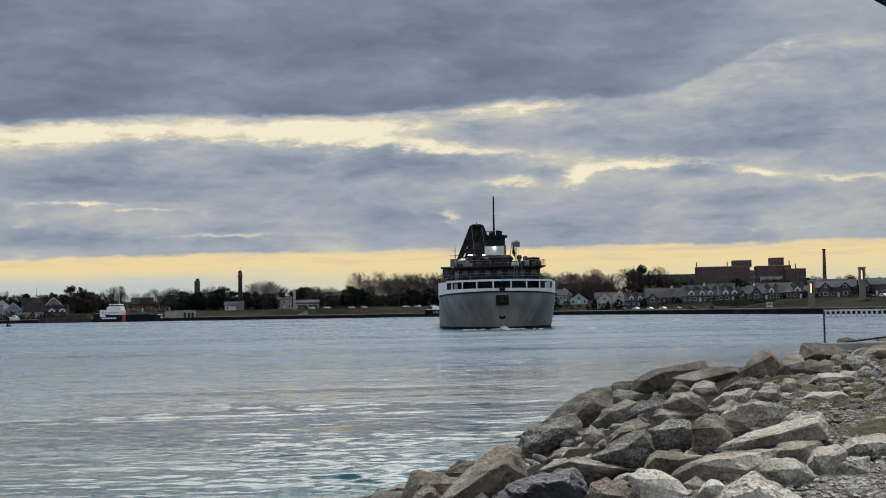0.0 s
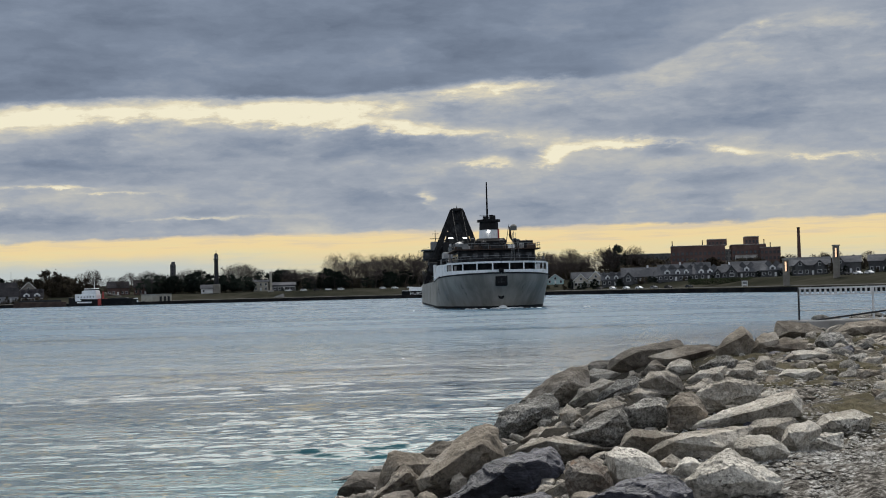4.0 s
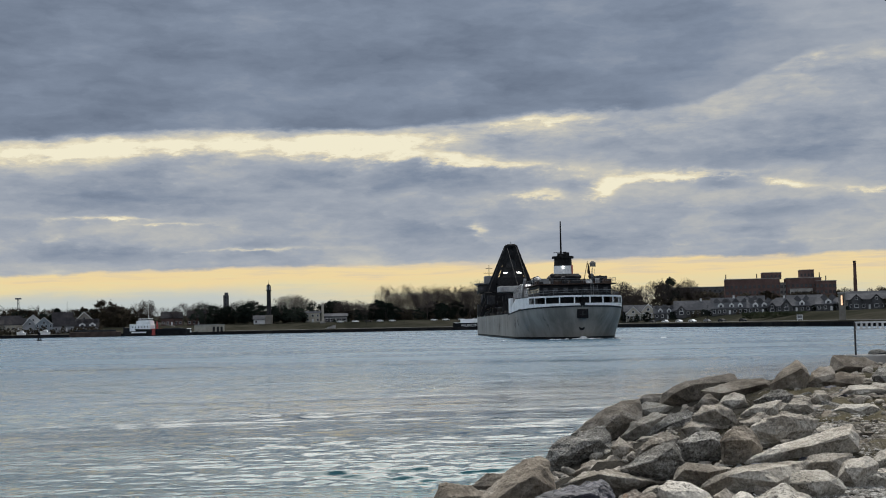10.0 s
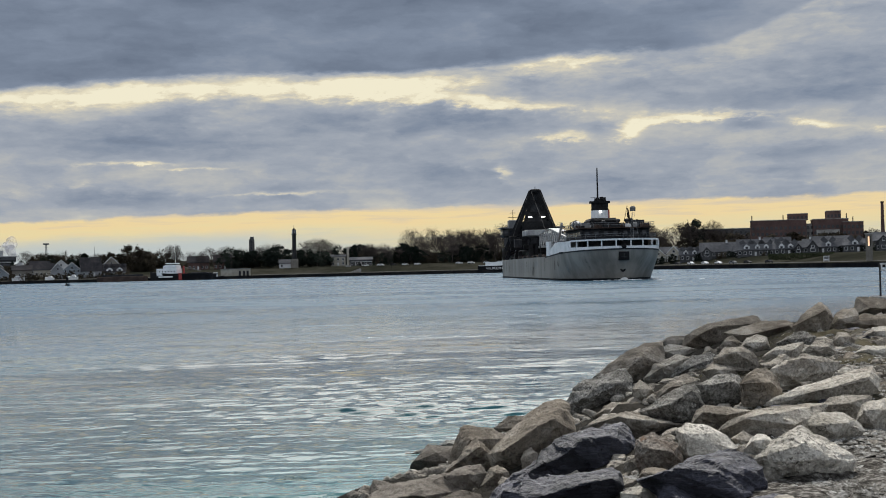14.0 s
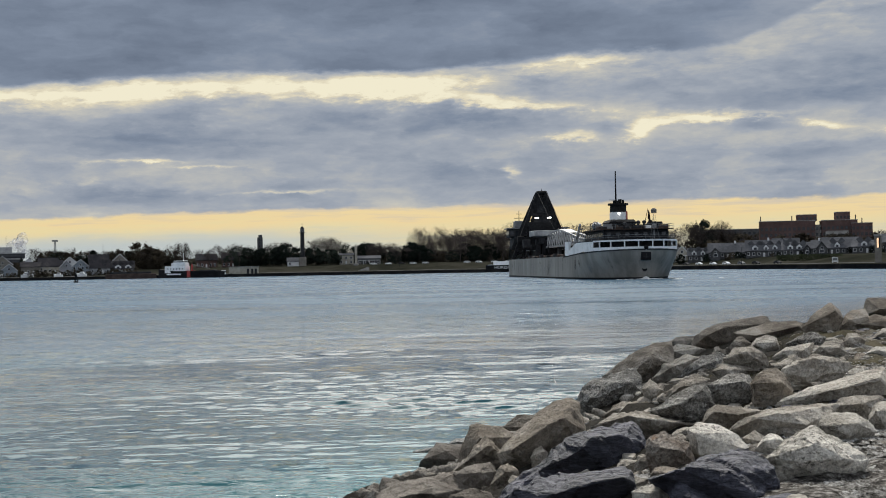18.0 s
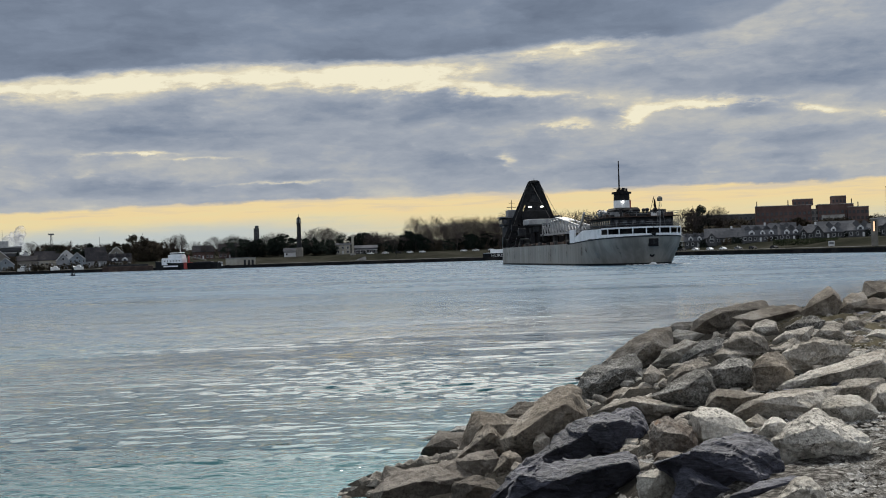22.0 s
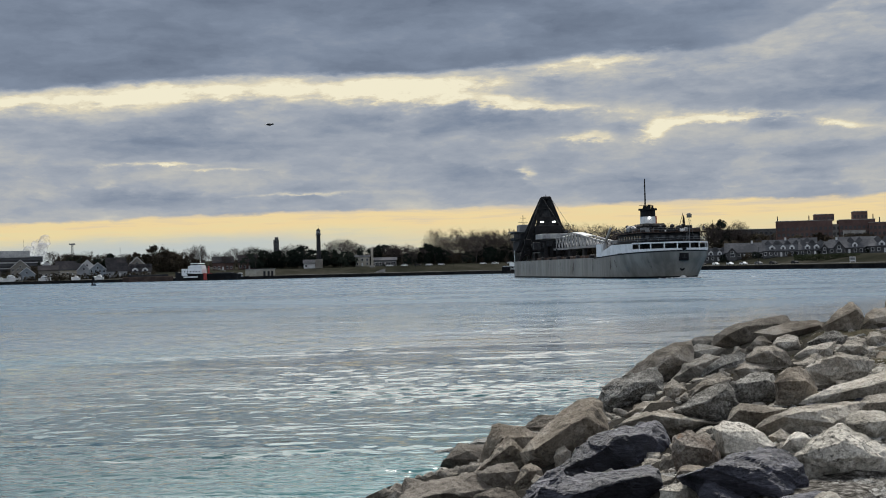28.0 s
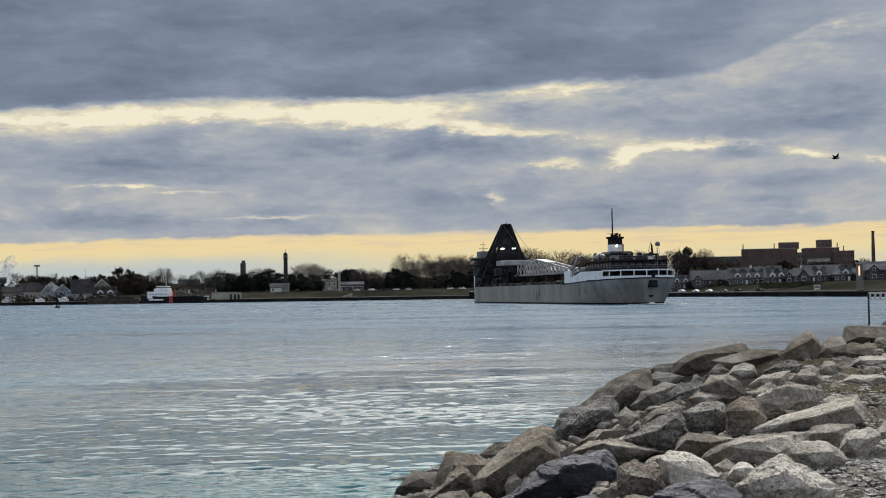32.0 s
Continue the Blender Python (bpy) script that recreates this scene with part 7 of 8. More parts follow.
def plant_trees():
    rng = random.Random(21)

    def wood(picks, x0, x1, y0, y1, top0, top1, count, wide=(1.2, 1.7)):
        """Undergrowth and far wood that nobody could count, in one mesh."""
        items = []
        for k in range(count):
            y = rng.uniform(y0, y1)
            x = (x0 + (x1 - x0) * (k + rng.random()) / count) * y / ((y0 + y1) / 2)
            g = far_ground(x, y)
            f = max(3.0, rng.uniform(top0, top1) - g) / 14.5
            w = rng.uniform(*wide)
            items.append((LEAFY[rng.choice(picks)][1], Matrix.Translation((x, y, g - 0.5)) @ pose(0, 0, 0, 0, 0, rng.uniform(0, 360)) @ Matrix.Diagonal((f * w, f * w, f, 1))))
        tagged(joined("far_wood", items, M["dry_leaf"]), "brown autumn undergrowth and far wood", "trees", kind="stuff")

    def row(kind, picks, x0, x1, y0, y1, top0, top1, count, wide=(0.85, 1.25)):
        for k in range(count):
            f = (k + rng.uniform(0.15, 0.85)) / count
            y = rng.uniform(y0, y1)
            x = (x0 + (x1 - x0) * f) * y / ((y0 + y1) / 2)
            h = max(4.0, rng.uniform(top0, top1) - far_ground(x, y))
            tree(kind, rng.choice(picks), x, y, h, rng.uniform(*wide), rng.uniform(0, 360))

    # park behind the freighter
    row("bare", (0, 1, 2, 3, 4), -30, 75, 850, 905, 26, 34, 24)
    row("bare", (0, 2, 3), -26, 70, 870, 930, 22, 29, 16)
    row("leafy", (2, 4, 3), -28, 78, 880, 930, 14, 20, 22, (1.0, 1.4))
    row("bare", (1, 3), -62, -28, 860, 890, 17, 23, 9, (1.0, 1.3))
    row("leafy", (0, 3), -40, -22, 862, 885, 17, 22, 5)
    row("leafy", (0, 3, 0), -80, -55, 872, 895, 17, 21, 6)
    row("bare", (1, 4), -78, -58, 890, 910, 20, 23.5, 4, (1.1, 1.4))
    row("bare", (1, 1, 4), -106, -82, 892, 910, 23, 27, 5, (1.0, 1.3))
    row("leafy", (0, 3), -113, -84, 856, 872, 13, 19, 8, (1.1, 1.4))
    row("leafy", (0, 3, 0), -154, -113, 864, 880, 17, 21, 10, (1.0, 1.25))
    row("bare", (1, 3), -165, -115, 890, 915, 20, 24, 8)
    row("leafy", (0, 3, 0), -50, -26, 858, 872, 14, 19, 5, (0.9, 1.2))
    row("leafy", (0, 3), -8, 22, 858, 872, 13, 20, 5, (0.8, 1.1))
    row("leafy", (0, 1, 3), 36, 70, 862, 880, 14, 20, 5, (0.7, 1.0))
    # behind the moored ships and the houses downstream
    row("bare", (0, 1, 3), -220, -160, 870, 900, 19, 23, 9)
    row("leafy", (2, 4), -222, -196, 870, 885, 18, 24, 5, (0.9, 1.1))
    row("bare", (2, 2), -199, -189, 876, 882, 24, 25, 2, (0.6, 0.7))
    row("leafy", (2, 4, 0), -300, -215, 885, 920, 15, 20, 22, (1.0, 1.4))
    row("bare", (0, 4), -310, -215, 900, 940, 18, 23, 14)
    wood((2, 4), -330, -160, 940, 960, 13, 17.5, 30)
    wood((2, 4), -165, 85, 945, 975, 14, 20, 44)
    wood((2, 4), -28, 78, 868, 880, 9.5, 13, 30)
    wood((2, 4), -70, -30, 885, 900, 10, 15, 12)
    wood((2, 4), 82, 153, 905, 950, 19, 23, 24)
    wood((2, 4), 140, 330, 770, 800, 15, 19, 36)
    wood((2, 4, 2, 0), 168, 258, 700, 735, 14, 19, 30, (0.8, 1.2))
    wood((0, 3, 2), -345, -205, 866, 880, 8, 13, 50, (0.9, 1.4))
    wood((0, 3, 2), -345, -212, 828, 840, 5.0, 8.0, 46, (0.7, 1.3))
    wood((0, 3, 0), -158, -60, 880, 892, 12, 17, 26, (1.0, 1.5))
    row("leafy", (2, 4, 2), -390, -345, 880, 905, 13, 20, 7)
    row("bare", (0, 3), -395, -345, 890, 910, 15, 21, 6)
    row("leafy", (1,), -312, -300, 890, 900, 14, 17, 2, (0.7, 0.8))
    # upstream, over the houses
    row("bare", (0, 1, 2, 3, 4), 82, 146, 821, 912, 26, 30, 20)
    row("leafy", (2, 4), 85, 148, 866, 912, 16, 21, 10, (1.1, 1.4))
    row("bare", (0, 3, 4), 148, 199, 787, 821, 20, 25, 8)
    row("leafy", (2, 4, 2), 157, 192, 787, 821, 18, 23, 7, (1.0, 1.3))
    row("leafy", (0, 2), 143, 153, 787, 804, 27, 33, 2, (0.6, 0.7))
    row("bare", (0, 2, 3), 138, 160, 780, 800, 26, 32, 5)
    row("leafy", (2, 0, 4), 188, 308, 730, 798, 14, 19, 14, (1.0, 1.3))
    row("bare", (0, 3), 234, 331, 798, 866, 20, 25, 12)
    row("leafy", (2, 4), 262, 376, 730, 798, 14, 20, 8)


plant_trees()
rngh = random.Random(3)
verts, faces = [], []
for k in range(2600):
    f = rngh.random()
    p = Vector((146 + 26 * f, 597 - 13 * f, 3.4 + 2.9 * rngh.random())) + Vector((rngh.gauss(0, 0.4), rngh.gauss(0, 1.0), 0))
    u = Vector((rngh.gauss(0, 1), rngh.gauss(0, 1), rngh.gauss(0, 1))).normalized()
    v = u.orthogonal().normalized()
    n = len(verts)
    verts += [p - u * 0.3, p + v * 0.22, p + u * 0.3, p - v * 0.22]
    faces.append((n, n + 1, n + 2, n + 3))
me = bpy.data.meshes.new("hedge")
me.from_pydata(verts, [], faces)
me.materials.append(M["hedge_leaf"])
tagged(new("hedge", me), "long clipped dark green hedge beside the riverside road", "hedge")


def shrubs():
    """Garden shrubs and low trees before the houses upstream."""
    rng = random.Random(31)
    for k in range(54):
        f = (k + rng.random()) / 54
        x, y = 92 + 138 * f + rng.uniform(-3, 3), 752 - 178 * f + rng.uniform(-6, 10)
        b = thing("shrub", pose(x, y, far_ground(x, y) - 0.2, 0, 0, rng.uniform(0, 360)), "dark garden shrub before the houses", "shrub", "garden shrubs")
        part("leaves", LEAFY[rng.choice((0, 0, 3, 2, 1))][1], None, b)
        h = rng.uniform(0.12, 0.3) * (1 if k % 6 else 1.8)
        b.scale = (h * rng.uniform(0.9, 1.5), h * 1.2, h)


shrubs()


# ---- houses
PANES = {}


def pane_mesh(w, h):
    key = (round(w, 2), round(h, 2))
    if key not in PANES:
        me = mesh_of("window", box(-w / 2, w / 2, -0.06, 0.06, 0, h))
        me.materials.append(M["glass"])
        fr = bmesh.new()
        for x0, x1, z0, z1 in ((-w / 2 - 0.14, -w / 2, -0.14, h + 0.14), (w / 2, w / 2 + 0.14, -0.14, h + 0.14), (-w / 2, w / 2, h, h + 0.14), (-w / 2, w / 2, -0.16, 0)):
            box(x0, x1, -0.12, 0.06, z0, z1, fr)
        fm = mesh_of("frame", fr)
        fm.materials.append(M["white_wall"])
        PANES[key] = me, fm
    return PANES[key]


def window(parent, x, y, z, w=1.0, h=1.5, turn=0, frame_too=True):
    me, fm = pane_mesh(w, h)
    ob = part("window", me, None, parent)
    ob.matrix_local = pose(x, y, z, 0, 0, turn)
    if frame_too:
        part("frame", fm, None, ob)
    return ob


def gabled(w, d, wall, ridge, along):
    """Walls under a ridge roof. along: 'x' (eaves to the river) or 'y' (gable to the river)."""
    if along == "y":
        return prism([(-w / 2, -1.5), (w / 2, -1.5), (w / 2, wall), (0, ridge), (-w / 2, wall)], -d / 2, d / 2)
    bm = prism([(-d / 2, -1.5), (d / 2, -1.5), (d / 2, wall), (0, ridge), (-d / 2, wall)], -w / 2, w / 2)
    bmesh.ops.rotate(bm, verts=bm.verts, matrix=Matrix.Rotation(radians(90), 3, "Z"))
    return bm


def roof_mesh(w, d, wall, ridge, along, over=0.5, thick=0.28):
    half = w / 2 if along == "y" else d / 2
    run = d / 2 if along == "y" else w / 2
    k = (ridge - wall) / half
    pts = [(-half - over, wall - over * k), (0, ridge), (half + over, wall - over * k), (half + over, wall - over * k + thick), (0, ridge + thick * 1.15), (-half - over, wall - over * k + thick)]
    bm = prism(pts, -run - over, run + over)
    if along == "x":
        bmesh.ops.rotate(bm, verts=bm.verts, matrix=Matrix.Rotation(radians(90), 3, "Z"))
    return bm


def house(x, y, w, d, wall, ridge, paint, along, label, roof="roof_grey", dormers=(), wings=(), porch=False, turn=0.0, chimney=None, base=None):
    if x > 70:
        x, y, w = x * 1.13, y * 1.13, w * 1.13
    elif y < 870:
        w, wall, ridge = w * 1.08, wall * 1.12, ridge * 1.18
    if x < -150:
        roof, paint = "roof_dark", "pale_wall" if paint == "grey_wall" else paint
    z = far_ground(x, y) if base is None else base
    h = thing("house", Matrix.Translation((x, y, z)) @ pose(0, 0, 0, 0, 0, facing(x, y, turn)), label, "house", "houses along the far bank")
    walls = part("wall", gabled(w, d, wall, ridge, along), M[paint], h)
    part("roof", roof_mesh(w, d, wall, ridge, along), M[roof], h)
    floors = max(1, int(wall // 2.7))
    n = max(2, int(w // 2.6))
    for f in range(floors):
        for k in range(n):
            if f == 0 and k == n // 2:
                part("door", box(-w / 2 + w * (k + 0.5) / n - 0.5, -w / 2 + w * (k + 0.5) / n + 0.5, -d / 2 - 0.06, -d / 2 + 0.05, 0.1, 2.2), M["white_wall"], h, "white house door")
            else:
                window(h, -w / 2 + w * (k + 0.5) / n, -d / 2 - 0.03, 0.9 + 2.8 * f, 1.1, 1.4)
    if along == "y" and ridge - wall > 2.2:
        window(h, 0, -d / 2 - 0.03, wall + 0.3, 1.2, 1.3)
        for s in (-1, 1):
            part("bargeboard", beam((s * (w / 2 + 0.4), -d / 2 - 0.55, wall - 0.3), (0, -d / 2 - 0.55, ridge + 0.15), 0.12, 0.35), M["white_wall"], h, "white bargeboard")
    for dx, dw in dormers:
        zz, hh = wall + 0.2, min(ridge - wall - 0.3, 2.6)
        dm = part("dormer", prism([(dx - dw / 2, zz), (dx + dw / 2, zz), (dx + dw / 2, zz + hh * 0.5), (dx, zz + hh), (dx - dw / 2, zz + hh * 0.5)], -d / 2 + 0.2, 0), M["white_wall"], h, "white gabled dormer")
        window(dm, dx, -d / 2 + 0.17, zz + 0.2, dw * 0.42, hh * 0.42, frame_too=False)
        for s in (-1, 1):
            part("dormer_roof", beam((dx + s * (dw / 2 + 0.35), -d / 4, zz + hh * 0.42), (dx - s * 0.05, -d / 4, zz + hh + 0.12), 0.2, d / 2 + 0.8), M[roof], dm)
    for wx, ww, wd, ww_h, wr in wings:
        wing = part("wing", gabled(ww, wd, ww_h, wr, "y"), M[paint], h)
        wing.matrix_local = pose(wx, -d / 2 - wd / 2 + 0.6, 0)
        part("wing_roof", roof_mesh(ww, wd, ww_h, wr, "y"), M[roof], wing)
        window(wing, 0, -wd / 2 - 0.03, 0.9, ww * 0.4, 1.4)
        window(wing, 0, -wd / 2 - 0.03, ww_h - 0.2, ww * 0.25, 1.1)
    if porch:
        bm = box(-w / 2, w / 2, -d / 2 - 2.2, -d / 2, 2.4, 2.65)
        part("porch_roof", bm, M["white_wall"], h, "white porch roof")
        for k in range(5):
            px = -w / 2 + 0.2 + (w - 0.4) * k / 4
            part("porch_post", box(px - 0.1, px + 0.1, -d / 2 - 2.1, -d / 2 - 1.9, -1.2, 2.4), M["white_wall"], h)
    if chimney is not None:
        part("chimney", box(chimney - 0.5, chimney + 0.5, -0.5, 0.5, wall, ridge + 1.4), M["white_wall" if paint != "brick" else "brick"], h, "pale chimney")
    return h


house(84, 684, 9.4, 9, 6.0, 9.2, "blue_wall", "x", "blue-grey two-storey house on the far bank", porch=True)
house(95, 684, 9.0, 8, 2.6, 6.0, "teal_wall", "y", "small pale teal cottage with a steep roof")
house(89.5, 700, 8, 8, 5.5, 9.5, "grey_wall", "y", "grey gabled house behind a cottage")
house(102.6, 645, 7.4, 8, 3.6, 7.3, "cream_wall", "y", "cream gabled cottage with white trim and porch", porch=True)
house(110.2, 645, 6.6, 8, 3.8, 7.6, "cream_wall", "y", "cream gabled cottage with white trim and porch", porch=True)
house(106.5, 655, 14, 8, 3.4, 6.6, "tan_wall", "x", "tan house linking two cottages")
house(115.5, 628, 10.5, 9, 3.2, 7.0, "grey_wall", "x", "grey shingled house with white dormers", dormers=((-2.5, 2.6), (2.2, 2.4)))
house(127.5, 618, 18, 11, 3.2, 7.9, "grey_wall", "x", "long low grey house with a broad shingled roof", wings=((-6.5, 5, 3, 2.8, 5.4),), chimney=4.0)
house(140.3, 598, 16.5, 11, 3.4, 8.6, "grey_wall", "x", "grey shingled house with white gabled dormers", dormers=((-4.5, 3.2), (1.0, 2.6), (5.4, 2.6)), chimney=2.2)
house(150.6, 578, 13.4, 10, 3.0, 6.6, "grey_wall", "x", "grey shingled house with white dormers", dormers=((-3.6, 2.8), (0.8, 2.8)), wings=((4.6, 4.0, 3, 2.8, 5.2),))
house(163.0, 568, 17, 11, 3.1, 7.0, "grey_wall", "x", "grey shingled house with a white gable", wings=((-4.8, 5.2, 3.5, 3.0, 6.2),), dormers=((2.6, 2.6),), chimney=-6)
house(172.2, 552, 10, 10, 3.2, 6.0, "grey_wall", "x", "grey shingled house with white windows", dormers=((0.0, 3.0),))
house(184.0, 538, 14.5, 10, 4.6, 7.2, "grey_wall", "x", "grey two-storey house with white bay windows", wings=((-4.5, 4.4, 2.5, 4.8, 6.8), (4.5, 4.4, 2.5, 4.8, 6.8)))
house(196.5, 528, 11, 10, 5.2, 8.0, "grey_wall", "x", "grey two-storey house with white bay windows", wings=((-3.2, 4.0, 2.5, 5.0, 7.4),))
house(209, 520, 12, 10, 5.0, 7.8, "grey_wall", "x", "grey two-storey house with white bay windows", wings=((2.2, 4.0, 2.5, 5.0, 7.4),))
house(154, 612, 12, 10, 4.6, 9.0, "grey_wall", "x", "grey house behind the front row", dormers=((0, 2.6),))
house(176, 600, 16, 10, 4.4, 8.2, "grey_wall", "x", "grey house behind the front row")
house(200, 585, 18, 10, 4.4, 8.6, "tan_wall", "x", "tan house behind the front row")
# downstream
house(-223.5, 842, 13, 9, 3.0, 7.0, "white_wall", "x", "white house with two steep gables", dormers=((-3.2, 4.0), (3.2, 4.0)), porch=True)
house(-241, 850, 12, 9, 3.4, 7.4, "grey_wall", "x", "grey waterside house with a shingled roof")
house(-253.5, 848, 10, 9, 5.0, 8.4, "blue_wall", "y", "pale blue gabled waterside house")
house(-263.5, 850, 8, 9, 4.6, 8.2, "grey_wall", "y", "grey gabled waterside house")
house(-276, 860, 12, 9, 4.0, 7.0, "cream_wall", "x", "long cream-coloured waterside house")
house(-290, 858, 12, 9, 4.4, 6.6, "tan_wall", "x", "tan waterside house with a low roof")
house(-302, 850, 10, 9, 3.6, 7.0, "blue_wall", "y", "pale grey-blue gabled house")
house(-322, 836, 12, 8, 3.2, 6.0, "white_wall", "x", "white boat shed at the marina")
house(-336, 842, 12, 8, 3.0, 6.4, "grey_wall", "y", "grey gabled boat shed")
house(-366, 850, 9, 8, 5.0, 9.0, "blue_wall", "y", "blue-grey gabled house by the water")
for k, (x, y, w, wall, ridge, paint, along) in enumerate(((-232, 866, 10, 5, 9, "tan_wall", "y"), (-247, 868, 12, 5.4, 9, "grey_wall", "x"), (-268, 872, 11, 5, 9.5, "white_wall", "y"),
                                                          (-284, 876, 13, 5.2, 9, "grey_wall", "x"), (-312, 866, 12, 5, 9.4, "tan_wall", "y"), (-296, 872, 9, 5, 9, "white_wall", "y"), (-350, 862, 12, 5, 8.6, "grey_wall", "x"))):
    house(x, y, w, 9, wall, ridge, paint, along, {"tan_wall": "tan house in the second row", "grey_wall": "grey house in the second row", "white_wall": "white gabled house in the second row"}[paint])
house(-176, 880, 14, 10, 5.0, 9.0, "brick", "x", "brick house among bare trees")
house(-160, 884, 12, 10, 5.0, 9.6, "brick", "x", "brick house among bare trees")
house(-112, 856, 9, 7, 2.8, 4.6, "white_wall", "x", "low white annex below the light tower")
house(-79, 872, 10, 9, 6.2, 7.4, "cream_wall", "x", "cream stone pavilion among dark trees")
house(-63, 866, 14, 8, 3.4, 4.6, "grey_wall", "x", "low park building with white posts", porch=True)


# ---- large buildings
def block(parent, x0, x1, y0, y1, z0, z1, mat, name="wing", windows=(), label=""):
    b = part(name, box(x0, x1, y0, y1, z0, z1, bevel=0.05), M[mat], parent, label)
    part("parapet", box(x0 - 0.15, x1 + 0.15, y0 - 0.15, y1 + 0.15, z1, z1 + 0.35), M["concrete"], b)
    for zz, count, w, h in windows:
        for k in range(count):
            window(b, x0 + (x1 - x0) * (k + 0.5) / count, y0 - 0.02, zz, w, h, frame_too=False)
    return b


def hospital():
    h = thing("hospital_building", pose(208, 760, 9.0, 0, 0, -12), "large red-brick hospital with stepped roofs", "building")
    h.scale = (0.9, 0.9, 1.0)
    rows = lambda z, n: [(z + 3.4 * k, n, 1.6, 1.7) for k in range(4)]
    block(h, -35, 0, -12, 12, -1, 17.6, "brick", "main_wing", rows(2.0, 12), "red-brick main wing")
    block(h, -11, 1.5, -6, 8, 17.6, 21.2, "brick", "penthouse", ((18.4, 5, 1.2, 1.4),), "brick penthouse")
    block(h, 0, 5, -8, 10, -1, 15.0, "concrete", "stair_wing", rows(2.0, 2))
    block(h, 4, 26, -14, 10, -1, 17.4, "brick", "east_wing", rows(2.0, 8), "red-brick east wing")
    block(h, 13, 22, -8, 6, 17.4, 22.2, "brick", "roof_house", ((18.6, 4, 1.2, 1.6),), "brick roof house")
    block(h, 22, 35, -16, 8, -1, 15.4, "brick", "end_wing", rows(1.6, 5), "brick end wing")
    block(h, 6, 20, -18, -14, -1, 11.0, "concrete", "front_bay", rows(1.0, 6)[:3], "pale concrete front bay")
    for x, z in ((-34, 17.6), (-14, 17.6), (26, 17.4), (30, 15.4)):
        part("roof_vent", rod((x, 0, z), (x, 0, z + 3.5), 0.35, 0.3, 8), M["ship_dark"], h)
    g = thing("hospital_building", pose(184, 905, 12.0, 0, 0, -11), "long grey-brown hospital annex behind trees", "building")
    block(g, -14, 26, -8, 8, -2, 14.0, "grey_wall", "main_wing", [(4.0 + 3.2 * k, 12, 1.6, 1.7) for k in range(3)])


hospital()


def office():
    o = thing("office_building", pose(-329, 900, 3.5, 0, 0, 20), "dark stepped office block with ribbon windows", "building")
    for z, w, d in ((0, 19, 9), (4.0, 18.5, 9), (8.0, 18, 9.5), (12.0, 19.5, 10)):
        f = part("storey", box(-w, w, -d, d, z, z + 3.9, bevel=0.05), M["ship_dark"], o)
        part("ribbon_window", box(-w + 0.6, w - 0.6, -d - 0.08, -d + 0.05, z + 1.2, z + 2.7), M["glass"], f)
        part("floor_edge", box(-w - 0.5, w + 0.5, -d - 0.5, d + 0.5, z + 3.2, z + 4.0), M["boom_grey"], f)
    part("roof_house", box(-12.5, 11, -6, 6, 16.0, 20.0, bevel=0.1), M["boom_grey"], o, "pale grey roof house")
    part("roof_mast", rod((7, 0, 20), (7, 0, 28), 0.12, 0.08, 6), M["ship_dark"], o)
    part("base_wing", box(-21, 24, -16, -9, -2, 5.0, bevel=0.1), M["grey_wall"], o)
    for k in range(9):
        window(o, -18 + 5 * k, -16.05, 1.0, 2.2, 1.6, frame_too=False)
    b = thing("apartment_tower", pose(-388.5, 880, 3.0, 0, 0, 24), "dark apartment tower at the river's edge", "building")
    part("tower", box(-6.5, 6.5, -7, 7, -1, 30.5, bevel=0.1), M["ship_dark"], b)
    part("podium", box(-10, 9, -10, 8, -1, 5.0, bevel=0.1), M["grey_wall"], b)
    for f in range(9):
        for k in range(4):
            window(b, -4.8 + 3.2 * k, -7.03, 6.0 + 2.7 * f, 1.8, 1.4, frame_too=False)


office()


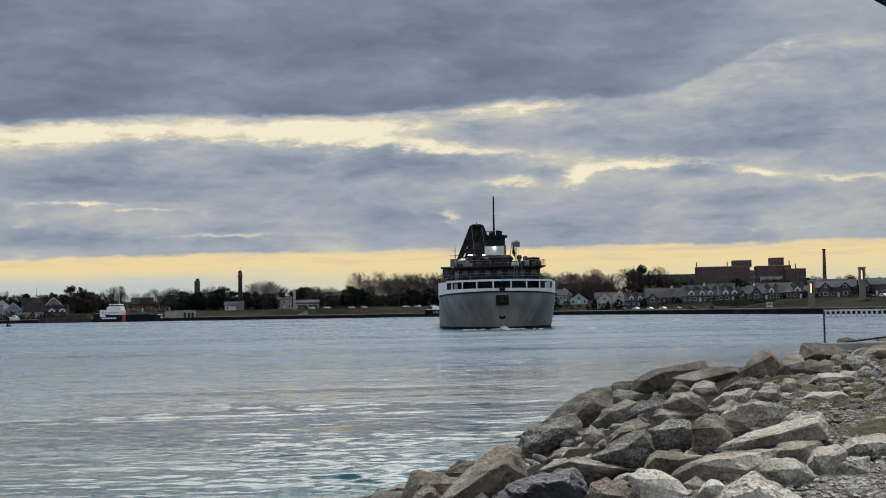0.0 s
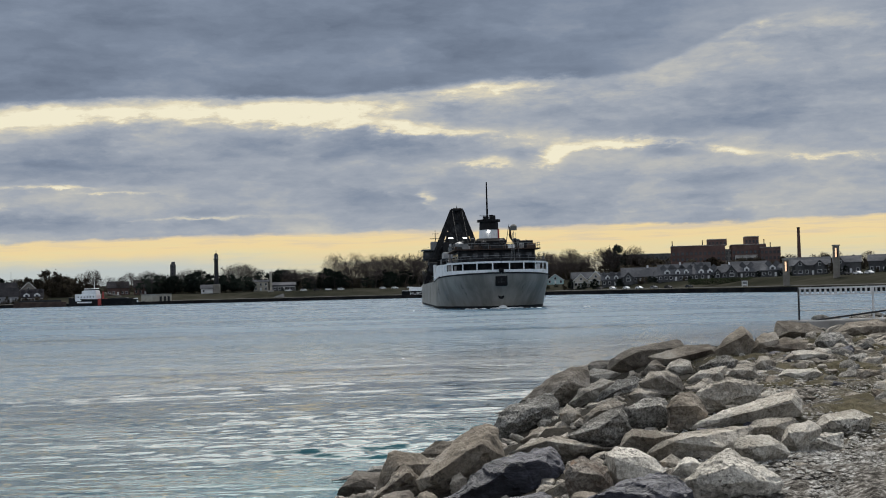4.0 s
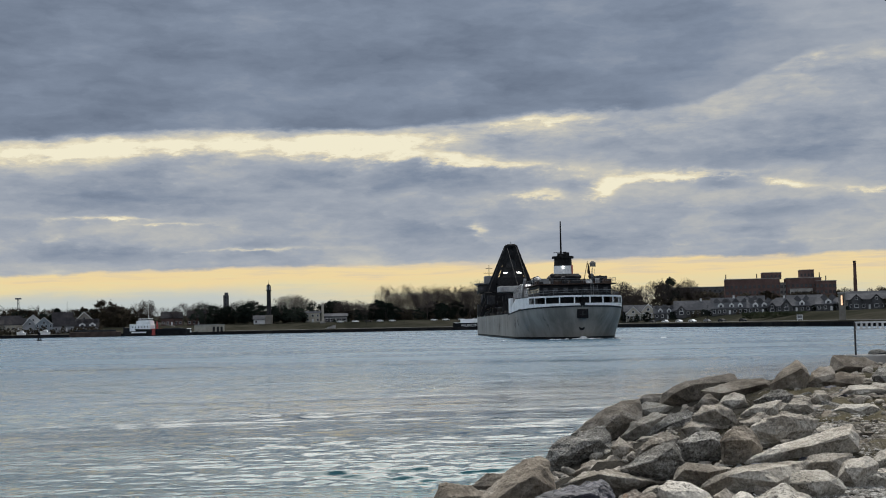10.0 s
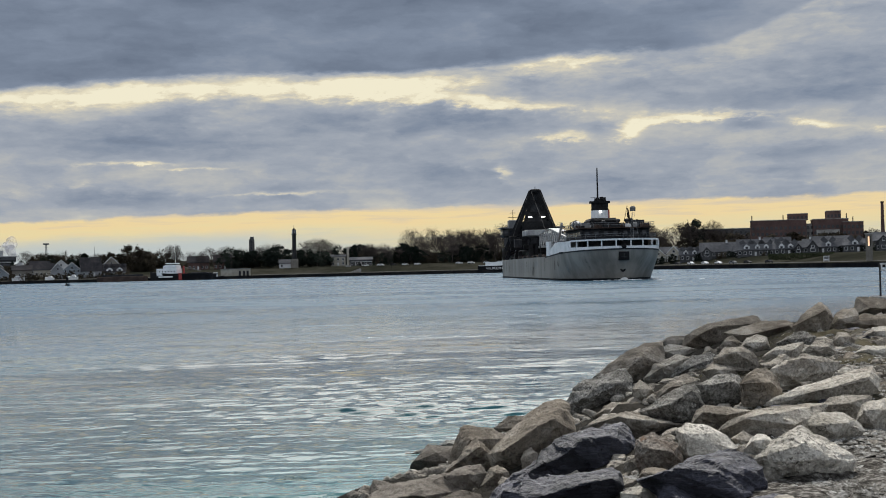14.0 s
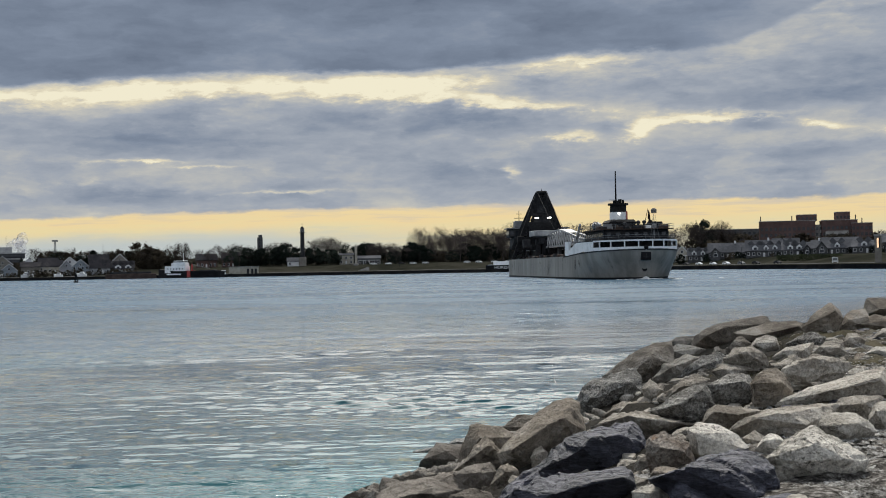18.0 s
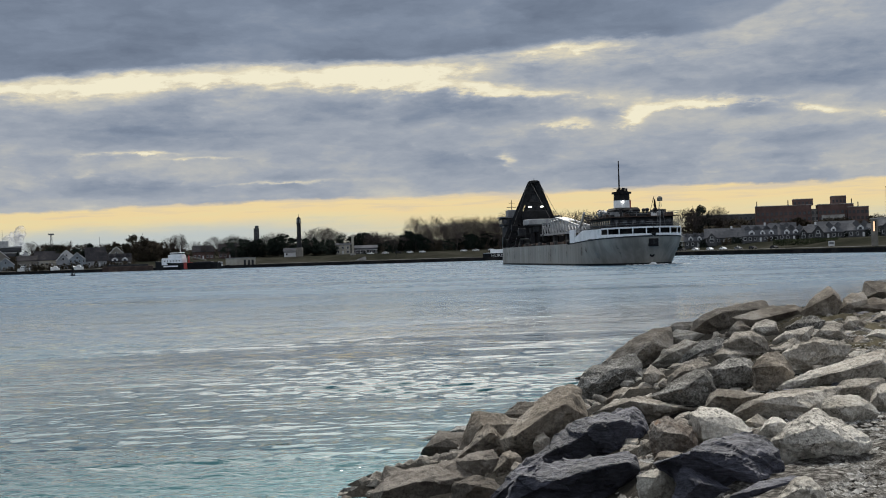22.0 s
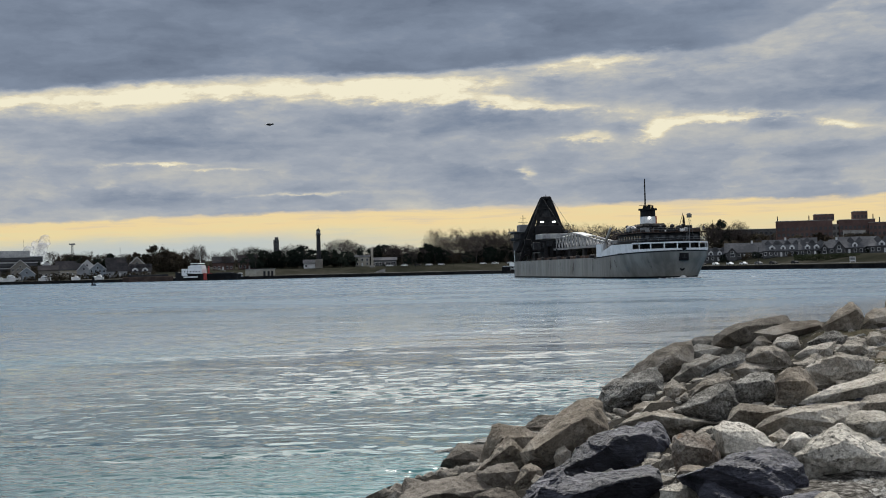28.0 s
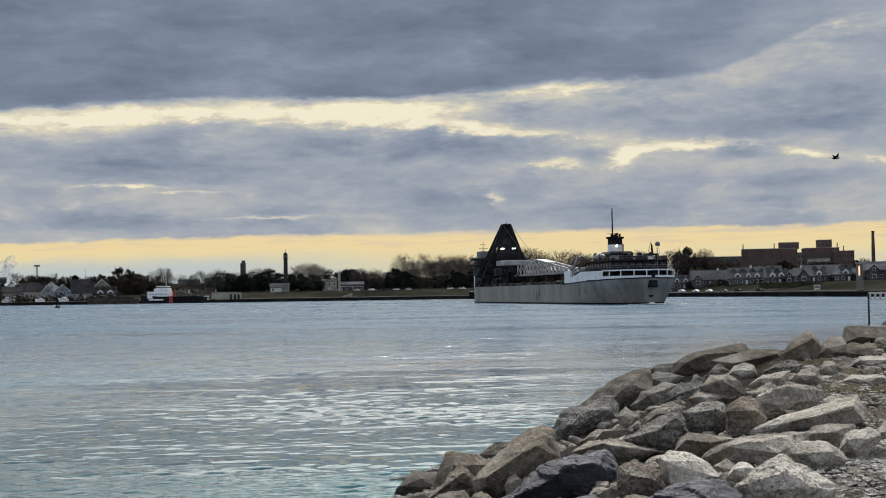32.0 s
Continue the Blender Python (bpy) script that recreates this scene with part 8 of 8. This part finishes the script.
def tall_marks():
    # light tower with its lantern room
    z = far_ground(-106, 850)
    t = thing("light_tower", pose(-105.9, 850, z), "tall dark tower with a lantern room and finial", "tower")
    part("shaft", rod((0, 0, 0), (0, 0, 28.0 - z), 1.6, 1.3, 16), M["ship_dark"], t)
    part("base", box(-2.2, 2.2, -2.2, 2.2, 0, 6.0, bevel=0.1), M["tan_wall"], t, "tan tower base")
    part("gallery", rod((0, 0, 28.0 - z), (0, 0, 28.6 - z), 1.9, 1.9, 16), M["ship_dark"], t)
    lantern = part("lantern", rod((0, 0, 28.6 - z), (0, 0, 31.0 - z), 1.35, 1.35, 12), M["glass"], t)
    for k in range(6):
        a = k * math.pi / 3
        part("mullion", rod((1.38 * math.cos(a), 1.38 * math.sin(a), 28.6 - z), (1.38 * math.cos(a), 1.38 * math.sin(a), 31 - z), 0.08, sides=5), M["ship_white"], lantern)
    part("cap", rod((0, 0, 31.0 - z), (0, 0, 32.6 - z), 1.6, 0.2, 14), M["ship_black"], t)
    part("finial", rod((0, 0, 32.5 - z), (0, 0, 34.8 - z), 0.12, 0.06, 6), M["ship_black"], t)
    z = far_ground(-142, 900)
    t = thing("clock_tower", pose(-142, 900, z), "square grey tower with a corner turret", "tower")
    part("shaft", box(-1.7, 1.7, -1.7, 1.7, 0, 27.0 - z, bevel=0.1), M["grey_wall"], t)
    part("turret", box(-0.9, 1.4, -1.2, 1.2, 27.0 - z, 28.8 - z, bevel=0.1), M["grey_wall"], t)
    for k in range(3):
        window(t, 0, -1.73, 20.0 - z + 2.4 * k, 0.8, 1.3, frame_too=False)
    z = far_ground(267, 800)
    t = thing("factory_chimney", pose(267, 800, z), "tall slim brick chimney", "chimney")
    part("shaft", rod((0, 0, 0), (0, 0, 38.0 - z), 1.35, 0.85, 14), M["brick"], t)
    part("rim", rod((0, 0, 37.6 - z), (0, 0, 38.4 - z), 1.05, 1.05, 14), M["ship_dark"], t)
    for x, y, z0, z1, w in ((154.9, 480, 1.9, 12.1, 1.25), (181.7, 500, 3.0, 17.4, 1.3)):
        t = thing("boardwalk_pillar", pose(x, y, z0, 0, 0, facing(x, y)), "brown brick pillar with a lit vertical slot", "pillar", "boardwalk pillars")
        part("shaft", box(-w, w, -w, w, -1, z1 - z0, bevel=0.08), M["tan_wall"], t)
        part("cap", box(-w - 0.25, w + 0.25, -w - 0.25, w + 0.25, z1 - z0, z1 - z0 + 0.5), M["concrete"], t)
        top = z1 - z0
        part("light_slot", box(-0.38, 0.22, -w - 0.05, -w + 0.1, top - 4.4, top - 0.8), M["lamp_orange"], t, "softly glowing orange light slot")
        part("slot_frame", box(0.22, 0.6, -w - 0.08, -w + 0.1, top - 4.5, top - 0.7), M["ship_black"], t)
    for x, y, z1, name in ((-69.6, 840, 18.9, "memorial"), ):
        t = thing("memorial_column", pose(x, y, far_ground(x, y)), "slim pale memorial column in the park", "column")
        part("shaft", box(-0.75, 0.75, -0.75, 0.75, 0, z1 - far_ground(x, y), bevel=0.08), M["cream_wall"], t)
        part("plinth", box(-1.6, 1.6, -1.6, 1.6, -0.5, 1.2, bevel=0.1), M["concrete"], t)
    t = thing("lattice_tower", pose(-318.8, 1000, 8), "slim lattice floodlight tower", "tower")
    for sx, sy in ((-1, -1), (1, -1), (1, 1), (-1, 1)):
        part("leg", rod((sx * 0.9, sy * 0.9, 0), (sx * 0.45, sy * 0.45, 22), 0.14, sides=5), M["ship_grey"], t)
    for k in range(9):
        part("brace", beam((-0.85 + 0.04 * k, 0, 2.4 * k), (0.82 - 0.04 * k, 0, 2.4 * k + 2.4), 0.12), M["ship_grey"], t)
    part("lamp_head", box(-2.3, 2.3, -0.4, 0.4, 21.4, 22.6), M["ship_grey"], t)
    t = thing("radio_mast", pose(-281, 1000, 8), "thin radio mast over the roofs", "mast")
    part("pole", rod((0, 0, 0), (0, 0, 18.8), 0.2, 0.12, 6), M["ship_grey"], t)
    for x, y, h in ((30, 800, 9.5), (-16, 812, 8), (-40, 815, 8), (60, 780, 8.5), (128, 590, 8), (100, 660, 8)):
        t = thing("street_lamp", pose(x, y, far_ground(x, y)), "thin dark street lamp on the far bank", "street lamp", "street lamps")
        part("pole", rod((0, 0, 0), (0, 0, h), 0.13, 0.08, 6), M["ship_dark"], t)
        part("arm", rod((0, 0, h), (0, -1.6, h + 0.4), 0.07, sides=5), M["ship_dark"], t)


tall_marks()


# ---- vessels, cars and small things on the far bank
def car(x, y, turn, paint, label):
    c = thing("car", pose(x, y, far_ground(x, y) + 0.02, 0, 0, turn), label, "car", "parked cars")
    prof = [(-2.15, 0.35), (2.15, 0.35), (2.2, 0.75), (1.9, 0.95), (1.1, 1.02), (0.6, 1.5), (-1.1, 1.52), (-1.75, 1.05), (-2.2, 0.95)]
    body = prism(prof, -0.85, 0.85)
    part("body", body, M[paint], c)
    part("side_glass", prism([(0.95, 1.02), (0.5, 1.42), (-1.0, 1.44), (-1.5, 1.06)], -0.87, 0.87), M["glass"], c)
    for wx in (-1.35, 1.35):
        for wy in (-0.82, 0.82):
            w = part("wheel", rod((wx, wy - 0.12, 0.33), (wx, wy + 0.12, 0.33), 0.33, sides=12), M["ship_black"], c)
    return c


rngc = random.Random(5)
for k, (x, paint) in enumerate(((107.5, "ship_dark"), (112.0, "ship_white"), (115.6, "ship_white"), (119.0, "ship_white"), (122.6, "ship_grey"), (126.0, "ship_dark"), (130.6, "ship_dark"))):
    y = float(np.interp(x, [95, 113, 132], [700, 650, 560])) + 12 + (4 if x < 113 else 0)
    car(x + 11, y, -70 + rngc.uniform(-4, 4), paint, {"ship_white": "white parked car by the river", "ship_dark": "dark parked car by the river", "ship_grey": "silver parked car by the river"}[paint])
for k in range(15):
    x = -58 + 8.6 * k + rngc.uniform(-1.5, 1.5)
    y = shore_y(x) + 58
    if -18 < x < -4:
        continue
    paint = rngc.choice(("ship_white", "ship_white", "ship_grey", "ship_dark", "ship_white"))
    car(x, y, rngc.uniform(-8, 8) - 5, paint, {"ship_white": "white parked car in the park", "ship_dark": "dark parked car in the park", "ship_grey": "silver parked car in the park"}[paint])
for x, y in ((188, 508), (192.5, 506), (196, 503)):
    car(x, y, -75, "ship_white" if x > 190 else "ship_dark", "parked car beside the boardwalk")

b = thing("boathouse", pose(-137.2, 803, 1.9, 0, 0, facing(-137, 803)), "low tan boathouse with dark doors on the quay", "boathouse")
part("wall", box(-9.2, 9.2, -3.5, 3.5, -0.3, 4.2, bevel=0.05), M["cream_wall"], b)
part("roof", box(-9.5, 9.5, -3.8, 3.8, 4.2, 4.5), M["concrete"], b)
for x in (2.6, 5.2, 7.4):
    part("door", box(x - 0.7, x + 0.7, -3.56, -3.4, 0.0, 3.0), M["ship_dark"], b, "dark boathouse door")
s = thing("notice_board", pose(150.4, 520, far_ground(150.4, 520), 0, 0, facing(150, 520)), "white notice board with a dark panel", "sign")
part("panel", box(-1.2, 1.2, -0.1, 0.1, 0.6, 2.5), M["white_wall"], s)
part("picture", box(-0.9, 0.9, -0.14, -0.1, 1.2, 2.2), M["ship_grey"], s, "grey printed panel, not readable")
for x in (-1.0, 1.0):
    part("post", box(x - 0.08, x + 0.08, -0.08, 0.08, -0.5, 0.6), M["white_wall"], s)
s = thing("boat_ramp", pose(-61.5, 797, 2.4, 0, 0, facing(-61, 797)), "pale boat ramp slab on the grass slope", "ramp")
part("slab", prism([(-3.5, 0), (3.5, 0), (3.5, 2.2), (2.4, 2.2)], -1.5, 1.5), M["concrete"], s)
for k in range(5):
    x, y = -62 + 9 * k, 846
    bx = thing("shrub", pose(x, y, far_ground(x, y)), "low dark shrub on the lawn", "shrub", "shrubs")
    part("leaves", LEAFY[0][1], None, bx)
    bx.scale = (0.16, 0.16, 0.13)


def vessel_hull(length, beam_w, free, sheer_up, flare=0.1):
    """A small ship's hull, bow towards +x."""
    bm = bmesh.new()
    rows = []
    n = 18
    for z, k in ((-1.0, 0.8), (0.0, 0.92), (0.5, 1.0), (1.0, 1.0 + flare)):
        for side in (-1, 1):
            row = []
            for i in range(n + 1):
                t = i / n
                b = beam_w / 2 * k * min(1.0, (1 - max(0, (t - 0.6) / 0.4) ** 2.2)) * (0.8 + 0.2 * min(1, t / 0.15))
                zz = z if z <= 0 else z * (free + sheer_up * max(0, t - 0.4) ** 2 * 2.7)
                row.append(bm.verts.new((-length / 2 + length * t, side * max(b, 0.02), zz)))
            rows.append(row)
    for lo in range(3):
        for s in (0, 1):
            a, b = rows[lo * 2 + s], rows[lo * 2 + 2 + s]
            for i in range(n):
                bm.faces.new((a[i], a[i + 1], b[i + 1], b[i]))
    a, b = rows[6], rows[7]
    for i in range(n):
        bm.faces.new((a[i], a[i + 1], b[i + 1], b[i]))
    for lo in range(3):
        bm.faces.new((rows[lo * 2][0], rows[lo * 2 + 1][0], rows[lo * 2 + 3][0], rows[lo * 2 + 2][0]))
    bmesh.ops.recalc_face_normals(bm, faces=bm.faces)
    return bm


def cutter():
    c = thing("buoy_tender", pose(-169, 794, 0, 0, 0, 168), "moored black-hulled tender with white upperworks and red stripe", "ship")
    c.scale = (0.85, 0.85, 0.85)
    part("hull", vessel_hull(50, 10, 4.6, 2.2), M["ship_black"], c, "black hull")
    part("lettering_bar", box(5, 16, -5.62, 5.62, 2.2, 3.2), M["ship_white"], c, "white lettering bar, not readable")
    part("red_stripe", box(-2.2, 0.2, -5.6, 5.6, 0.4, 5.2), M["red_paint"], c, "red slanting stripe")
    part("white_rail", box(-22, 12, -5.1, 5.1, 4.6, 5.0), M["ship_dark"], c)
    h = part("deckhouse", box(2.0, 18.0, -4.5, 4.5, 3.6, 8.6, bevel=0.2), M["ship_white"], c, "white deckhouse")
    part("upper_deckhouse", box(2.5, 13.0, -4.0, 4.0, 8.6, 10.8, bevel=0.2), M["ship_white"], c, "white upper deckhouse")
    part("wheelhouse", box(3.0, 11.5, -3.6, 3.6, 10.8, 12.6, bevel=0.2), M["ship_white"], c, "white wheelhouse")
    part("wheelhouse_glass", box(2.9, 11.6, -3.66, 3.66, 11.4, 12.1), M["glass"], c)
    for k in range(6):
        window(h, 4 + 2.3 * k, 4.52, 6.2, 0.8, 0.8, 180, False)
    part("crane_post", rod((-1.5, 0, 4), (-1.5, 0, 10.2), 0.8, 0.6, 10), M["red_paint"], c, "red crane post")
    part("crane_boom", beam((-1.5, 0, 9.5), (-15, 0, 6.5), 0.7), M["tan_wall"], c, "buff crane boom")
    part("foredeck_gear", box(-20, -8, -3, 3, 4.0, 5.6, bevel=0.3), M["ship_dark"], c)
    part("mast", rod((5, 0, 12.6), (5, 0, 18.0), 0.16, 0.1, 6), M["ship_white"], c)
    b = thing("barge", pose(-208, 804, 0, 0, 0, facing(-208, 804)), "low rust-brown work barge moored at the quay", "barge")
    part("hull", box(-16, 15, -4, 4, -1, 3.2, bevel=0.2), M["ship_brown"], b)
    part("coaming", box(-13, 12, -3, 3, 3.2, 4.4, bevel=0.1), M["ship_dark"], b)
    w = thing("work_boat", pose(-150, 797, 0, 0, 0, facing(-150, 797) + 5), "small grey work boat with a white cabin", "boat")
    part("hull", vessel_hull(14, 4.4, 1.6, 0.8), M["ship_dark"], w)
    part("cabin", box(-3, 2.5, -1.5, 1.5, 1.6, 4.2, bevel=0.15), M["ship_white"], w, "white cabin")
    part("cabin_glass", box(-2.6, 2.55, -1.54, 1.54, 3.0, 3.7), M["glass"], w)


cutter()


def yacht(x, y, turn, length, label):
    b = thing("motor_yacht", pose(x, y, far_ground(x, y) + 0.9, 0, 0, turn), label, "boat", "laid-up yachts")
    part("hull", vessel_hull(length, length * 0.3, length * 0.12, 0.6, 0.2), M["ship_white"], b)
    part("cabin", prism([(-length * 0.3, length * 0.12), (length * 0.22, length * 0.12), (length * 0.1, length * 0.26), (-length * 0.26, length * 0.26)], -length * 0.11, length * 0.11), M["ship_white"], b)
    part("cabin_glass", box(-length * 0.24, length * 0.12, -length * 0.113, length * 0.113, length * 0.17, length * 0.22), M["glass"], b)
    for k in (-0.25, 0.2):
        part("cradle", box(k * length - 0.3, k * length + 0.3, -length * 0.1, length * 0.1, -1.0, 0.6), M["ship_dark"], b)
    part("flybridge", box(-length * 0.2, length * 0.02, -length * 0.09, length * 0.09, length * 0.26, length * 0.32, bevel=0.1), M["ship_white"], b)


# Hulls stand on the quay, cradles added, to clear the wall from the camera.
for x, turn, ln in ((-305, 15, 11), (-283, 20, 8), (-246, 170, 7), (-335, 190, 9), (-320, 10, 10), (-346, 20, 8), (-313, 185, 6), (-262, 175, 6)):
    yacht(x, shore_y(x) + 9, turn, ln, "white motor yacht set on the far quay to fit the view")


def light_vessel():
    v = thing("museum_lightship", pose(27.5, 764, 1.0, 0, 0, facing(27, 764) + 0), "black museum lightship with white lettering on its side", "ship")
    part("hull", vessel_hull(27, 7, 3.2, 1.4), M["ship_black"], v, "black hull")
    part("bulwark_rail", box(-13, 9, -3.6, 3.6, 3.2, 3.45), M["ship_white"], v)
    part("deckhouse", box(-9, 3, -2.4, 2.4, 3.2, 5.4, bevel=0.1), M["ship_white"], v, "white deckhouse")
    part("pilot_house", box(1, 5, -2, 2, 5.4, 7.6, bevel=0.1), M["ship_white"], v, "white pilot house")
    part("foremast", rod((5.5, 0, 3), (5.5, 0, 15), 0.3, 0.16, 8), M["ship_brown"], v)
    part("mizzen_mast", rod((-11.0, 0, 3), (-11.0, 0, 10), 0.2, 0.1, 8), M["ship_brown"], v)
    part("lantern", ball(5.5, 0, 13.2, 0.9), M["ship_dark"], v)
    # five white capitals amidships
    text = bpy.data.curves.new("name_lettering", "FONT")
    text.body, text.size, text.extrude, text.align_x = "HURON", 2.2, 0.03, "CENTER"
    tmp = bpy.data.objects.new("name_lettering", text)
    me = bpy.data.meshes.new_from_object(tmp)
    bpy.data.objects.remove(tmp)
    me.materials.append(M["ship_white"])
    sign = part("name_lettering", me, None, v, "large white capital letters")
    sign.matrix_local = pose(-3.5, -3.95, 1.0, 90, 0, 0) @ Matrix.Diagonal((1.25, 1.0, 1.0, 1.0))


light_vessel()


def buoy():
    b = thing("channel_buoy", pose(-157.4, 520, 0), "small dark channel buoy with a lattice top", "buoy")
    part("float", rod((0, 0, -0.5), (0, 0, 0.55), 1.0, 0.95, 16), M["ship_black"], b)
    for k in range(3):
        a = k * 2.1
        part("leg", rod((0.7 * math.cos(a), 0.7 * math.sin(a), 0.5), (0.18 * math.cos(a), 0.18 * math.sin(a), 2.9), 0.16, sides=5), M["ship_black"], b)
    part("top_mark", box(-0.42, 0.42, -0.42, 0.42, 1.7, 3.4, bevel=0.05), M["ship_black"], b)


buoy()


# ---- railing and slab on the near bank
def railing():
    f = thing("railing", pose(14.55, 44.0, 1.93, 0, 0, 3), "pale metal railing with a dark corner post on a concrete slab", "railing")
    part("corner_post", box(-0.025, 0.025, -0.025, 0.025, -0.25, 1.08), M["black_iron"], f, "black corner post")
    for k in range(1, 4):
        part("post", box(2.7 * k - 0.03, 2.7 * k + 0.03, -0.03, 0.03, -0.1, 1.06), M["galvanised"], f)
    part("top_rail", box(0, 8.2, -0.035, 0.035, 1.04, 1.10), M["galvanised"], f)
    part("lower_band", box(0, 8.2, -0.03, 0.03, 0.82, 0.86), M["galvanised"], f)
    for k in range(44):
        part("picket", box(0.05 + 0.185 * k - 0.032, 0.05 + 0.185 * k + 0.032, -0.025, 0.025, 0.86, 1.04), M["galvanised"], f)
    for z in (0.30, 0.56):
        part("wire", rod((0, 0, z), (8.2, 0, z), 0.011, sides=5), M["galvanised"], f)
    part("sloping_kerb", beam((0.1, 0.0, -0.1), (5.0, 0.0, 0.42), 0.12, 0.06), M["black_iron"], f, "dark sloping bottom rail")
    g = single("concrete_slab", box(0, 10, -1.0, 0.6, -0.6, -0.04, bevel=0.03), M["concrete"], pose(14.4, 44.1, 1.93, 0, 0, 3), "weathered concrete slab under the railing", "slab")


railing()


def bridge():
    """The high road bridge overhead, upstream of the view."""
    b = thing("road_bridge", pose(67, 176, 46, 0, 0, -39), "dark steel road bridge high over the river", "bridge")
    part("deck", box(0.5, 23.5, -330, 190, 0.3, 1.2), M["ship_dark"], b)
    for x in (-0.4, 23.5):
        part("edge_girder", box(x, x + 0.9, -330, 190, 0.0, 3.0), M["ship_dark"], b)
    for k in range(52):
        part("floor_beam", box(0.5, 23.5, -328 + 10 * k, -327.2 + 10 * k, -0.1, 0.3), M["ship_grey"], b)
    for y in (165, -320):
        for x in (3, 21):
            part("pier", box(x - 1.8, x + 1.8, y, y + 5, -50, 0.2), M["concrete"], b)


bridge()


# ---- gull and far smoke
def gull():
    g = thing("gull", Matrix(), "dark gull in flight against the clouds", "bird")
    body = ball(0, 0, 0, 0.5, level=2)
    bmesh.ops.scale(body, vec=(0.22, 0.62, 0.2), verts=body.verts)
    part("body", body, M["ship_dark"], g)
    part("head", ball(0, 0.33, 0.05, 0.085, level=2), M["ship_grey"], g)
    part("tail", prism([(-0.1, 0), (0.1, 0), (0.02, 0.03), (-0.02, 0.03)], -0.5, -0.24), M["ship_grey"], g)
    for s in (-1, 1):
        bm = bmesh.new()
        pts = [(0, 0.14), (0.34, 0.2), (0.72, 0.0), (0.4, -0.05), (0.0, -0.12)]
        v = [bm.verts.new((s * x, y, 0.0)) for x, y in pts]
        f = bm.faces.new(v)
        bmesh.ops.solidify(bm, geom=[f], thickness=0.025)
        w = part("wing", bm, M["ship_dark"], g, "long pointed wing")
        w.location = (s * 0.07, 0.02, 0.05)
    return g


bird = gull()
bird.scale = (0.78, 0.78, 0.78)


# ---- smoke over the roofs downstream
def smoke_material():
    m = bpy.data.materials.new("smoke")
    m.use_nodes = True
    n = Net(m.node_tree)
    soft, clear, both = n.node("ShaderNodeBsdfTranslucent"), n.node("ShaderNodeBsdfTransparent"), n.node("ShaderNodeMixShader")
    soft.inputs[0].default_value = (0.38, 0.4, 0.46, 1)
    co = n.node("ShaderNodeTexCoord").outputs["Object"]
    n.link(n.ramp01(n.noise(co, 0.12, 3.0, 0.5), 0.3, 0.75, (0.05, 0.34)), both.inputs[0])
    n.link(clear.outputs[0], both.inputs[1])
    n.link(soft.outputs[0], both.inputs[2])
    n.link(both.outputs[0], n.node("ShaderNodeOutputMaterial").inputs[0])
    return m


def make_smoke():
    rng = random.Random(17)
    fog = smoke_material()
    s = thing("smoke_plume", Matrix.Translation((-444, 1300, 9)), "thin white smoke drifting up behind the roofs", "smoke")
    for k in range(12):
        f = k / 11
        r = 2.6 + 3.2 * f
        bm = bmesh.new()
        bmesh.ops.create_icosphere(bm, subdivisions=3, radius=r)
        for v in bm.verts:
            v.co *= 1 + 0.45 * noise.fractal(v.co / r * 1.2 + Vector((k * 3.1, 0, 0)), 0.9, 2.0, 3)
            v.co += Vector((-2 + -9 * f ** 1.6 + 2.5 * math.sin(k * 1.3) + rng.gauss(0, 0.1), 0, 30 * f ** 0.8))
        for q in bm.faces:
            q.smooth = True
        part("puff", bm, fog, s)
    return s


smoke = make_smoke()



SHIP_PATH = [  # seconds, place on the water, turn in degrees
    (0, 17.76, 242.52, -1.77),
    (2, 19.94, 248.76, -1.16),
    (4, 22.12, 255.01, -0.49),
    (6, 24.28, 261.25, 0.23),
    (8, 26.40, 267.47, 0.99),
    (10, 28.46, 273.64, 1.79),
    (12, 30.47, 279.75, 2.63),
    (14, 32.39, 285.77, 3.50),
    (16, 34.22, 291.69, 4.38),
    (18, 35.95, 297.50, 5.29),
    (20, 37.55, 303.16, 6.20),
    (22, 39.02, 308.67, 7.12),
    (24, 40.34, 314.01, 8.04),
    (26, 41.50, 319.15, 8.95),
    (28, 42.47, 324.08, 9.85),
    (30, 43.26, 328.77, 10.73),
    (32, 43.84, 333.22, 11.59),
]


def motions():
    walk(ship, [(t, pose(x, y, 0, 0, 0, turn)) for t, x, y, turn in SHIP_PATH])
    walk(bird, [(t, pose(-14.6 + 10.55 * (t - 28), 90, 13.7 - 0.05 * max(0, t - 28) ** 2.4, 0, 0, -82)) for t in (0, 8, 16, 24, 26, 27, 28, 29, 30, 31, 32)])
    for wing in bird.children:
        if wing.name.startswith("wing"):
            side = 1 if wing.location.x > 0 else -1
            beat = [(0, 0)] + [(26 + 0.15 * k, (32, 8, -22, 4)[k % 4]) for k in range(41)]
            walk(wing, [(t, pose(side * 0.07, 0.02, 0.05, 0, -side * a, 0)) for t, a in beat])
    for k, puff in enumerate(smoke.children):
        walk(puff, [(t, pose(0.12 * (t - 16) * (1 + k % 3 * 0.4), 0, 0.1 * (t - 16), 0, 0.5 * t * (k % 3 - 1), 0)) for t in (0, 16, 32)])
    # the river's current carries the sheet downstream
    walk(water, [(t, pose(-0.1 * (t - 16), 0.3 * (t - 16), 0)) for t in range(0, 33, 4)])


motions()
